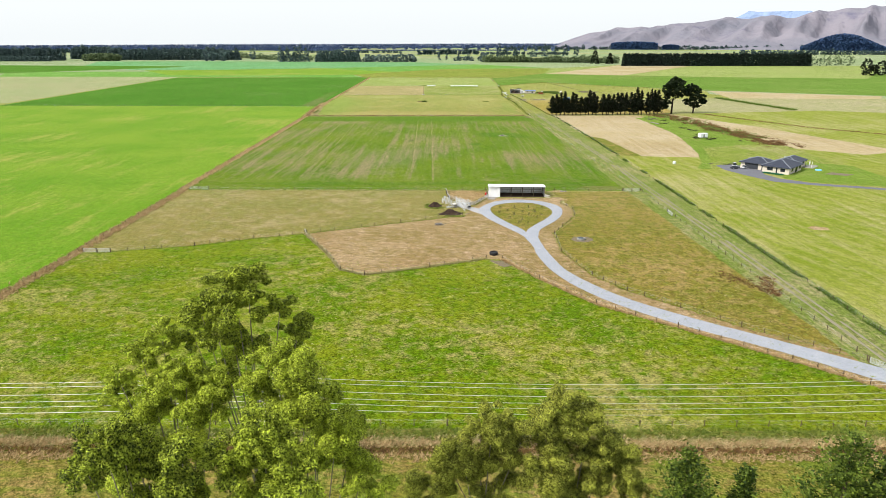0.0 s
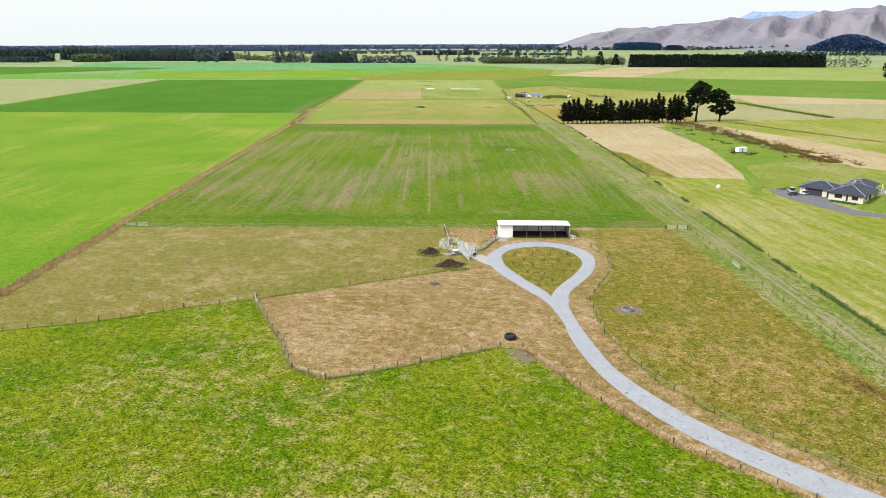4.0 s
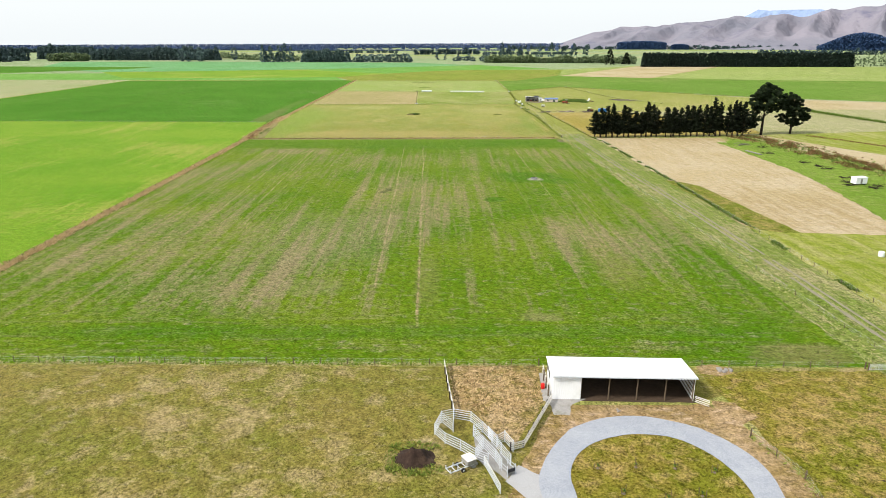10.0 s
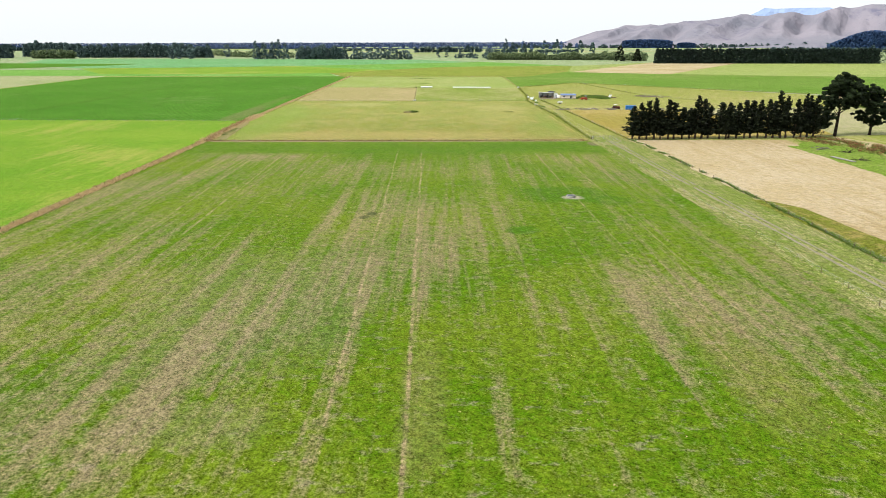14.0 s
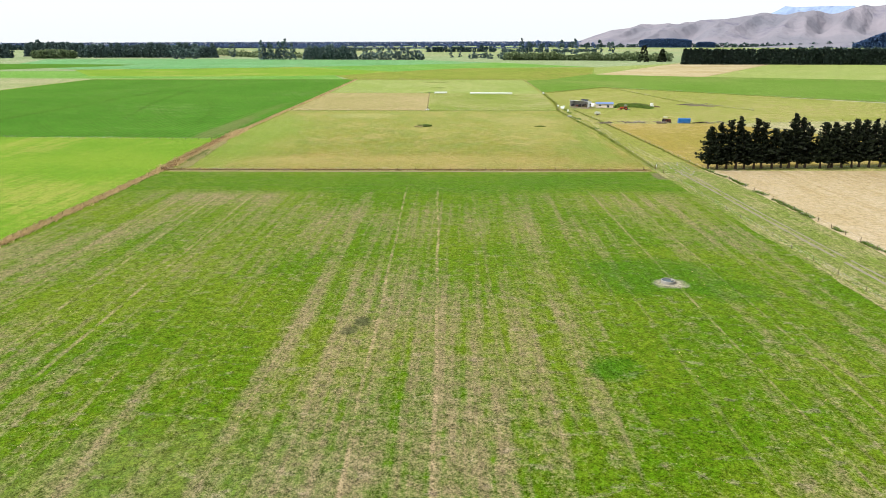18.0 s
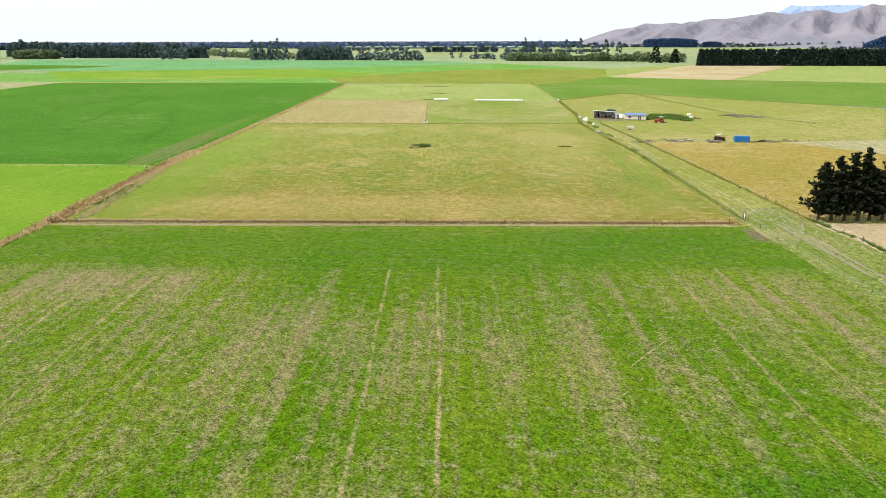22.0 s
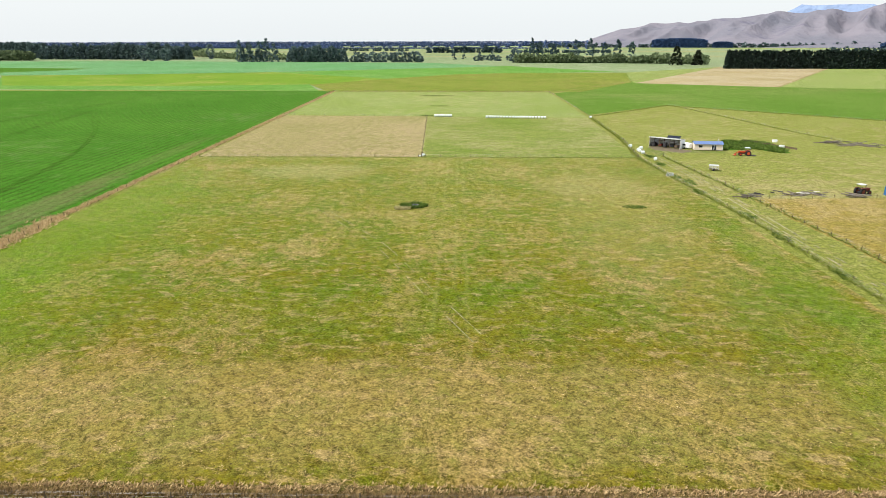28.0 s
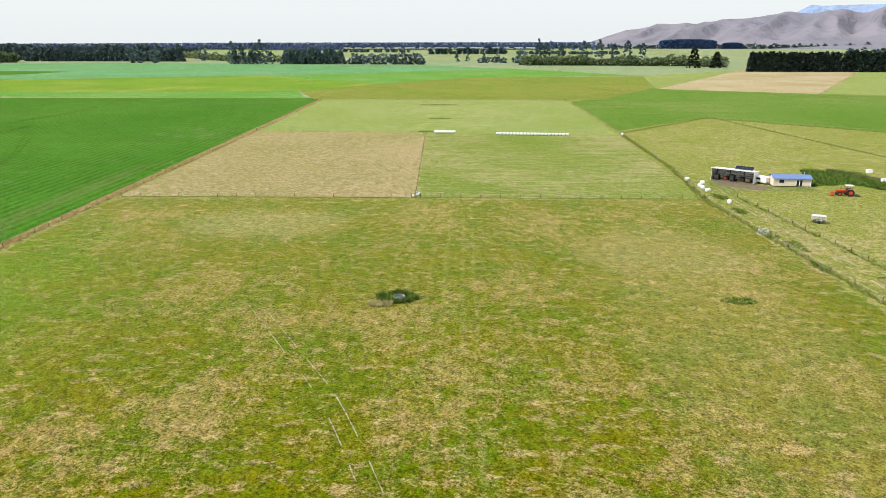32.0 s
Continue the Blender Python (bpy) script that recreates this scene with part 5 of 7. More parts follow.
def fence(line, gap, label, mat=None, r=0.075, h=1.15, wires=(0.35, 0.65, 0.95, 1.1), group="farm fences", wire_r=0.004):
    mat = mat or M_TIMBER
    line = [(x, y + further(x, y)) for x, y in line]
    ob = holder("wire_fence", pose(line[0][0], line[0][1], 0), label, "fence", group)
    ox, oy = line[0]
    me = post_mesh(r, h, mat)
    thick = post_mesh(r * 1.5, h * 1.08, mat)
    tops = []
    for a, b in zip(line, line[1:]):
        d = math.hypot(b[0] - a[0], b[1] - a[1])
        k = max(1, round(d / gap))
        for i in range(k + (1 if b is line[-1] else 0)):
            t = i / k
            p = new("post", thick if i == 0 or i == k else me)
            p.parent = ob
            x, y = a[0] + (b[0] - a[0]) * t - ox, a[1] + (b[1] - a[1]) * t - oy
            p.matrix_basis = pose(x, y, 0, rng.normal(0, 1.6), rng.normal(0, 1.6), rng.uniform(0, 360))
            tops.append((x, y))
    for z in wires:
        v, f = [], []
        for x, y in tops:
            v += [(x, y - wire_r, z), (x, y + wire_r, z), (x - wire_r, y, z - wire_r), (x + wire_r, y, z + wire_r)]
        for i in range(len(tops) - 1):
            q, w = 4 * i, 4 * i + 4
            f += [(q, q + 3, w + 3, w), (q + 3, q + 1, w + 1, w + 3), (q + 1, q + 2, w + 2, w + 1), (q + 2, q, w, w + 2)]
        raw("wire", v, f, M_WIRE, ob)
    return ob


fence([(-102, 88), (-102, 172), (-103.5, 250)], 5, "old wire fence in rank brown grass")
fence([(-103.5, 250), (-106.5, 494)], 5, "old wire fence in rank brown grass")
fence([(-106.5, 494), (-110, 600), (-112, 827)], 5.5, "old wire fence in rank brown grass")
fence([(-112, 827), (-116, 1003)], 6, "old wire fence in rank brown grass")
fence([(-93, 250.4), (-30, 249.6), (14.8, 249)], 4.3, "post and wire fence along the green paddock")
fence([(37, 248.9), (67.4, 248)], 4.3, "post and wire fence along the green paddock")
fence([(-106, 494.6), (-20, 495), (57, 495.8)], 6, "post and wire fence in rank grass")
fence([(73.9, 247.4), (69, 330), (65.5, 410), (62.6, 492)], 8, "post and wire fence beside the farm track", r=0.055)
fence([(62, 500), (61.5, 590), (57.6, 650), (56, 687)], 8, "post and wire fence beside the farm track", r=0.055)
fence([(56, 688), (60.6, 730), (63, 820), (62.5, 992)], 6, "post and wire fence")
fence([(-109, 687.6), (-26, 687.8)], 5.5, "post and wire fence between paddocks")
fence([(-23.4, 687.8), (55.5, 687.6)], 5.5, "post and wire fence between paddocks")
fence([(-25, 692), (-29, 819)], 6, "post and wire fence between hay paddocks")
fence([(-112, 826.6), (-30, 820.6)], 6, "post and wire fence between paddocks")
fence([(-115.6, 1002), (62.5, 993)], 7, "post and wire fence")
fence([(-114.5, 564), (-240, 571), (-390, 579)], 6, "post and wire fence between crop and pasture")
fence([(-93, 171.8), (-72, 178), (-57, 185), (-43, 190)], 4.2, "post and wire fence round the rough paddock")
fence([(-43, 190), (-33, 171), (-27.2, 157.6), (-20.6, 153.8)], 4, "post and wire fence of the dry paddock")
fence([(-20.6, 153.8), (-4.5, 160), (10.4, 166.3)], 4.6, "post and wire fence of the dry paddock")
fence([(14.6, 165.8), (22.6, 151), (33, 135), (47, 122.8), (63, 108.4), (75, 97)], 4.6, "post and wire fence along the drive")
fence([(-42.6, 190.4), (-15, 202.4), (5, 211.4)], 4.6, "post and wire fence of the dry paddock")
fence([(40.6, 229), (43.2, 220), (42.2, 211), (36, 198), (32.3, 190), (31.6, 173), (36, 153.6), (42, 143.2), (60, 123.2), (76.6, 108.4)], 4.6, "post and wire fence along the drive")
fence([(76.8, 112), (75.6, 170), (74.8, 209)], 5, "post and wire fence of the sheep paddock")
fence([(74.5, 216), (74.4, 246)], 5, "post and wire fence of the sheep paddock")
fence([(87, 88), (86.2, 254), (84.4, 370)], 5.5, "post and wire fence in a low hedge")
fence([(84.4, 370), (80.4, 482), (78, 500), (75, 560), (70, 640), (66, 690)], 5.5, "post and wire fence in a low hedge")
fence([(69.5, 622.5), (130, 625), (200, 636)], 6, "post and wire fence")
fence([(-101, 87), (0, 87), (78, 87)], 5, "roadside post and wire fence")
fence([(64.6, 822), (125, 884), (216, 802), (290, 742)], 8, "distant post and wire fence")
fence([(129, 882), (139.6, 811), (147.5, 757), (156, 722), (176, 690)], 8, "distant post and wire fence")


def gate(m, width, label, height=1.15, group="farm gates"):
    ob = holder("farm_gate", m, label, "gate", group)
    part("frame", tubes(((0, 0, 0.15), (width, 0, 0.15), 0.03), ((0, 0, height), (width, 0, height), 0.03), ((0, 0, 0.15), (0, 0, height), 0.03), ((width, 0, 0.15), (width, 0, height), 0.03), ((width / 2, 0, 0.15), (width / 2, 0, height), 0.022)), M_STEEL, ob)
    for i in range(5):
        z = 0.3 + 0.15 * i
        part("rail", tubes(((0, 0, z), (width, 0, z), 0.018)), M_STEEL, ob)
    for x in (-0.18, width + 0.18):
        part("gatepost", tubes(((x, 0, -0.2), (x, 0, 1.4), 0.1)), M_TIMBER, ob)
    return ob


gate(pose(-100.4, 171.8, 0, 0, 0, 0), 3.6, "galvanised steel farm gate, closed")
gate(pose(-96.7, 171.8, 0, 0, 0, 0), 3.6, "galvanised steel farm gate, closed")
gate(pose(-100.8, 251.4, 0, 0, 0, -3), 3.6, "galvanised steel farm gate, closed")
gate(pose(-97.0, 251.0, 0, 0, 0, -3), 3.6, "galvanised steel farm gate, closed")
gate(pose(67.7, 247.4, 0, 0, 0, 0), 3.0, "galvanised steel farm gate beside the track")
gate(pose(70.9, 247.4, 0, 0, 0, 0), 3.0, "galvanised steel farm gate beside the track")
gate(pose(74.4, 215.7, 0, 0, 0, -90), 5.4, "galvanised steel gate of the sheep paddock")
gate(pose(76.6, 107.6, 0, 0, 0, -60), 3.0, "galvanised steel gate at the drive")
gate(pose(62, 499, 0, 0, 0, 70), 4.2, "galvanised steel gate standing open")
gate(pose(-24.9, 688.4, 0, 0, 0, 85), 3.2, "galvanised steel gate between paddocks")

# pale corner stay of the dry paddock
st = holder("corner_strainer", pose(-43, 190.4, 0), "pale weathered strainer post with a stay", "post")
part("post", tubes(((0, 0, -0.2), (0, 0, 1.5), 0.14)), M_PALEWOOD, st)
part("stay", tubes(((0.1, -0.1, 1.0), (0.9, -1.8, 0.1), 0.07)), M_PALEWOOD, st)

# ---------------------------------------------------------------- open-fronted shed
def corrugated(x0, x1, y0, y1, z0, z1, pitch=0.35, deep=0.035, thick=0.03):
    """A ribbed roof sheet that runs from the front edge (y0, z0) to the back (y1, z1)."""
    xs, k = [], 0
    x = x0
    while x < x1 - 1e-6:
        for dx, up in ((0, 0), (pitch * 0.55, 0), (pitch * 0.65, deep), (pitch * 0.9, deep)):
            if x + dx <= x1:
                xs.append((x + dx, up))
        x += pitch
    xs.append((x1, 0))
    v, f = [], []
    for x, up in xs:
        v += [(x, y0, z0 + up + thick), (x, y1, z1 + up + thick), (x, y0, z0), (x, y1, z1)]
    for i in range(len(xs) - 1):
        a, b = 4 * i, 4 * i + 4
        f += [(a, b, b + 1, a + 1), (a + 2, a + 3, b + 3, b + 2), (a, a + 2, b + 2, b), (a + 1, b + 1, b + 3, a + 3)]
    return v, f


def ribbed_wall(ob, name, p, q, z0, z1p, z1q, mat, label="", thick=0.05, pitch=0.3):
    """An upright ribbed sheet from p to q, its top rising from z1p to z1q."""
    d = Vector((q[0] - p[0], q[1] - p[1], 0))
    n = Vector((-d.y, d.x, 0)).normalized()
    k = max(2, int(d.length / (pitch / 2)))
    v, f = [], []
    for i in range(k + 1):
        t = i / k
        c = Vector((p[0], p[1], 0)) + d * t + n * (0.02 if i % 2 else 0.0)
        top = z1p + (z1q - z1p) * t
        o = c - n * thick
        v += [(c.x, c.y, z0), (c.x, c.y, top), (o.x, o.y, z0), (o.x, o.y, top)]
    for i in range(k):
        a, b = 4 * i, 4 * i + 4
        f += [(a, b, b + 1, a + 1), (a + 2, a + 3, b + 3, b + 2), (a + 1, b + 1, b + 3, a + 3)]
    f += [(0, 1, 3, 2), (4 * k, 4 * k + 2, 4 * k + 3, 4 * k + 1)]
    return raw(name, v, f, mat, ob, label)


def pole_shed(m, wide, deep, front, back, bays, label, closed=1, inside=True):
    """Mono-pitch shed, open to -y, with the first bays closed by a front wall."""
    ob = holder("pole_shed", m, label, "shed")
    v, f = corrugated(-0.25, wide + 0.25, -0.35, deep + 0.15, front + 0.12, back + 0.1)
    raw("roof", v, f, M_WHITE, ob, "white long-run steel roof")
    ribbed_wall(ob, "back_wall", (0, deep), (wide, deep), 0.05, back, back, M_WHITE)
    ribbed_wall(ob, "side_wall", (0, 0), (0, deep), 0.05, front, back, M_WHITE)
    ribbed_wall(ob, "side_wall", (wide, deep), (wide, 0), 0.05, back, front, M_WHITE)
    bay = wide / bays
    if closed:
        ribbed_wall(ob, "front_wall", (bay * closed, 0), (0, 0), 0.05, front, front, M_WHITE)
        ribbed_wall(ob, "partition", (bay * closed, deep), (bay * closed, 0), 0.05, back, front, M_WHITE)
    for i in range(bays + 1):
        x = min(max(i * bay, 0.12), wide - 0.12)
        part("post", tubes(((x, 0.12, -0.2), (x, 0.12, front), 0.11)), M_TIMBER, ob)
        part("post", tubes(((x, deep - 0.2, -0.2), (x, deep - 0.2, back), 0.11)), M_TIMBER, ob)
        part("rafter", tubes(((x, 0.1, front - 0.08), (x, deep - 0.1, back - 0.08), 0.09), sides=6), M_TIMBER, ob)
        if closed < i < bays:
            part("brace", tubes(((x, 0.12, front - 0.9), (x, 0.95, front - 0.25), 0.05), sides=6), M_TIMBER, ob)
    for k in range(5):
        t = (k + 0.5) / 5
        z = front + (back - front) * t
        part("purlin", boxed((0.05, deep * t - 0.04, z - 0.02, wide - 0.05, deep * t + 0.04, z + 0.07)), M_TIMBER, ob)
    for z in (0.6, 1.3, 2.0, 2.6):
        part("girt", boxed((0.1, deep - 0.14, z, wide - 0.1, deep - 0.08, z + 0.12)), M_TIMBER, ob)
        part("girt", boxed((wide - 0.13, 0.2, z, wide - 0.07, deep - 0.2, z + 0.12)), M_TIMBER, ob)
    part("fascia", boxed((-0.2, -0.3, front - 0.1, wide + 0.2, -0.25, front + 0.1)), M_WHITE, ob)
    return ob


shed = pole_shed(pose(15.4, 238.5, 0, 0, 0, -1.8), 20.6, 7.2, 3.9, 3.15, 5, "white steel shed with an open front and dirt floor")
part("window", boxed((-0.08, 5.4, 1.6, -0.03, 6.6, 2.5)), M_GLASS, shed, "dark window")
part("window", boxed((-0.08, 3.4, 1.6, -0.03, 4.4, 2.5)), M_GLASS, shed, "dark window")
part("sliding_door", boxed((2.9, -0.1, 0.1, 4.05, -0.045, 3.3)), M_WHITE, shed)
part("gutter", boxed((-0.25, -0.46, 3.86, 20.85, -0.36, 3.98)), M_STEEL, shed)
dr = holder("plastic_drum", pose(14.4, 241.6, 0), "red plastic drum standing by the shed", "drum")
part("body", lathe([(0, 0.0), (0.28, 0.02), (0.3, 0.1), (0.3, 0.42), (0.31, 0.45), (0.3, 0.5), (0.29, 0.82), (0.26, 0.88), (0, 0.88)], 16), M_RED, dr, smooth=True)
part("cap", lathe([(0, 0.93), (0.05, 0.93), (0.05, 0.87), (0, 0.87)], 10, (0.14, 0)), M_DARK_METAL, dr)


def rail_fence(line, label, gap=2.4, h=1.25, rails=(0.3, 0.6, 0.9, 1.18), post=None, pitch=0.11):
    ob = holder("rail_fence", pose(line[0][0], line[0][1], 0), label, "fence")
    ox, oy = line[0]
    for a, b in zip(line, line[1:]):
        d = math.hypot(b[0] - a[0], b[1] - a[1])
        k = max(1, round(d / gap))
        turn = math.degrees(math.atan2(b[1] - a[1], b[0] - a[0]))
        for i in range(k):
            t = i / k
            x, y = a[0] + (b[0] - a[0]) * t - ox, a[1] + (b[1] - a[1]) * t - oy
            p = new("post", post_mesh(0.09, h, post or M_DARKWOOD, True))
            p.parent = ob
            p.matrix_basis = pose(x, y, 0, 0, 0, turn)
            for z in rails:
                q = part("rail", boxed((0, -0.13, z - pitch / 2, d / k, -0.095, z + pitch / 2)), M_PALEWOOD, ob)
                q.matrix_basis = pose(x, y, rng.normal(0, 0.012), 0, 0, turn)
    return ob


rail_fence([(8.0, 225.6), (9.7, 226.3), (15.2, 238.3)], "pale timber rail fence from the yards to the shed", 2.2, 1.3, (0.28, 0.58, 0.88, 1.18), pitch=0.16)
rail_fence([(0.75, 233.3), (-0.1, 241), (-0.75, 248.6)], "pale timber rail fence behind the yards", 2.6, 1.3, (0.3, 0.65, 1.0, 1.25), pitch=0.17)
rail_fence([(14.9, 239.4), (14.9, 246.4)], "pale timber rails along the shed's side", 2.6, 1.9, (0.5, 0.9, 1.3, 1.7), M_TIMBER)
rail_fence([(36.2, 237.6), (37.8, 236.2)], "short timber rails at the shed's corner", 1.9, 1.2, (0.25, 0.55, 0.85, 1.1), M_DARKWOOD)

# ---------------------------------------------------------------- cattle yards
def yard_panel(parent, a, b, h=1.7, rails=5, name="panel"):
    d = math.hypot(b[0] - a[0], b[1] - a[1])
    p = part(name, tubes(((0, 0, -0.1), (0, 0, h + 0.08), 0.07), sides=8), M_STEEL, parent)
    p.matrix_basis = pose(a[0], a[1], 0, 0, 0, math.degrees(math.atan2(b[1] - a[1], b[0] - a[0])))
    part("upright", tubes(((d, 0, -0.1), (d, 0, h + 0.08), 0.07), sides=8), M_STEEL, p)
    for i in range(rails):
        z = 0.25 + (h - 0.3) * i / (rails - 1)
        part("rail", tubes(((0.04, 0, z), (d - 0.04, 0, z), 0.044), sides=6), M_STEEL, p)
    return p


yards = holder("cattle_yard", pose(0, 0, 0), "galvanised steel cattle yards with a loading race", "cattle yard")
pen = [(-1.9, 229.3), (-1.0, 232.4), (0.7, 233.1), (3.1, 232.3), (4.6, 229.8), (5.7, 227.4), (6.7, 224.9), (7.7, 222.5)]
for a, b in zip(pen, pen[1:]):
    yard_panel(yards, a, b)
for a, b in (((-1.9, 229.3), (-0.5, 227.2)), ((-0.5, 227.2), (1.5, 225.6)), ((1.5, 225.6), (3.35, 223.7)), ((3.35, 223.7), (4.9, 222.6)), ((0.6, 229.9), (0.7, 233.1)), ((-1.0, 232.2), (0.6, 229.9)), ((3.3, 228.9), (4.5, 226.1)), ((4.5, 226.1), (5.9, 223.4)), ((5.9, 223.4), (6.5, 221.6)), ((3.35, 223.7), (4.5, 226.1)), ((4.6, 229.8), (3.3, 228.9)), ((6.3, 226.6), (7.4, 227.6)), ((7.4, 227.6), (8.3, 225.4)), ((5.3, 228.6), (6.3, 226.6))):
    yard_panel(yards, a, b)
gp = yard_panel(yards, (4.4, 222.6), (6.0, 217.2), 1.3, 4, "swung_gate")
part("top_bar", tubes(((0, 0, 1.3), (5.6, 0, 1.3), 0.05)), M_PALEWOOD, gp)
ramp = holder("loading_ramp", pose(7.1, 221.6, 0, 0, 0, -62), "steel loading ramp at the yard's mouth", "ramp")
part("deck", boxed((-0.6, -0.55, 0.35, 1.1, 0.55, 0.45)), M_CONCRETE, ramp)
for y in (-0.58, 0.58):
    part("side_rail", tubes(((-0.6, y, 0.6), (1.1, y, 0.75), 0.035), ((-0.6, y, 1.1), (1.1, y, 1.25), 0.035), ((1.1, y, 0), (1.1, y, 1.5), 0.05), ((-0.6, y, 0), (-0.6, y, 1.3), 0.05)), M_STEEL, ramp)
part("gate_head", boxed((1.08, -0.55, 0.5, 1.13, 0.55, 1.0)), M_DARK_METAL, ramp)


def mound(name, x, y, rx, ry, h, mat, label, seed, category="soil heap", peak=1.0):
    ob = holder(name, pose(x, y, 0), label, category)
    n, m = 40, 14
    v = [(0, 0, h * (0.95 + 0.2 * noise.noise((seed, 0, 0))))]
    for j in range(1, m + 1):
        u = j / m
        for i in range(n):
            a = 2 * math.pi * i / n
            k = 1 + 0.22 * noise.noise((math.cos(a) * 1.4 + seed, math.sin(a) * 1.4, 0.3))
            z = h * (math.cos(u * math.pi) * 0.5 + 0.5) ** peak * (1 + 0.4 * noise.noise((math.cos(a) * u * 3, math.sin(a) * u * 3, seed))) + 0.12 * noise.noise((math.cos(a) * u * rx * 2, math.sin(a) * u * ry * 2, seed + 4))
            v.append((rx * k * u * math.cos(a), ry * k * u * math.sin(a), max(z, 0) if u < 1 else -0.05))
    f = [(0, 1 + i, 1 + (i + 1) % n) for i in range(n)]
    f += [(1 + (j - 1) * n + i, 1 + j * n + i, 1 + j * n + (i + 1) % n, 1 + (j - 1) * n + (i + 1) % n) for j in range(1, m) for i in range(n)]
    raw("soil", v, f, mat, ob, smooth=True)
    return ob


mound("soil_heap", -4.4, 223.7, 3.0, 2.3, 1.7, M_SOIL, "dark soil heap on the grass", 1.3)
mound("soil_heap", 1.0, 213.6, 4.4, 2.8, 1.6, M_SOIL, "dark heap of manure and soil", 5.1)


def rocks(name, x, y, n, spread, size, mat, label, category, z=0.0):
    """A loose heap of stones, each stone a mesh."""
    ob = holder(name, pose(x, y, z), label, category)
    for i in range(n):
        bm = bmesh.new()
        bmesh.ops.create_icosphere(bm, subdivisions=1, radius=size * rng.uniform(0.5, 1.2))
        for v in bm.verts:
            v.co *= 1 + rng.uniform(-0.25, 0.2)
            v.co.z *= 0.65
        q = part("stone", bm, mat, ob)
        r = spread * math.sqrt(rng.uniform(0, 1))
        a = rng.uniform(0, 6.3)
        q.matrix_basis = pose(r * math.cos(a), r * math.sin(a) * 0.6, size * 0.25, rng.uniform(-20, 20), rng.uniform(-20, 20), rng.uniform(0, 360))
    return ob


rocks("rock_heap", 44.6, 247.4, 12, 1.3, 0.42, M_ROCK, "heap of pale broken rocks behind the shed", "rocks")
rocks("rock_heap", 6.6, 213.4, 5, 1.0, 0.22, M_ROCK, "a few pale rocks by the fence", "rocks")
rocks("rock_heap", 24.6, 235.2, 3, 0.9, 0.25, M_ROCK, "stones before the shed", "rocks")
rocks("rock_heap", 2.9, 222.6, 6, 0.7, 0.42, M_CONCRETE, "broken concrete beside the yards", "rubble")


def sticks(name, x, y, n, spread, length, mat, label, category, r=0.08, flat=True, turn=None):
    ob = holder(name, pose(x, y, 0), label, category)
    for i in range(n):
        a = rng.uniform(0, 360) if turn is None else turn + rng.normal(0, 14)
        ln = length * rng.uniform(0.5, 1.2)
        bm = tubes(((-ln / 2, 0, 0), (ln / 2, 0, 0), r * rng.uniform(0.6, 1.2)), sides=6)
        q = part("log", bm, mat, ob)
        q.matrix_basis = pose(rng.normal(0, spread), rng.normal(0, spread * 0.5), r + abs(rng.normal(0, r * 2.2)), 0, rng.normal(0, 7 if flat else 22), a)
    return ob


old = holder("old_trailer", pose(1.55, 221.9, 0, 0, 0, 32), "old steel trailer frame with a pale crate by the yards", "trailer")
for y in (-0.55, 0.55):
    part("side_rail", boxed((-2.0, y - 0.05, 0.42, 1.5, y + 0.05, 0.54)), M_STEEL, old)
for x in (-1.95, -1.2, -0.45, 0.3):
    part("cross_bar", boxed((x - 0.04, -0.5, 0.44, x + 0.04, 0.5, 0.52)), M_STEEL, old)
for x in (-1.95, -0.9):
    for y in (-0.55, 0.55):
        part("stanchion", boxed((x - 0.04, y - 0.04, 0.54, x + 0.04, y + 0.04, 0.95)), M_STEEL, old)
for y in (-0.72, 0.72):
    w = part("wheel", tubes(((-0.2, y - 0.09, 0.3), (-0.2, y + 0.09, 0.3), 0.3), sides=14), M_RUBBER, old)
    part("rim", tubes(((-0.2, y - 0.1, 0.3), (-0.2, y + 0.1, 0.3), 0.15), sides=10), M_STEEL, w)
bm = bmesh.new()
box(bm, 0.45, -0.75, 0.55, 1.75, 0.75, 1.25, bevel=0.06)
part("crate", bm, M_CONCRETE, old, "pale weathered crate")
part("crate_lid", boxed((0.4, -0.8, 1.25, 1.8, 0.8, 1.31)), M_PALEWOOD, old)
sticks("branch_heap", -2.5, 199.9, 26, 0.6, 1.7, M_ROCK, "heap of bleached branches in the dry paddock", "branches", 0.1, False)


# ---------------------------------------------------------------- troughs
def ring_trough(x, y, r, h, mat, label, wall=0.14):
    ob = holder("water_trough", pose(x, y, 0), label, "trough")
    part("basin", lathe([(r, 0.0), (r * 1.01, h * 0.9), (r - 0.02, h), (r - wall, h), (r - wall, 0.12), (0, 0.12)], 30), mat, ob, smooth=False)
    part("water", lathe([(0, h * 0.72), (r - wall, h * 0.72)], 30), M_WATER, ob)
    part("float_cover", boxed((r * 0.45, -0.22, h * 0.78, r * 0.9, 0.22, h + 0.08)), mat, ob)
    return ob


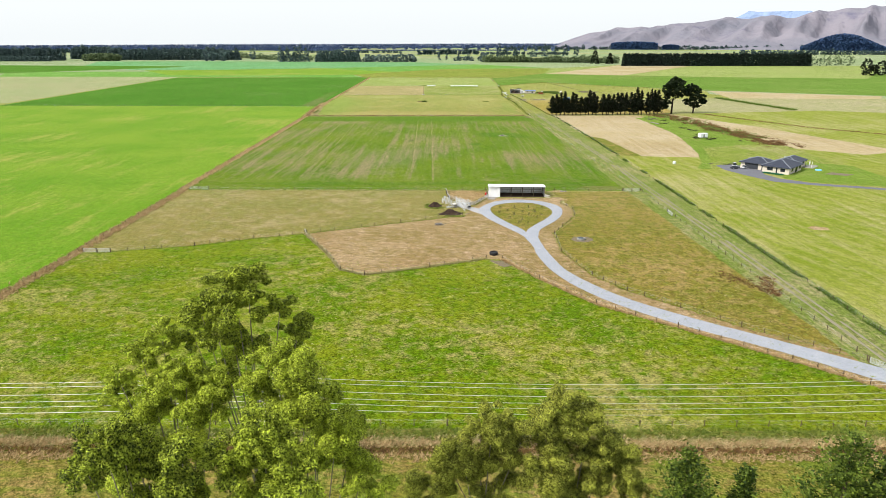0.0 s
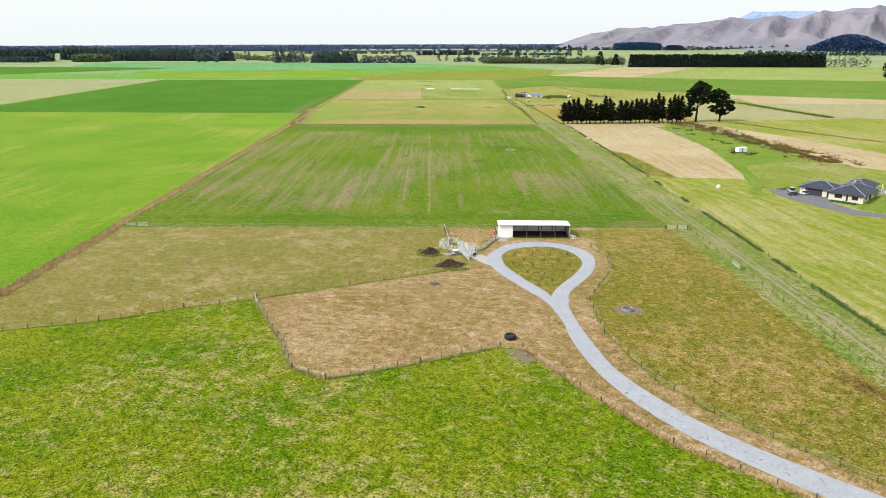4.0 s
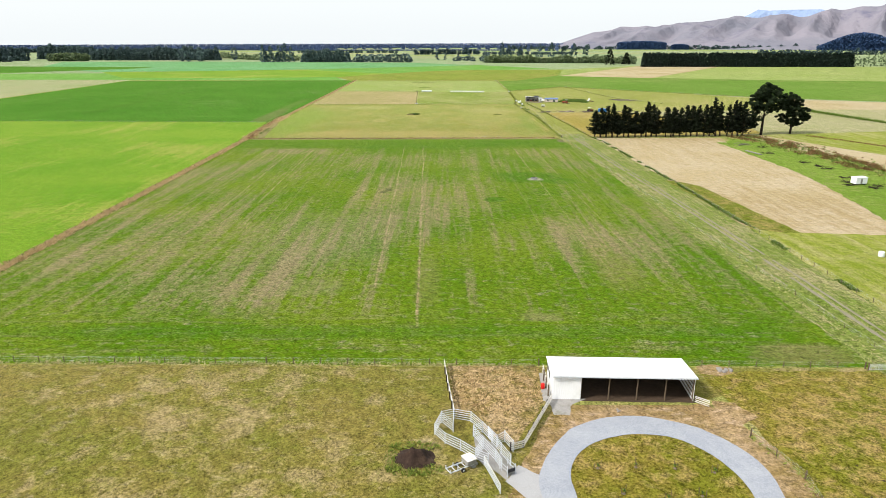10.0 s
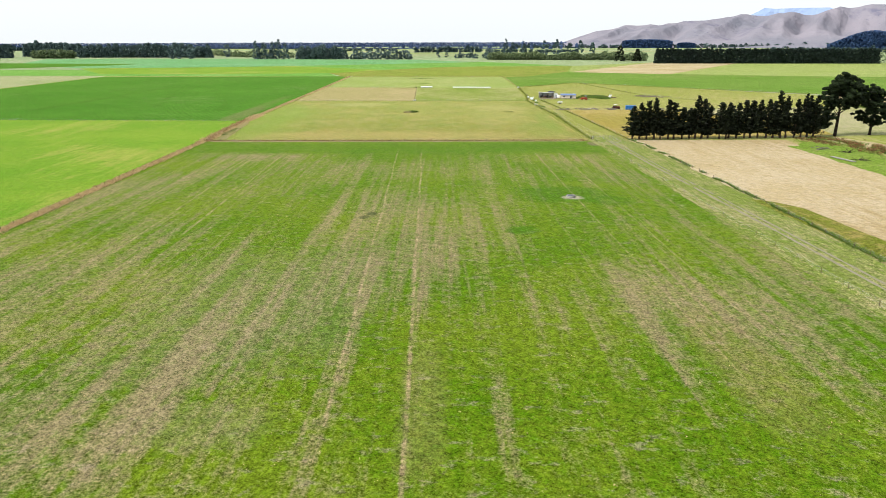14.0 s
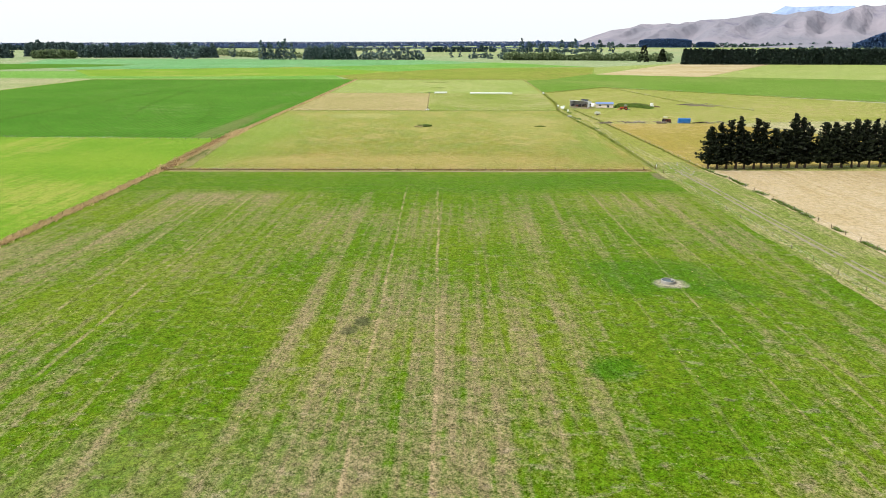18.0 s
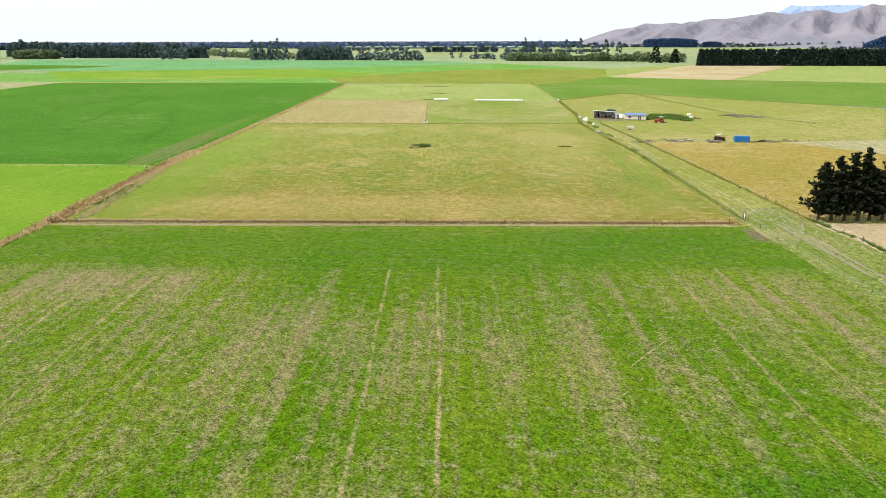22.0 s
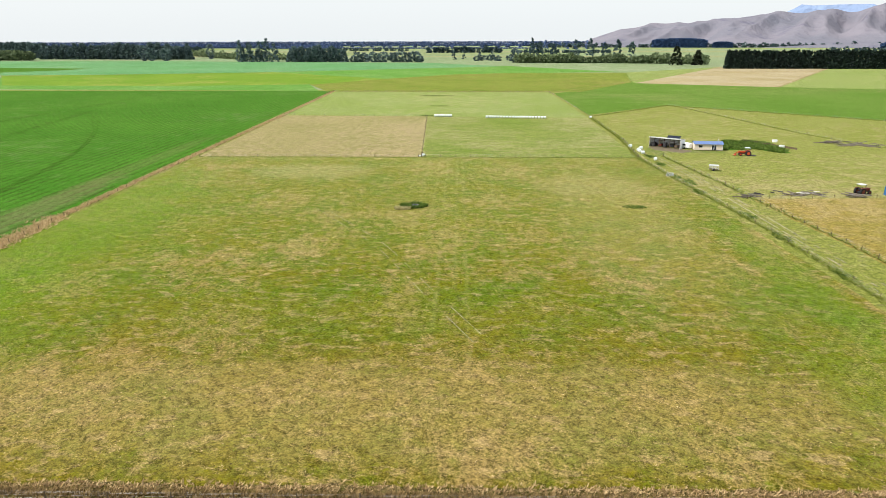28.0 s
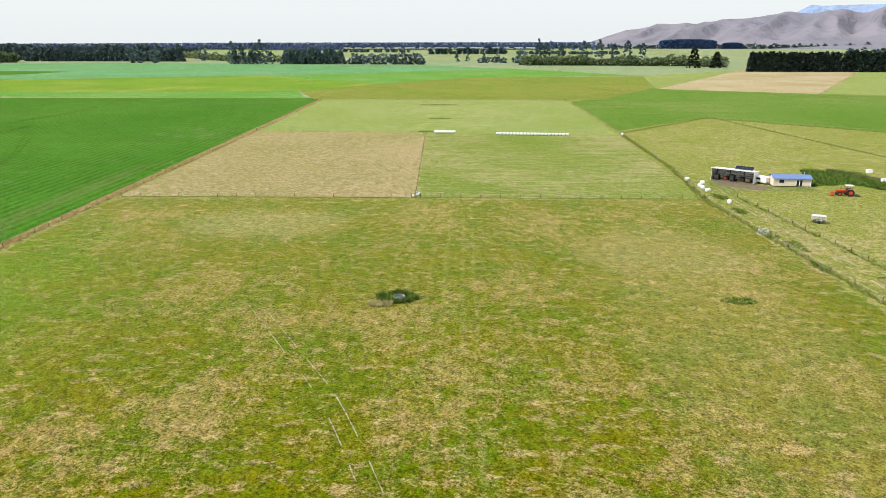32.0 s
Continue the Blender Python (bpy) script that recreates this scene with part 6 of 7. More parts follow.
ring_trough(33.1, 389.1, 1.25, 0.55, M_CONCRETE, "round concrete trough set in bare ground")
ring_trough(39.2, 184.2, 1.25, 0.5, M_CONCRETE, "round concrete trough set in bare ground")
ring_trough(-22.4, 612.2, 1.1, 0.5, M_CONCRETE, "pale concrete trough among weeds")
ty = holder("tyre_trough", pose(12.6, 170.1, 0), "large black tyre used as a trough", "trough")
part("tyre", lathe([(0.62, 0.1), (0.95, 0.0), (1.12, 0.12), (1.16, 0.45), (1.1, 0.78), (0.92, 0.9), (0.68, 0.82), (0.62, 0.6), (0.62, 0.1)], 32), M_RUBBER, ty, smooth=True)
part("water", lathe([(0, 0.5), (0.64, 0.5)], 24), M_WATER, ty)
for x, y, s in ((-24.4, 690.4, 0.45), (-25.6, 689.4, 0.4), (-24.1, 692.6, 0.4)):
    b = holder("feed_tub", pose(x, y, 0), "small pale plastic tub on the grass", "tub", "plastic tubs")
    part("body", lathe([(0, 0.02), (s * 0.8, 0.02), (s, s * 1.3), (s * 0.93, s * 1.3), (s * 0.74, 0.08), (0, 0.08)], 16), M_WRAP, b, smooth=True)

# young trees with stakes on the island in the loop
spots = [(18.5, 222.0), (23.3, 222.2), (28.1, 222.0), (32.7, 221.2), (20.5, 217.2), (25.4, 216.2), (29.6, 216.8), (17.5, 214.5), (22.3, 212.4), (27.1, 211.7), (31.5, 212.6), (20.5, 208.1), (24.3, 206.2), (29.0, 207.8), (23.1, 202.3), (25.7, 201.8)]
sap = holder("tree_seedling", pose(spots[0][0], spots[0][1], 0), "staked seedling tree with a mulch mat", "sapling", "seedlings in the loop")
part("mulch", lathe([(0, 0.12), (0.16, 0.11), (0.24, 0.02)], 12), M_MUD, sap)
for x, y in ((-0.4, 0), (0.4, 0.1)):
    part("stake", tubes(((x, y, 0), (x, y, 1.1), 0.035), sides=6), M_TIMBER, sap)
part("stem", tubes(((0, 0, 0), (0.05, 0, 0.8), 0.025), sides=6), M_BARK, sap)
pts, d = clump_points((0.05, 0, 0.55), 0.2, 26)
v, f = cards(pts, 0.2, d)
quick("leaves", v, f, M_SCRUB, sap)
for x, y in spots[1:]:
    copy_thing(sap, pose(x, y, 0, 0, 0, rng.uniform(0, 360)))


# ---------------------------------------------------------------- power line
def power_pole(x, y, label):
    ob = holder("power_pole", pose(x, y, 0), label, "power pole", "power poles")
    part("pole", tubes(((0, 0, -0.3), (0, 0, 14.2), 0.17), sides=10), M_PALEWOOD, ob)
    for z, half in ((13.5, 3.6), (11.8, 3.6)):
        part("crossarm", boxed((-0.08, -half, z - 0.07, 0.08, half, z + 0.07)), M_TIMBER, ob)
        part("brace", tubes(((0, -1.2, z - 0.05), (0, 0, z - 0.9), 0.03), ((0, 1.2, z - 0.05), (0, 0, z - 0.9), 0.03), sides=6), M_STEEL, ob)
    for z, ys in ((13.5, (1.6, 0.5, -1.5)), (11.8, (-0.3, -1.6, -3.0))):
        for yy in ys:
            part("insulator", lathe([(0, z + 0.07), (0.05, z + 0.08), (0.08, z + 0.16), (0.05, z + 0.2), (0.07, z + 0.26), (0, z + 0.3)], 10, (0, yy)), M_CONCRETE, ob)
    return ob


poles = [-108, -24, 66, 150]
for px in poles:
    power_pole(px, 75.6, "timber power pole with two crossarms")
for z, yy in ((13.8, 1.6), (13.8, 0.5), (13.8, -1.5), (12.1, -0.3), (12.1, -1.6), (12.1, -3.0)):
    bm = bmesh.new()
    for a, b in zip(poles, poles[1:]):
        prev = None
        for i in range(25):
            t = i / 24
            p = (a + (b - a) * t, 75.6 + yy, z - 1.15 * 4 * t * (1 - t))
            if prev:
                tube(bm, prev, p, 0.02, sides=5)
            prev = p
    tagged(part("power_cable", bm, M_CABLE), "pale aluminium power cable strung between poles", "cable", "power cables")

# ---------------------------------------------------------------- house beside its gravel yard
def slab(ob, name, corners, h0, h1, mat, label=""):
    """An upright prism over a plan outline."""
    n = len(corners)
    v = [(x, y, h0) for x, y in corners] + [(x, y, h1) for x, y in corners]
    f = [tuple(range(n))[::-1], tuple(range(n, 2 * n))] + [(i, (i + 1) % n, n + (i + 1) % n, n + i) for i in range(n)]
    return raw(name, v, f, mat, ob, label)


def hip_roof(ob, u0, u1, w0, w1, eave, rise, over=0.6):
    u0, u1, w0, w1 = u0 - over, u1 + over, w0 - over, w1 + over
    if u1 - u0 >= w1 - w0:
        k = (w1 - w0) / 2
        a, b = (u0 + k, (w0 + w1) / 2), (u1 - k, (w0 + w1) / 2)
        f = [(0, 1, 5, 4), (1, 2, 5), (2, 3, 4, 5), (3, 0, 4)]
    else:
        k = (u1 - u0) / 2
        a, b = ((u0 + u1) / 2, w0 + k), ((u0 + u1) / 2, w1 - k)
        f = [(1, 2, 5, 4), (0, 1, 4), (3, 0, 4, 5), (2, 3, 5)]
    v = [(u0, w0, eave), (u1, w0, eave), (u1, w1, eave), (u0, w1, eave), (*a, eave + rise), (*b, eave + rise)]
    v += [(x, y, eave - 0.2) for x, y, z in v[:4]]
    f += [(0, 6, 7, 1), (1, 7, 8, 2), (2, 8, 9, 3), (3, 9, 6, 0), (9, 8, 7, 6)]
    roof = raw("roof", v, f, M_ROOFTILE, ob, "charcoal hip roof")
    bm = bmesh.new()
    for i, j in ((0, 4), (3, 4 if u1 - u0 >= w1 - w0 else 5), (1, 5 if u1 - u0 >= w1 - w0 else 4), (2, 5), (4, 5)):
        tube(bm, Vector(v[i]) + Vector((0, 0, 0.04)), Vector(v[j]) + Vector((0, 0, 0.04)), 0.13, sides=6)
    part("ridge_cap", bm, M_RIDGE, roof)
    return roof


house = holder("house", pose(146.5, 279.2, 0, 0, 0, 45.4) @ Matrix.Diagonal((1.2, 1.2, 1.15, 1)), "single-storey cream house with a charcoal hip roof", "house")
slab(house, "wall", [(0, 0), (13, 0), (13, 9.2), (0, 9.2)], 0, 2.5, M_CREAM)
slab(house, "wall", [(13.003, 1.8), (23, 1.8), (23, 8.6), (13.003, 8.6)], 0, 2.5, M_CREAM)
slab(house, "wall", [(2.2, 9.203), (10.5, 9.203), (10.5, 18), (2.2, 18)], 0, 2.5, M_CREAM)
hip_roof(house, 0, 13, 0, 9.2, 2.5, 2.3)
hip_roof(house, 12, 23, 1.8, 8.6, 2.503, 1.8)
hip_roof(house, 2.2, 10.5, 8.0, 18, 2.506, 1.8)
for x0, y0, x1, y1, z0, z1, nm in ((-0.06, 1.4, 0.0, 3.0, 0.9, 2.1, "window"), (-0.06, 5.6, 0.0, 7.6, 0.9, 2.1, "window"), (-0.06, 4.0, 0.0, 4.5, 0.2, 2.1, "window"), (2.4, -0.06, 4.2, 0.0, 0.9, 2.1, "window"), (6.5, -0.06, 8.7, 0.0, 0.2, 2.1, "window"), (10.4, -0.06, 12.2, 0.0, 0.9, 2.1, "window"),
                                   (15, 1.74, 18, 1.8, 0.2, 2.1, "window"), (19.4, 1.74, 21.4, 1.8, 0.9, 2.1, "window"), (2.14, 11.6, 2.2, 16.4, 0.1, 2.2, "garage_door"), (2.14, 9.5, 2.2, 10.3, 0.1, 2.1, "door")):
    w = part(nm, boxed((x0, y0, z0, x1, y1, z1)), M_GLASS if nm == "window" else M_CARDARK, house, "dark glass" if nm == "window" else "")
    fx0, fy0, fx1, fy1 = x0 - 0.03, y0 - 0.03, x1 + 0.003, y1 + 0.03
    part("frame", boxed((x0 - 0.02, y0 - 0.06, z1, x1 + 0.0, y1 + 0.06, z1 + 0.08)) if x1 - x0 < 0.1 else boxed((x0 - 0.06, y0 - 0.02, z1, x1 + 0.06, y1, z1 + 0.08)), M_WHITE, w)
for x, y in ((21, -1.2), (23.4, 0.4), (23.6, 8)):
    part("verandah_post", tubes(((x, y, 0), (x, y, 2.4), 0.07)), M_WHITE, house)
part("patio", boxed((19, -2.2, 0, 26, 1.7, 0.16)), M_CONCRETE, house, "pale concrete patio")
part("chimney_flue", tubes(((9, 5, 3.6), (9, 5, 5.4), 0.14)), M_STEEL, house)
part("skylight", boxed((5.6, 7.2, 3.55, 6.6, 8.0, 3.75)), M_RIDGE, house)


def car(m, paint, label, tall=1.45, long=4.3):
    ob = holder("parked_car", m, label, "car", "cars by the house")
    bm = bmesh.new()
    box(bm, -long / 2, -0.85, 0.32, long / 2, 0.85, 0.86, bevel=0.12)
    part("body", bm, paint, ob)
    bm = bmesh.new()
    vs = box(bm, -long * 0.33, -0.76, 0.84, long * 0.22, 0.76, tall)
    for v in vs:
        if v.co.z > 1.0:
            v.co.x = v.co.x * 0.78 - 0.1
            v.co.y *= 0.84
    part("cabin", bm, M_GLASS, ob, "dark glazed cabin")
    part("car_roof", boxed((-long * 0.27, -0.62, tall, long * 0.12, 0.62, tall + 0.05), bevel=0.02), paint, ob)
    for x in (-long * 0.31, long * 0.31):
        for y in (-0.8, 0.8):
            w = part("wheel", tubes(((x, y - 0.1, 0.32), (x, y + 0.1, 0.32), 0.32), sides=16), M_RUBBER, ob)
            part("rim", tubes(((x, y - 0.112, 0.32), (x, y + 0.112, 0.32), 0.19), sides=12), M_STEEL, w)
    for y in (-0.6, 0.6):
        part("headlight", boxed((long / 2 - 0.06, y - 0.18, 0.6, long / 2 + 0.01, y + 0.18, 0.74)), M_WRAP, ob)
    return ob


car(pose(134.6, 294.6, 0, 0, 0, 30), M_CARSILVER, "silver hatchback parked by the garage")
car(pose(129.4, 293.4, 0, 0, 0, 10), M_CARDARK, "low dark car on the gravel", 1.3, 4.0)
car(pose(131.2, 298.6, 0, 0, 0, 75), M_CARSILVER, "pale van beside the gravel yard", 1.9, 4.4)
mound("gravel_heap", 126.2, 300.4, 2.2, 1.4, 0.6, M_ASPHALT, "small grey gravel heap", 8.8, "gravel heap")
sticks("timber_pile", 129.5, 303.4, 9, 1.6, 2.6, M_DARK_METAL, "dark scrap and timber by the yard", "scrap", 0.1)
sticks("timber_pile", 124.8, 305.6, 7, 1.6, 2.4, M_LOG, "grey timber offcuts by the yard", "scrap", 0.09)
net = holder("garden_netting", pose(140.4, 281.6, 0, 0, 0, -42), "green netting round garden beds", "netting")
for i in range(5):
    bm = bmesh.new()
    box(bm, i * 1.7 - 3.6, -0.9, 0, i * 1.7 - 2.2, 0.7, 0.55, bevel=0.1)
    part("net_cover", bm, M_NETGREEN, net)
pool = holder("paddling_pool", pose(164.6, 289.2, 0), "pale blue paddling pool on the lawn", "pool")
part("rim", lathe([(1.3, 0), (1.45, 0.2), (1.35, 0.4), (1.2, 0.35), (1.2, 0.05), (0, 0.05)], 24), M_POOL, pool, smooth=True)
swing = holder("swing_frame", pose(165, 299, 0, 0, 0, 20), "pale timber swing frame", "swing")
for x in (-1.2, 1.2):
    part("leg", tubes(((x, -0.7, 0), (x, 0, 2.1), 0.05), ((x, 0.7, 0), (x, 0, 2.1), 0.05)), M_PALEWOOD, swing)
part("beam", tubes(((-1.2, 0, 2.1), (1.2, 0, 2.1), 0.05)), M_PALEWOOD, swing)


def wrapped_bale(m, label, group, r=0.65, w=1.2, stand=False):
    ob = holder("wrapped_bale", m, label, "hay bale", group)
    bm = lathe([(0, 0), (r * 0.86, 0.0), (r * 0.97, 0.05), (r, 0.14), (r * 1.015, w * 0.5), (r, w - 0.14), (r * 0.97, w - 0.05), (r * 0.86, w), (0, w)], 18)
    if not stand:
        bmesh.ops.transform(bm, matrix=Matrix.Translation((-w / 2, 0, r)) @ Matrix.Rotation(radians(90), 4, "Y"), verts=bm.verts)
    part("wrap", bm, M_WRAP, ob, smooth=True)
    part("film_tail", boxed((-0.3, -r - 0.015, r * 0.5, 0.25, -r + 0.03, r * 0.75)), M_WRAP, ob)
    return ob


wb = wrapped_bale(pose(-24.4, 820.4, 0), "white plastic-wrapped hay bale in a row", "short bale row")
for i in range(1, 8):
    copy_thing(wb, pose(-24.4 + 1.28 * i, 820.4 + rng.uniform(-0.1, 0.1), 0, 0, 0, rng.uniform(-4, 4)))
wb = wrapped_bale(pose(4.6, 815.2, 0), "white plastic-wrapped hay bale in a long row", "long bale row")
for i in range(1, 21):
    copy_thing(wb, pose(4.6 + 1.6 * i, 815.2 - 0.145 * i + rng.uniform(-0.12, 0.12), 0, 0, 0, rng.uniform(-5, 5)))
wrapped_bale(pose(106.1, 305.4, 0), "single white wrapped bale in the mown paddock", "", 0.7, 1.3, True)
for x, y, a in ((59.2, 712.6, 20), (60.2, 703.8, 60), (59.9, 700.4, 90), (60.2, 697.0, 15), (61, 682.8, 70), (62.2, 707.6, 0), (62.4, 814.8, 30)):
    wrapped_bale(pose(x, y, 0, 0, 0, a), "white wrapped bale dumped beside the fence", "bales by the fence", 0.6, 1.15)

hut = holder("white_hut", pose(150, 388.4, 0, 0, 0, 12), "white box trailer hut on the grass", "hut")
bm = bmesh.new()
vs = box(bm, -2.4, -1.3, 0.55, 2.4, 1.3, 2.8, bevel=0.06)
part("body", bm, M_WHITE, hut)
part("hut_roof", boxed((-2.5, -1.4, 2.8, 2.5, 1.4, 2.9)), M_WHITE, hut)
part("door", boxed((-0.5, -1.34, 0.65, 0.3, -1.305, 2.4)), M_CONCRETE, hut)
for x in (-1.5, 1.5):
    for y in (-1.1, 1.1):
        part("wheel", tubes(((x, y - 0.12, 0.36), (x, y + 0.12, 0.36), 0.36), sides=14), M_RUBBER, hut)
for x, y, n, s in ((145.8, 386.4, 12, 1.6), (155.4, 385.5, 12, 2.0), (152, 400, 12, 2.4), (155, 418, 14, 2.6), (167, 376, 10, 2.2)):
    sticks("brush_heap", x, y, n, s * 0.55, 2.6, M_DARKWOOD, "heap of dark brushwood in the grass", "branches", 0.09, False)
tr = holder("irrigation_pipes", pose(143.4, 456.5, 0, 0, 0, 100), "pale pipes stacked on the ground", "pipes")
for i in range(4):
    part("pipe", tubes(((-5.5, i * 0.4, 0.2 + 0.15 * (i % 2)), (5.5, i * 0.4 + 0.15, 0.2 + 0.15 * (i % 2)), 0.16)), M_CONCRETE, tr)

# ---------------------------------------------------------------- sheds by the far yard
s2 = pole_shed(pose(67.2, 714.3, 0, 0, 0, -36), 12.6, 6.0, 4.0, 3.2, 3, "white implement shed with an open front", 0)
for i in range(5):
    q = part("solar_panel", boxed((i * 1.05 + 6.4, 0, 0, i * 1.05 + 7.4, 1.6, 0.06)), M_SOLAR, s2, "dark solar panel")
    q.matrix_basis = pose(0, 2.0, 4.0, 30, 0, 0)
    part("panel_stand", tubes(((i * 1.05 + 6.9, 3.3, 3.55), (i * 1.05 + 6.9, 3.3, 4.75), 0.04), sides=6), M_STEEL, s2)
for i, (x, y, sx, sy, sz) in enumerate(((1.2, 2, 1.6, 2.2, 1.6), (3.8, 3, 1.4, 1.8, 1.2), (6.0, 2.0, 1.2, 2.4, 1.9), (8.4, 3.2, 1.8, 1.6, 1.5), (10.6, 2.2, 1.4, 2.0, 1.3))):
    c = holder("stored_machine", pose(67.2, 714.3, 0, 0, 0, -36) @ pose(x, y, 0), "dark machinery stored inside the shed", "machine", "stored machinery")
    bm = bmesh.new()
    box(bm, -sx / 2, -sy / 2, 0.3, sx / 2, sy / 2, sz, bevel=0.15)
    part("body", bm, (M_DARK_METAL, M_REDOLD, M_DARK_METAL, M_CARDARK, M_TIMBER)[i], c)
    for k in (-1, 1):
        part("wheel", tubes(((k * sx / 2 - 0.1, 0, 0.4), (k * sx / 2 + 0.1, 0, 0.4), 0.4), sides=12), M_RUBBER, c)

van = holder("caravan", pose(80.6, 709.0, 0, 0, 0, -58), "small white caravan between shed and cottage", "caravan")
bm = bmesh.new()
vs = box(bm, -2.2, -1.05, 0.45, 2.2, 1.05, 2.5, bevel=0.3)
part("body", bm, M_WHITE, van)
part("window", boxed((-2.24, -0.6, 1.4, -2.2, 0.6, 2.0)), M_GLASS, van)
part("window", boxed((-1.0, -1.09, 1.4, 0.4, -1.05, 2.0)), M_GLASS, van)
part("tow_bar", tubes(((-2.2, 0, 0.5), (-3.2, 0, 0.45), 0.06)), M_DARK_METAL, van)
for y in (-1.0, 1.0):
    part("wheel", tubes(((0, y - 0.1, 0.35), (0, y + 0.1, 0.35), 0.35), sides=14), M_RUBBER, van)

cot = holder("cottage", pose(82.4, 704.6, 0, 0, 0, -6), "peach weatherboard cottage with a blue-grey iron roof", "cottage")
slab(cot, "wall", [(0, 0), (10.6, 0), (10.6, 4.2), (0, 4.2)], 0.3, 2.6, M_PEACH)
for k in range(9):
    part("weatherboard", boxed((-0.02, -0.03, 0.35 + 0.25 * k, 10.62, 0.0, 0.37 + 0.25 * k)), M_PEACH, cot)
v, f = corrugated(-0.4, 11.0, -0.5, 2.1, 2.6, 3.5, 0.3, 0.03)
raw("roof", v, f, M_BLUEROOF, cot, "blue-grey iron roof")
v, f = corrugated(-0.4, 11.0, 4.7, 2.1, 2.6, 3.5, 0.3, 0.03)
raw("roof", v, [q[::-1] for q in f], M_BLUEROOF, cot, "blue-grey iron roof")
for x in (0.001, 10.599):
    raw("gable", [(x, 0, 2.6), (x, 4.2, 2.6), (x, 2.1, 3.45)], [(0, 1, 2)], M_PEACH, cot)
for x0, x1, z0 in ((1.6, 3.0, 1.3), (6.6, 7.3, 0.4), (7.5, 8.2, 0.4)):
    w = part("window", boxed((x0, -0.07, z0, x1, -0.035, 2.2)), M_GLASS, cot)
    part("frame", boxed((x0 - 0.1, -0.06, z0 - 0.1, x0, -0.03, 2.3), (x1, -0.06, z0 - 0.1, x1 + 0.1, -0.03, 2.3), (x0, -0.06, 2.2, x1, -0.03, 2.3)), M_WHITE, w)
part("corner_board", boxed((10.55, -0.08, 0.3, 10.7, 0.1, 2.6)), M_WHITE, cot)
part("flue", tubes(((9.4, 2.8, 3.0), (9.4, 2.8, 4.2), 0.1)), M_STEEL, cot)
for x in (0.3, 5, 10.2):
    part("pile", boxed((x - 0.1, 0.1, 0, x + 0.1, 0.3, 0.3), (x - 0.1, 3.9, 0, x + 0.1, 4.1, 0.3)), M_TIMBER, cot)


def tractor(m, paint, label, cab=True, loader=True, k=1.0):
    ob = holder("tractor", m, label, "tractor")
    bm = bmesh.new()
    box(bm, 0.1, -0.38, 0.75, 2.0, 0.38, 1.45, bevel=0.08)
    part("bonnet", bm, paint, ob)
    part("chassis", boxed((-1.2, -0.3, 0.55, 2.0, 0.3, 0.78)), M_DARK_METAL, ob)
    for x, r, w, yy in ((-0.7, 0.8, 0.22, 0.75), (1.5, 0.48, 0.15, 0.65)):
        for s in (-1, 1):
            t = part("wheel", tubes(((x, s * yy - w, r), (x, s * yy + w, r), r), sides=20), M_RUBBER, ob)
            part("rim", tubes(((x, s * yy - w - 0.01, r), (x, s * yy + w + 0.01, r), r * 0.55), sides=14), paint, t)
    for s in (-1, 1):
        part("mudguard", boxed((-1.4, s * 0.75 - 0.2, 1.55, 0.0, s * 0.75 + 0.2, 1.63)), paint, ob)
    part("seat", boxed((-0.9, -0.25, 1.1, -0.5, 0.25, 1.2), (-0.98, -0.25, 1.2, -0.88, 0.25, 1.6)), M_DARK_METAL, ob)
    part("steering_wheel", tubes(((-0.1, 0, 1.45), (-0.18, 0, 1.6), 0.2), sides=12), M_DARK_METAL, ob)
    part("exhaust", tubes(((1.2, 0.2, 1.4), (1.2, 0.2, 2.2), 0.05)), M_DARK_METAL, ob)
    if cab:
        for x in (-1.1, 0.1):
            for y in (-0.6, 0.6):
                part("cab_post", tubes(((x, y, 1.2), (x, y, 2.35), 0.04), sides=6), M_DARK_METAL, ob)
        part("canopy", boxed((-1.25, -0.75, 2.35, 0.25, 0.75, 2.45), bevel=0.03), M_WRAP, ob, "white canopy")
    if loader:
        for y in (-0.5, 0.5):
            part("loader_arm", tubes(((0.0, y, 1.3), (2.0, y, 1.15), 0.07), ((2.0, y, 1.15), (2.9, y, 0.45), 0.07), sides=6), paint, ob)
        part("bucket", boxed((2.8, -0.8, 0.15, 2.86, 0.8, 0.8), (2.8, -0.8, 0.15, 3.4, 0.8, 0.21)), paint, ob)
    part("rear_blade", boxed((-2.9, -0.8, 0.1, -1.2, 0.8, 0.25)), M_DARK_METAL, ob)
    return ob


tractor(pose(97.6, 693.0, 0, 0, 0, 172) @ Matrix.Scale(1.25, 4), M_ORANGE, "orange tractor with a front loader and white canopy")
tractor(pose(104.2, 628.6, 0, 0, 0, 20) @ Matrix.Scale(1.25, 4), M_REDOLD, "old faded red tractor with a white canopy", True, False)

trl = holder("stock_trailer", pose(75.0, 663.4, 0, 0, 0, -20), "pale caged farm trailer on the pasture", "trailer")
part("deck", boxed((-1.5, -0.9, 0.55, 1.5, 0.9, 0.65)), M_TIMBER, trl)
for z in (0.9, 1.2, 1.5, 1.8):
    part("cage_rail", tubes(((-1.5, -0.9, z), (1.5, -0.9, z), 0.03), ((-1.5, 0.9, z), (1.5, 0.9, z), 0.03), ((-1.5, -0.9, z), (-1.5, 0.9, z), 0.03), ((1.5, -0.9, z), (1.5, 0.9, z), 0.03), sides=6), M_STEEL, trl)
for x in (-1.5, -0.5, 0.5, 1.5):
    for y in (-0.9, 0.9):
        part("cage_post", tubes(((x, y, 0.6), (x, y, 1.85), 0.035), sides=6), M_STEEL, trl)
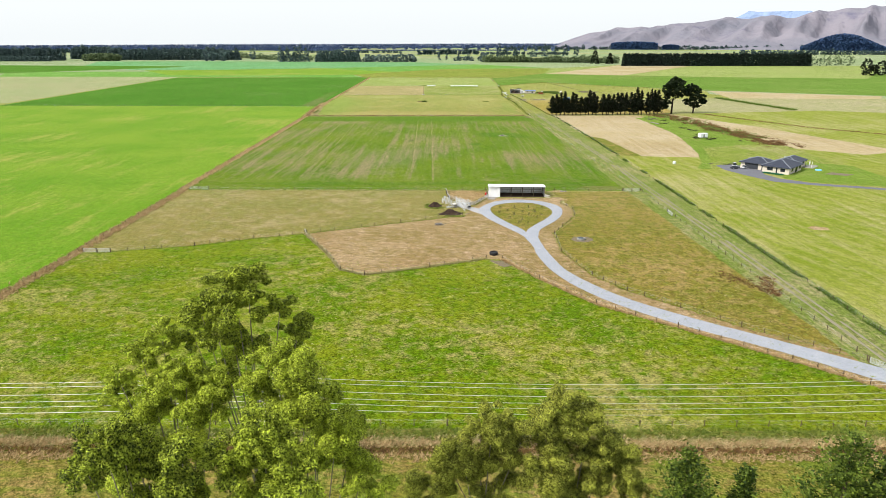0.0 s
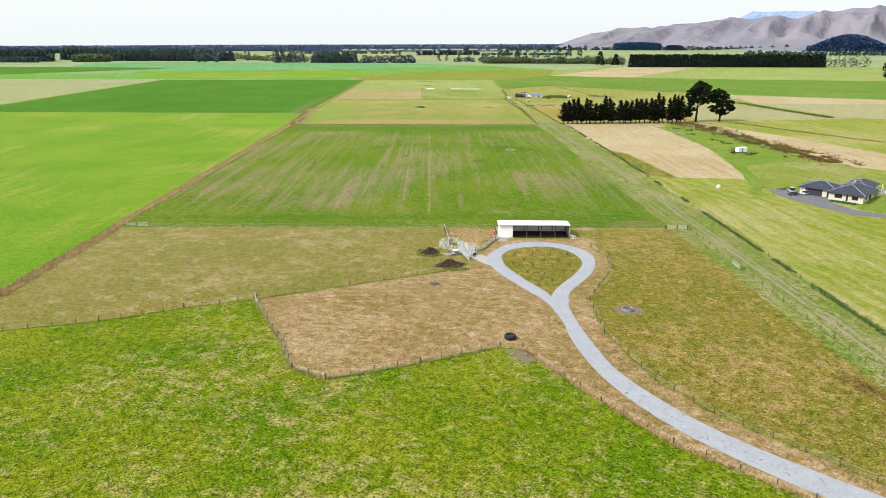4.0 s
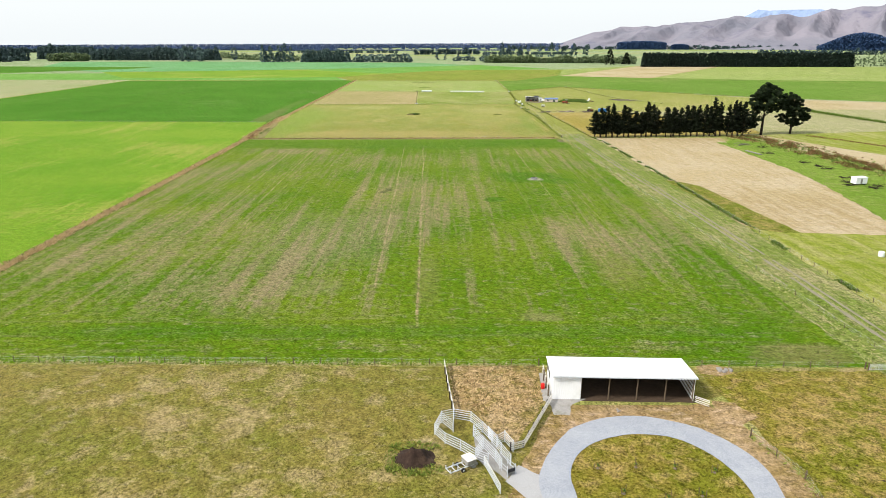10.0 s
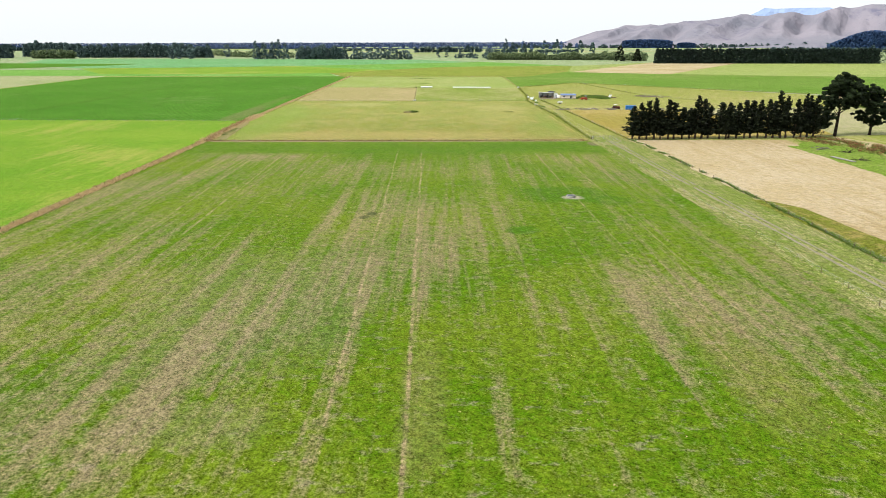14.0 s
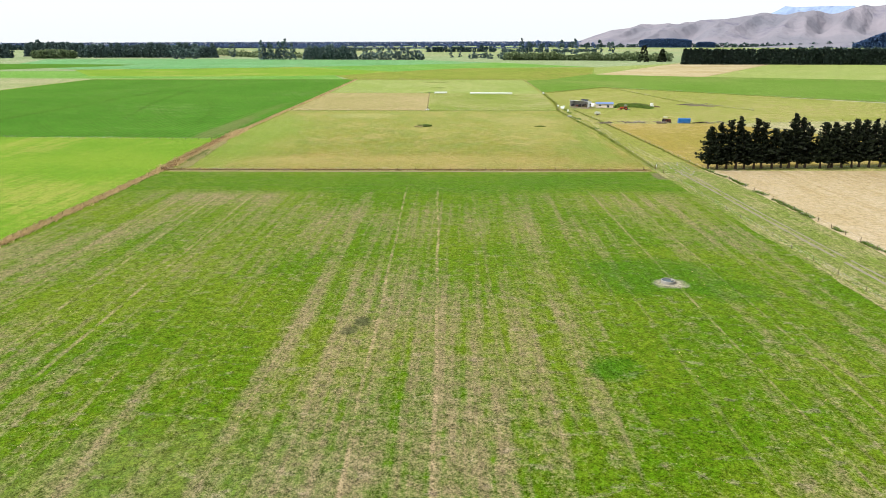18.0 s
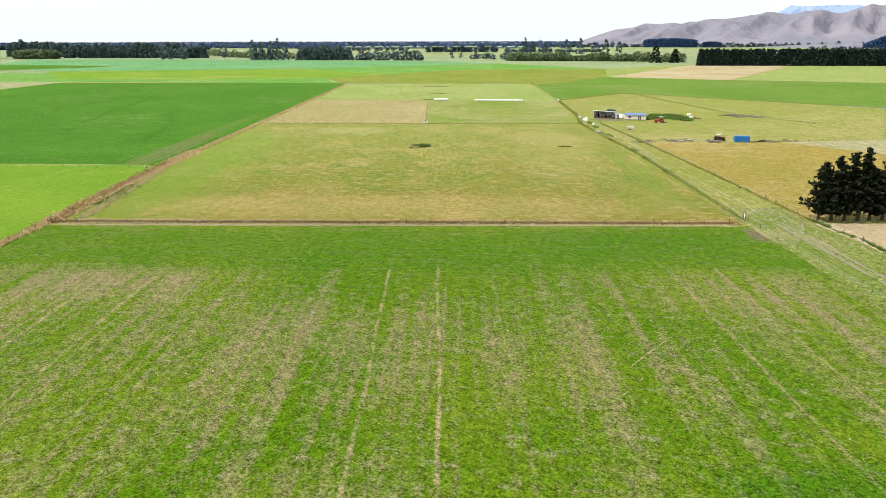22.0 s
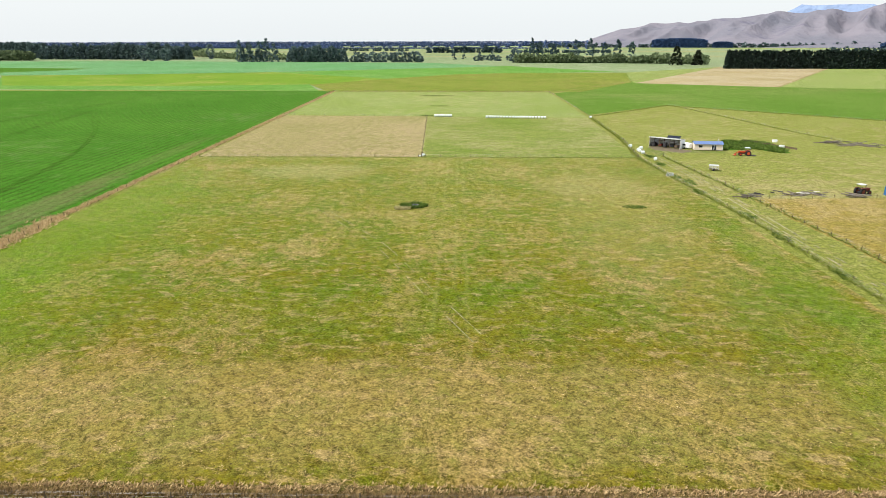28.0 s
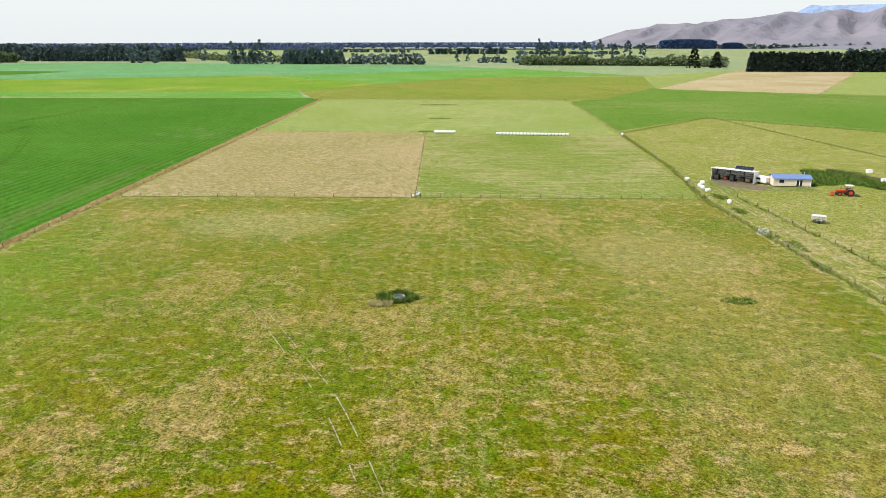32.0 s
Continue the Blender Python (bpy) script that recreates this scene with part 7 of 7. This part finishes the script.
part("cover", boxed((-1.5, -0.9, 1.85, 1.5, 0.9, 1.9)), M_STEEL, trl)
for y in (-1.0, 1.0):
    part("wheel", tubes(((0, y - 0.1, 0.35), (0, y + 0.1, 0.35), 0.35), sides=14), M_RUBBER, trl)

feeder = holder("bale_feeder", pose(57.4, 653.4, 0), "round steel bale feeder in the weeds", "feeder")
for z in (0.15, 0.5, 0.85, 1.1):
    bm = bmesh.new()
    for i in range(20):
        a, b = 2 * math.pi * i / 20, 2 * math.pi * (i + 1) / 20
        tube(bm, (1.1 * math.cos(a), 1.1 * math.sin(a), z), (1.1 * math.cos(b), 1.1 * math.sin(b), z), 0.03, sides=5)
    part("hoop", bm, M_STEEL, feeder)
for i in range(10):
    a = 2 * math.pi * i / 10
    part("bar", tubes(((1.1 * math.cos(a), 1.1 * math.sin(a), 0), (1.1 * math.cos(a), 1.1 * math.sin(a), 1.1), 0.025), sides=5), M_STEEL, feeder)

box_c = holder("shipping_container", pose(109.6, 625.4, 0, 0, 0, -6), "blue steel shipping container", "container")
part("body", boxed((0.1, 0.05, 0.15, 5.95, 2.35, 2.5)), M_BLUE, box_c)
part("container_roof", boxed((0, 0, 2.5, 6.05, 2.4, 2.58)), M_BLUE, box_c)
for i in range(20):
    part("rib", boxed((0.25 + i * 0.29, -0.02, 0.25, 0.37 + i * 0.29, 0.05, 2.45)), M_BLUE, box_c)
for x in (0, 5.9):
    for y in (0, 2.25):
        part("corner_post", boxed((x, y, 0, x + 0.15, y + 0.15, 2.5)), M_BLUE, box_c)
for i in range(4):
    part("lock_bar", tubes(((5.99, 0.4 + 0.5 * i, 0.3), (5.99, 0.4 + 0.5 * i, 2.4), 0.025), sides=5), M_STEEL, box_c)

for x, y, n, s, ln, mat, label in ((70.4, 624.6, 10, 1.8, 4.2, M_LOG, "grey poles stacked at the fence"), (73.4, 627.4, 8, 1.0, 1.8, M_DARK_METAL, "small heap of dark scrap iron"), (86.6, 627.6, 14, 2.6, 5.0, M_LOG, "pile of grey sawn timber"), (90, 629, 8, 1.8, 3.0, M_PALEWOOD, "pale boards on the grass"), (100.6, 624.6, 9, 1.6, 5.0, M_LOG, "grey poles lying by the tractor"),
                                       (121, 626, 14, 2.4, 2.6, M_DARKWOOD, "heap of dark scrap timber"), (127, 626.5, 12, 2.2, 2.2, M_LOG, "heap of grey scrap timber"), (134, 627, 8, 2.4, 2.0, M_LOG, "scattered grey scrap timber"), (147, 725, 20, 3.2, 6.0, M_LOG, "pile of grey logs"), (154, 718, 22, 3.2, 7.0, M_LOG, "pile of grey logs"), (80.6, 629.4, 5, 0.6, 1.0, M_CARDARK, "small dark heap on grass")):
    sticks("timber_pile", x, y, n, s, ln, mat, label, "timber pile", 0.14, True, rng.uniform(-20, 20))
wall_b = holder("board_fence", pose(111.5, 729.5, 0, 0, 0, -62), "weathered board fence round the weedy patch", "fence")
for i in range(26):
    part("board", boxed((i * 1.0, 0, 0, i * 1.0 + 0.92, 0.04, 0.8 + rng.uniform(-0.08, 0.08))), M_TIMBER, wall_b)
for x, y in ((120, 712), (124, 727)):
    b = holder("feed_bin", pose(x, y, 0), "white farm bin by the weedy patch", "bin", "farm bins")
    bm = bmesh.new()
    box(bm, -0.9, -0.6, 0, 0.9, 0.6, 1.0, bevel=0.08)
    part("body", bm, M_WHITE, b)
    part("lid", boxed((-0.95, -0.65, 1.0, 0.95, 0.65, 1.06)), M_WRAP, b)

# ---------------------------------------------------------------- rank grass, reeds and weeds
def patch_spots(x, y, rx, ry, n):
    a, r = rng.uniform(0, 2 * np.pi, n), np.sqrt(rng.uniform(0, 1, n))
    return np.stack([x + np.cos(a) * r * rx, y + np.sin(a) * r * ry, rng.uniform(0.5, 1.2, n)], 1)


tufts("rank_grass", along([(-102, 80), (-102.5, 250)], 0.035, 2.2), M_RANK, "russet rank grass along the boundary fence", 0.6, 0.6, 7)
tufts("rank_grass", along([(-103.5, 250), (-107, 494)], 0.035, 1.9), M_RANK, "russet rank grass along the boundary fence", 0.55, 0.6, 7)
tufts("rank_grass", along([(-107, 494), (-109.4, 545), (-111.5, 600)], 0.03, 3.4), M_RANK, "tall russet grass in the fence corner", 0.55, 0.7, 7)
tufts("rank_grass", along([(-101, 499), (-104.5, 530), (-107.4, 560)], 0.05, 2.2), M_PALEGRASS, "bleached tangle of grass in the fence corner", 0.5, 0.6, 7)
tufts("fence_weeds", along([(-104, 512), (-105.6, 536)], 0.1, 2.6), M_SCRUB, "green weeds in the fence corner", 0.6, 0.6, 7)
tufts("rank_grass", along([(-106, 494), (-109, 530), (-111.4, 575)], 0.1, 2.2), M_REED, "dark russet stalks in the fence corner", 0.7, 0.6, 7)
tufts("rank_grass", along([(-111, 600), (-112, 690), (-113, 827), (-116, 1002)], 0.08, 1.6), M_RANK, "dry grass along the boundary fence", 0.6, 0.6, 6)
tufts("rank_grass", along([(-104, 496.8), (58, 497.6)], 0.09, 1.0), M_RANK, "tawny rank grass along the fence", 0.3, 0.4, 6)
tufts("rank_grass", along([(-104, 495.6), (58, 496.4)], 0.04, 0.9), M_FENCEGRASS, "brown grass along the fence", 0.4, 0.4, 7)
tufts("dry_litter", along([(-104, 493.8), (56, 494.6)], 0.10, 0.9), M_PALEGRASS, "pale dead grass under the fence", 0.3, 0.6, 5)
tufts("rank_grass", along([(-120, 82.3), (130, 82.3)], 0.035, 1.6), M_RANK, "tawny roadside grass", 0.45, 0.5, 9, wide=0.03)
tufts("rank_grass", along([(-120, 82.8), (130, 82.8)], 0.05, 2.2), M_PALEGRASS, "bleached roadside grass", 0.4, 0.5, 9, wide=0.03)
tufts("rank_grass", along([(-120, 84.8), (130, 84.8)], 0.03, 2.4), M_RANKGREEN, "green roadside grass", 0.4, 0.5, 8, wide=0.03)
tufts("rank_grass", along([(-120, 79.2), (130, 79.2)], 0.05, 1.6), M_RANK, "tawny grass along the edge of the verge", 0.35, 0.4, 8, wide=0.03)
tufts("rank_grass", along([(-120, 80.6), (130, 80.6)], 0.06, 1.2), M_REED, "dark dead grass in the roadside ditch", 0.4, 0.4, 8, wide=0.03)
weedy = [s for s in along([(87.4, 88), (86.6, 254), (84.8, 370), (81, 482), (78.4, 500)], 0.05, 1.1) if noise.noise((s[0] / 4, s[1] / 9, 2.0)) > -0.08]
tufts("hedge_weeds", weedy, M_SCRUB, "dark weedy growth under the track fence", 0.42, 0.5, 7)
tufts("hedge_weeds", along([(78, 500), (75, 560), (70, 640), (66, 690)], 0.2, 1.2), M_RANKGREEN, "weedy growth along the fence", 0.4, 0.6, 7)
tufts("verge_grass", along([(72.6, 247), (69, 330), (65.8, 410), (62.6, 492)], 0.25, 1.6), M_PALEGRASS, "pale grass along the track fence", 0.2, 0.3, 6)
tufts("verge_grass", along([(62, 500), (61.5, 590), (57.8, 650), (56, 687), (60.6, 730), (63, 820)], 0.10, 1.4), M_RANKGREEN, "rank green grass along the fence", 0.45, 0.6, 7)
tufts("verge_grass", along([(62.6, 500), (62.2, 590), (58.4, 650), (57, 687), (60.6, 730)], 0.2, 1.4), M_PALEGRASS, "dry grass along the fence", 0.35, 0.6, 6)
tufts("verge_grass", along([(-93, 250), (14, 248.9)], 0.14, 0.7), M_PALEGRASS, "pale grass under the fence", 0.35, 0.4, 5)
tufts("verge_grass", along([(-43, 190), (-33, 171), (-27.2, 157.6), (-20.6, 153.8), (-4.5, 160), (10.4, 166.3)], 0.06, 0.7), M_PALEGRASS, "pale grass under the fence", 0.5, 0.4, 6)
tufts("verge_grass", along([(14.6, 165.8), (22.6, 151), (33, 135), (47, 122.8), (63, 108.4), (75, 97)], 0.05, 0.8), M_RANK, "dry grass under the fence", 0.5, 0.4, 6)
tufts("verge_grass", along([(-101, 170), (-72, 178), (-57, 185), (-43, 190), (-15, 202.4), (5, 211.4)], 0.14, 0.6), M_RANKGREEN, "grass under the fence", 0.22, 0.4, 6)
tufts("verge_grass", along([(40.6, 229), (43.2, 220), (42.2, 211), (36, 198), (32.3, 190), (31.6, 173), (36, 153.6), (42, 143.2), (60, 123.2), (76.6, 108.4)], 0.16, 0.8), M_RANKGREEN, "grass under the fence", 0.22, 0.4, 6)
tufts("verge_grass", along([(-25, 690), (-29, 819)], 0.3, 0.6), M_PALEGRASS, "grass under the fence", 0.25, 0.4, 6)
tufts("verge_grass", along([(-109, 687.4), (55, 687.6)], 0.16, 0.5), M_RANKGREEN, "grass under the fence", 0.25, 0.4, 6)
reedy = [s for s in along([(160, 504), (170, 475), (174, 430), (179, 395), (184, 352)], 0.02, 11.0) if noise.noise((s[0] / 5, s[1] / 9, 6.0)) > -0.05]
tufts("reeds", reedy, M_REED, "russet reeds along a ditch", 0.8, 0.9, 6)
tufts("reeds", along([(160, 503), (170, 470), (174, 430), (181, 385)], 0.09, 12.0), M_SCRUB, "olive rushes among the reeds", 0.8, 0.9, 6)
tufts("reeds", along([(262, 645), (270, 590), (281, 532)], 0.06, 4.0), M_SCRUB, "dark rushes along a far ditch", 1.2, 0.8, 6)
tufts("reeds", along([(196, 505), (240, 430), (268, 399)], 0.2, 1.4), M_REED, "rank grass along a fence line", 0.7, 0.6, 6)
tufts("heap_weeds", np.concatenate([patch_spots(-4.4, 221.6, 3.6, 1.4, 160), patch_spots(-4.4, 226.4, 3.4, 1.0, 110), patch_spots(-7.2, 223.8, 1.0, 2.6, 70), patch_spots(2.5, 210.4, 3.6, 1.2, 110)]), M_RANKGREEN, "green weeds round the soil heaps", 0.35, 0.4, 6)
tufts("track_weeds", along([(77.6, 152), (75.4, 140)], 0.10, 2.2), M_REED, "tall dry weeds by the fence", 0.5, 0.7, 7)
tufts("track_weeds", along([(68, 156), (76, 140)], 0.10, 3.6), M_REED, "dry brown weeds in the sheep paddock", 0.4, 0.6, 7)


ring = patch_spots(-22.9, 612.4, 3.8, 2.6, 260)
ring = ring[(np.hypot(ring[:, 0] + 22.4, ring[:, 1] - 612.2) > 1.35)]
tufts("trough_weeds", ring, M_SCRUB, "rank weeds round the trough", 0.9, 0.7, 7)
tufts("trough_weeds", patch_spots(-25.5, 609.2, 2.2, 1.0, 120), M_PALEGRASS, "dry weeds beside the trough", 0.8, 0.5, 6)
tufts("weed_patch", patch_spots(35.7, 612.4, 3.2, 1.6, 130), M_SCRUB, "low weed patch in the meadow", 0.4, 0.5, 6)
tufts("hedge_weeds", along([(64.6, 822), (125, 884), (216, 802), (290, 742)], 0.12, 1.6), M_RANKGREEN, "rank weeds along a distant fence", 0.5, 0.5, 6)
tufts("hedge_weeds", along([(129, 882), (139.6, 811), (147.5, 757), (156, 722), (176, 690)], 0.16, 1.2), M_RANKGREEN, "rank weeds along a distant fence", 0.4, 0.5, 6)
tufts("weed_patch", patch_spots(-28, 958, 14, 3, 160), M_SCRUB, "low weed patch far off", 0.6, 0.6, 6)
tufts("weed_patch", patch_spots(-24, 880, 6, 2, 90), M_SCRUB, "low weed patch far off", 0.5, 0.6, 6)
tufts("weed_patch", patch_spots(-28, 825, 6, 1.6, 90), M_SCRUB, "low weed patch far off", 0.5, 0.6, 6)
tufts("weed_patch", patch_spots(35, 190.5, 3.6, 2.4, 90), M_RANKGREEN, "green weeds in the sheep paddock", 0.3, 0.4, 6)
bed = [(93.3, 704.9), (98, 716), (103.4, 729.7), (114.6, 729.9), (119.2, 723.5), (119, 708), (118.1, 699.3), (114.2, 698), (107.8, 708)]
grown = [s for s in patch_spots(107, 715, 15, 19, 3000) if near_or_in([s[:2]], bed, 0.4) and noise.noise((s[0] / 3, s[1] / 3, 1.0)) > -0.22]
tufts("vegetable_patch", grown, M_SCRUB, "overgrown green vegetable patch", 0.9, 0.9, 7)
for x, y, r in ((58.6, 653, 2.2), (60.6, 644, 2.4), (58.8, 630, 2.0), (61.6, 604, 2.2), (61.6, 585, 2.0), (62, 560, 1.8), (61.4, 690, 2.0), (60.4, 674, 1.8)):
    tufts("fence_weeds", patch_spots(x, y, r * 0.8, r * 1.9, 90), M_SCRUB, "dark weeds along the fence", 0.45, 0.7, 6)
tufts("rank_grass", patch_spots(7, 241, 7, 7, 900), M_RANK, "tawny rank grass behind the yards", 0.28, 0.5, 6)
tufts("tussocks", np.stack([rng.uniform(-100, 78, 5200), rng.uniform(90, 165, 5200), rng.uniform(0.4, 1.1, 5200)], 1), M_RANKGREEN, "green tussocks of the rough paddock", 0.24, 0.4, 6)
tufts("track_grass", along([(81, 88), (80.4, 180), (78, 260), (76, 330), (71, 430), (69, 500), (65.6, 560), (65, 640), (62, 690)], 0.12, 0.5), M_PALEGRASS, "grass crown between the wheel tracks", 0.1, 0.3, 5)

# wheel tracks of the farm lane
lane = smooth_line([(81, 86), (80.2, 175), (78.4, 250), (76.6, 320), (71.4, 430), (69, 497), (65.4, 560), (65, 642), (62.4, 690), (60.8, 718)], 4)
for side, wide in ((-0.95, 0.48), (0.95, 0.38)):
    near = [p for p in lane if p[1] < 512]
    wheel_mark("wheel_track", [(x + side, y) for x, y in near[::4]], wide, M_TRACKDIRT, 0.13, "worn stony wheel track of the farm lane", 0.1)
    far = [p for p in lane if p[1] > 506]
    wheel_mark("wheel_track", [(x + side, y) for x, y in far[::4]], 0.34, M_DRYPALE, 0.134, "faint wheel track in the dry grass of the lane", 0.3)
for x, y in ((149, 455), (152, 432), (155, 424), (148, 392), (151.5, 382), (154, 470)):
    sticks("brush_heap", x, y, 22, 1.3, 3.4, M_DARKWOOD, "heap of dark pruned branches on the grass", "branches", 0.06, False)
sticks("pole_stack", 148, 476, 7, 0.8, 9.0, M_LOG, "long pale poles lying beside the reeds", "poles", 0.12, True, 20)


# scattered clumps, clods and dead grass over the paddocks
def scatter(x0, x1, y0, y1, n, thin=0.0, size=(0.4, 1.1)):
    """Spots over a rectangle, thick in some places and thin in others."""
    out = []
    while len(out) < n:
        x, y = rng.uniform(x0, x1), rng.uniform(y0, y1)
        if noise.noise((x / 9, y / 9, 4.2)) > thin + rng.uniform(-0.25, 0.1):
            out.append((x, y, rng.uniform(*size)))
    return np.array(out)


tufts("dead_tussocks", scatter(-98, 70, 90, 165, 1600, 0.15), M_PALEGRASS, "pale dead tussocks in the rough paddock", 0.16, 0.45, 6)
tufts("dead_tussocks", scatter(-104, 56, 499, 560, 3600, 0.05), M_RANK, "tan dead grass clumps in the meadow", 0.10, 0.4, 5)
tufts("green_tufts", scatter(-104, 56, 499, 600, 2200, 0.1), M_RANKGREEN, "green tufts in the meadow", 0.10, 0.32, 5)
tufts("dead_tussocks", scatter(-98, 60, 262, 440, 3200, 0.1), M_RANK, "dead straw clumps in the resown paddock", 0.08, 0.3, 5)
tufts("green_tufts", scatter(-98, 12, 196, 246, 1200, 0.1), M_RANKGREEN, "low green tufts in the grazed paddock", 0.10, 0.3, 5)


def clods(name, spots, mat, label, r=0.14):
    """Small uneven lumps on the ground."""
    base = np.array([(1, 0, 0), (0.5, 0.9, 0), (-0.6, 0.8, 0), (-1, -0.1, 0), (-0.4, -0.9, 0), (0.6, -0.8, 0), (0.1, 0.05, 0.7)])
    vs, fs = [], []
    for i, (x, y, s) in enumerate(spots):
        a = rng.uniform(0, 2 * np.pi)
        q = base * r * s * rng.uniform(0.7, 1.3, (7, 1))
        vs.append(np.stack([x + q[:, 0] * np.cos(a) - q[:, 1] * np.sin(a), y + q[:, 0] * np.sin(a) + q[:, 1] * np.cos(a), q[:, 2] + 0.03], 1))
        fs += [(7 * i + k, 7 * i + (k + 1) % 6, 7 * i + 6) for k in range(6)]
    return tagged(quick(name, np.concatenate(vs), fs, mat), label, "clods", kind="stuff")


clods("dung_clods", scatter(44, 74, 125, 244, 220, 0.0, (0.5, 1.6)), M_SOIL, "dark clods of dung in the sheep paddock", 0.13)
clods("dung_clods", scatter(-100, 55, 500, 640, 260, 0.1, (0.5, 1.4)), M_SOIL, "dark clods of dung in the meadow", 0.10)
clods("stones", scatter(66, 74, 488, 512, 60, -0.5, (0.6, 2.2)), M_BAREGREY, "pale stones where the lane bends", 0.18)


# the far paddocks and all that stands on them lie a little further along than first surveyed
for ob in list(scene.objects):
    if ob.parent or ob.type not in ("MESH", "EMPTY") or ob.name.startswith(("wire_fence", "ground", "hills", "mountain")):
        continue
    if ob.type == "EMPTY" or ob.location.length > 0.5:
        ob.location.y += further(ob.location.x, ob.location.y)
        continue
    co = np.empty(len(ob.data.vertices) * 3, np.float32)
    ob.data.vertices.foreach_get("co", co)
    co = co.reshape(-1, 3)
    x, y = co[:, 0], co[:, 1]
    far, lane_y, side = np.clip((y - 262) / 108, 0, 1), np.clip((y - 450) / 48, 0, 1), np.clip((x - 86) / 8, 0, 1)
    co[:, 1] += 9.6 * (far + (lane_y - far) * side)
    ob.data.vertices.foreach_set("co", co.ravel())
    ob.data.update()
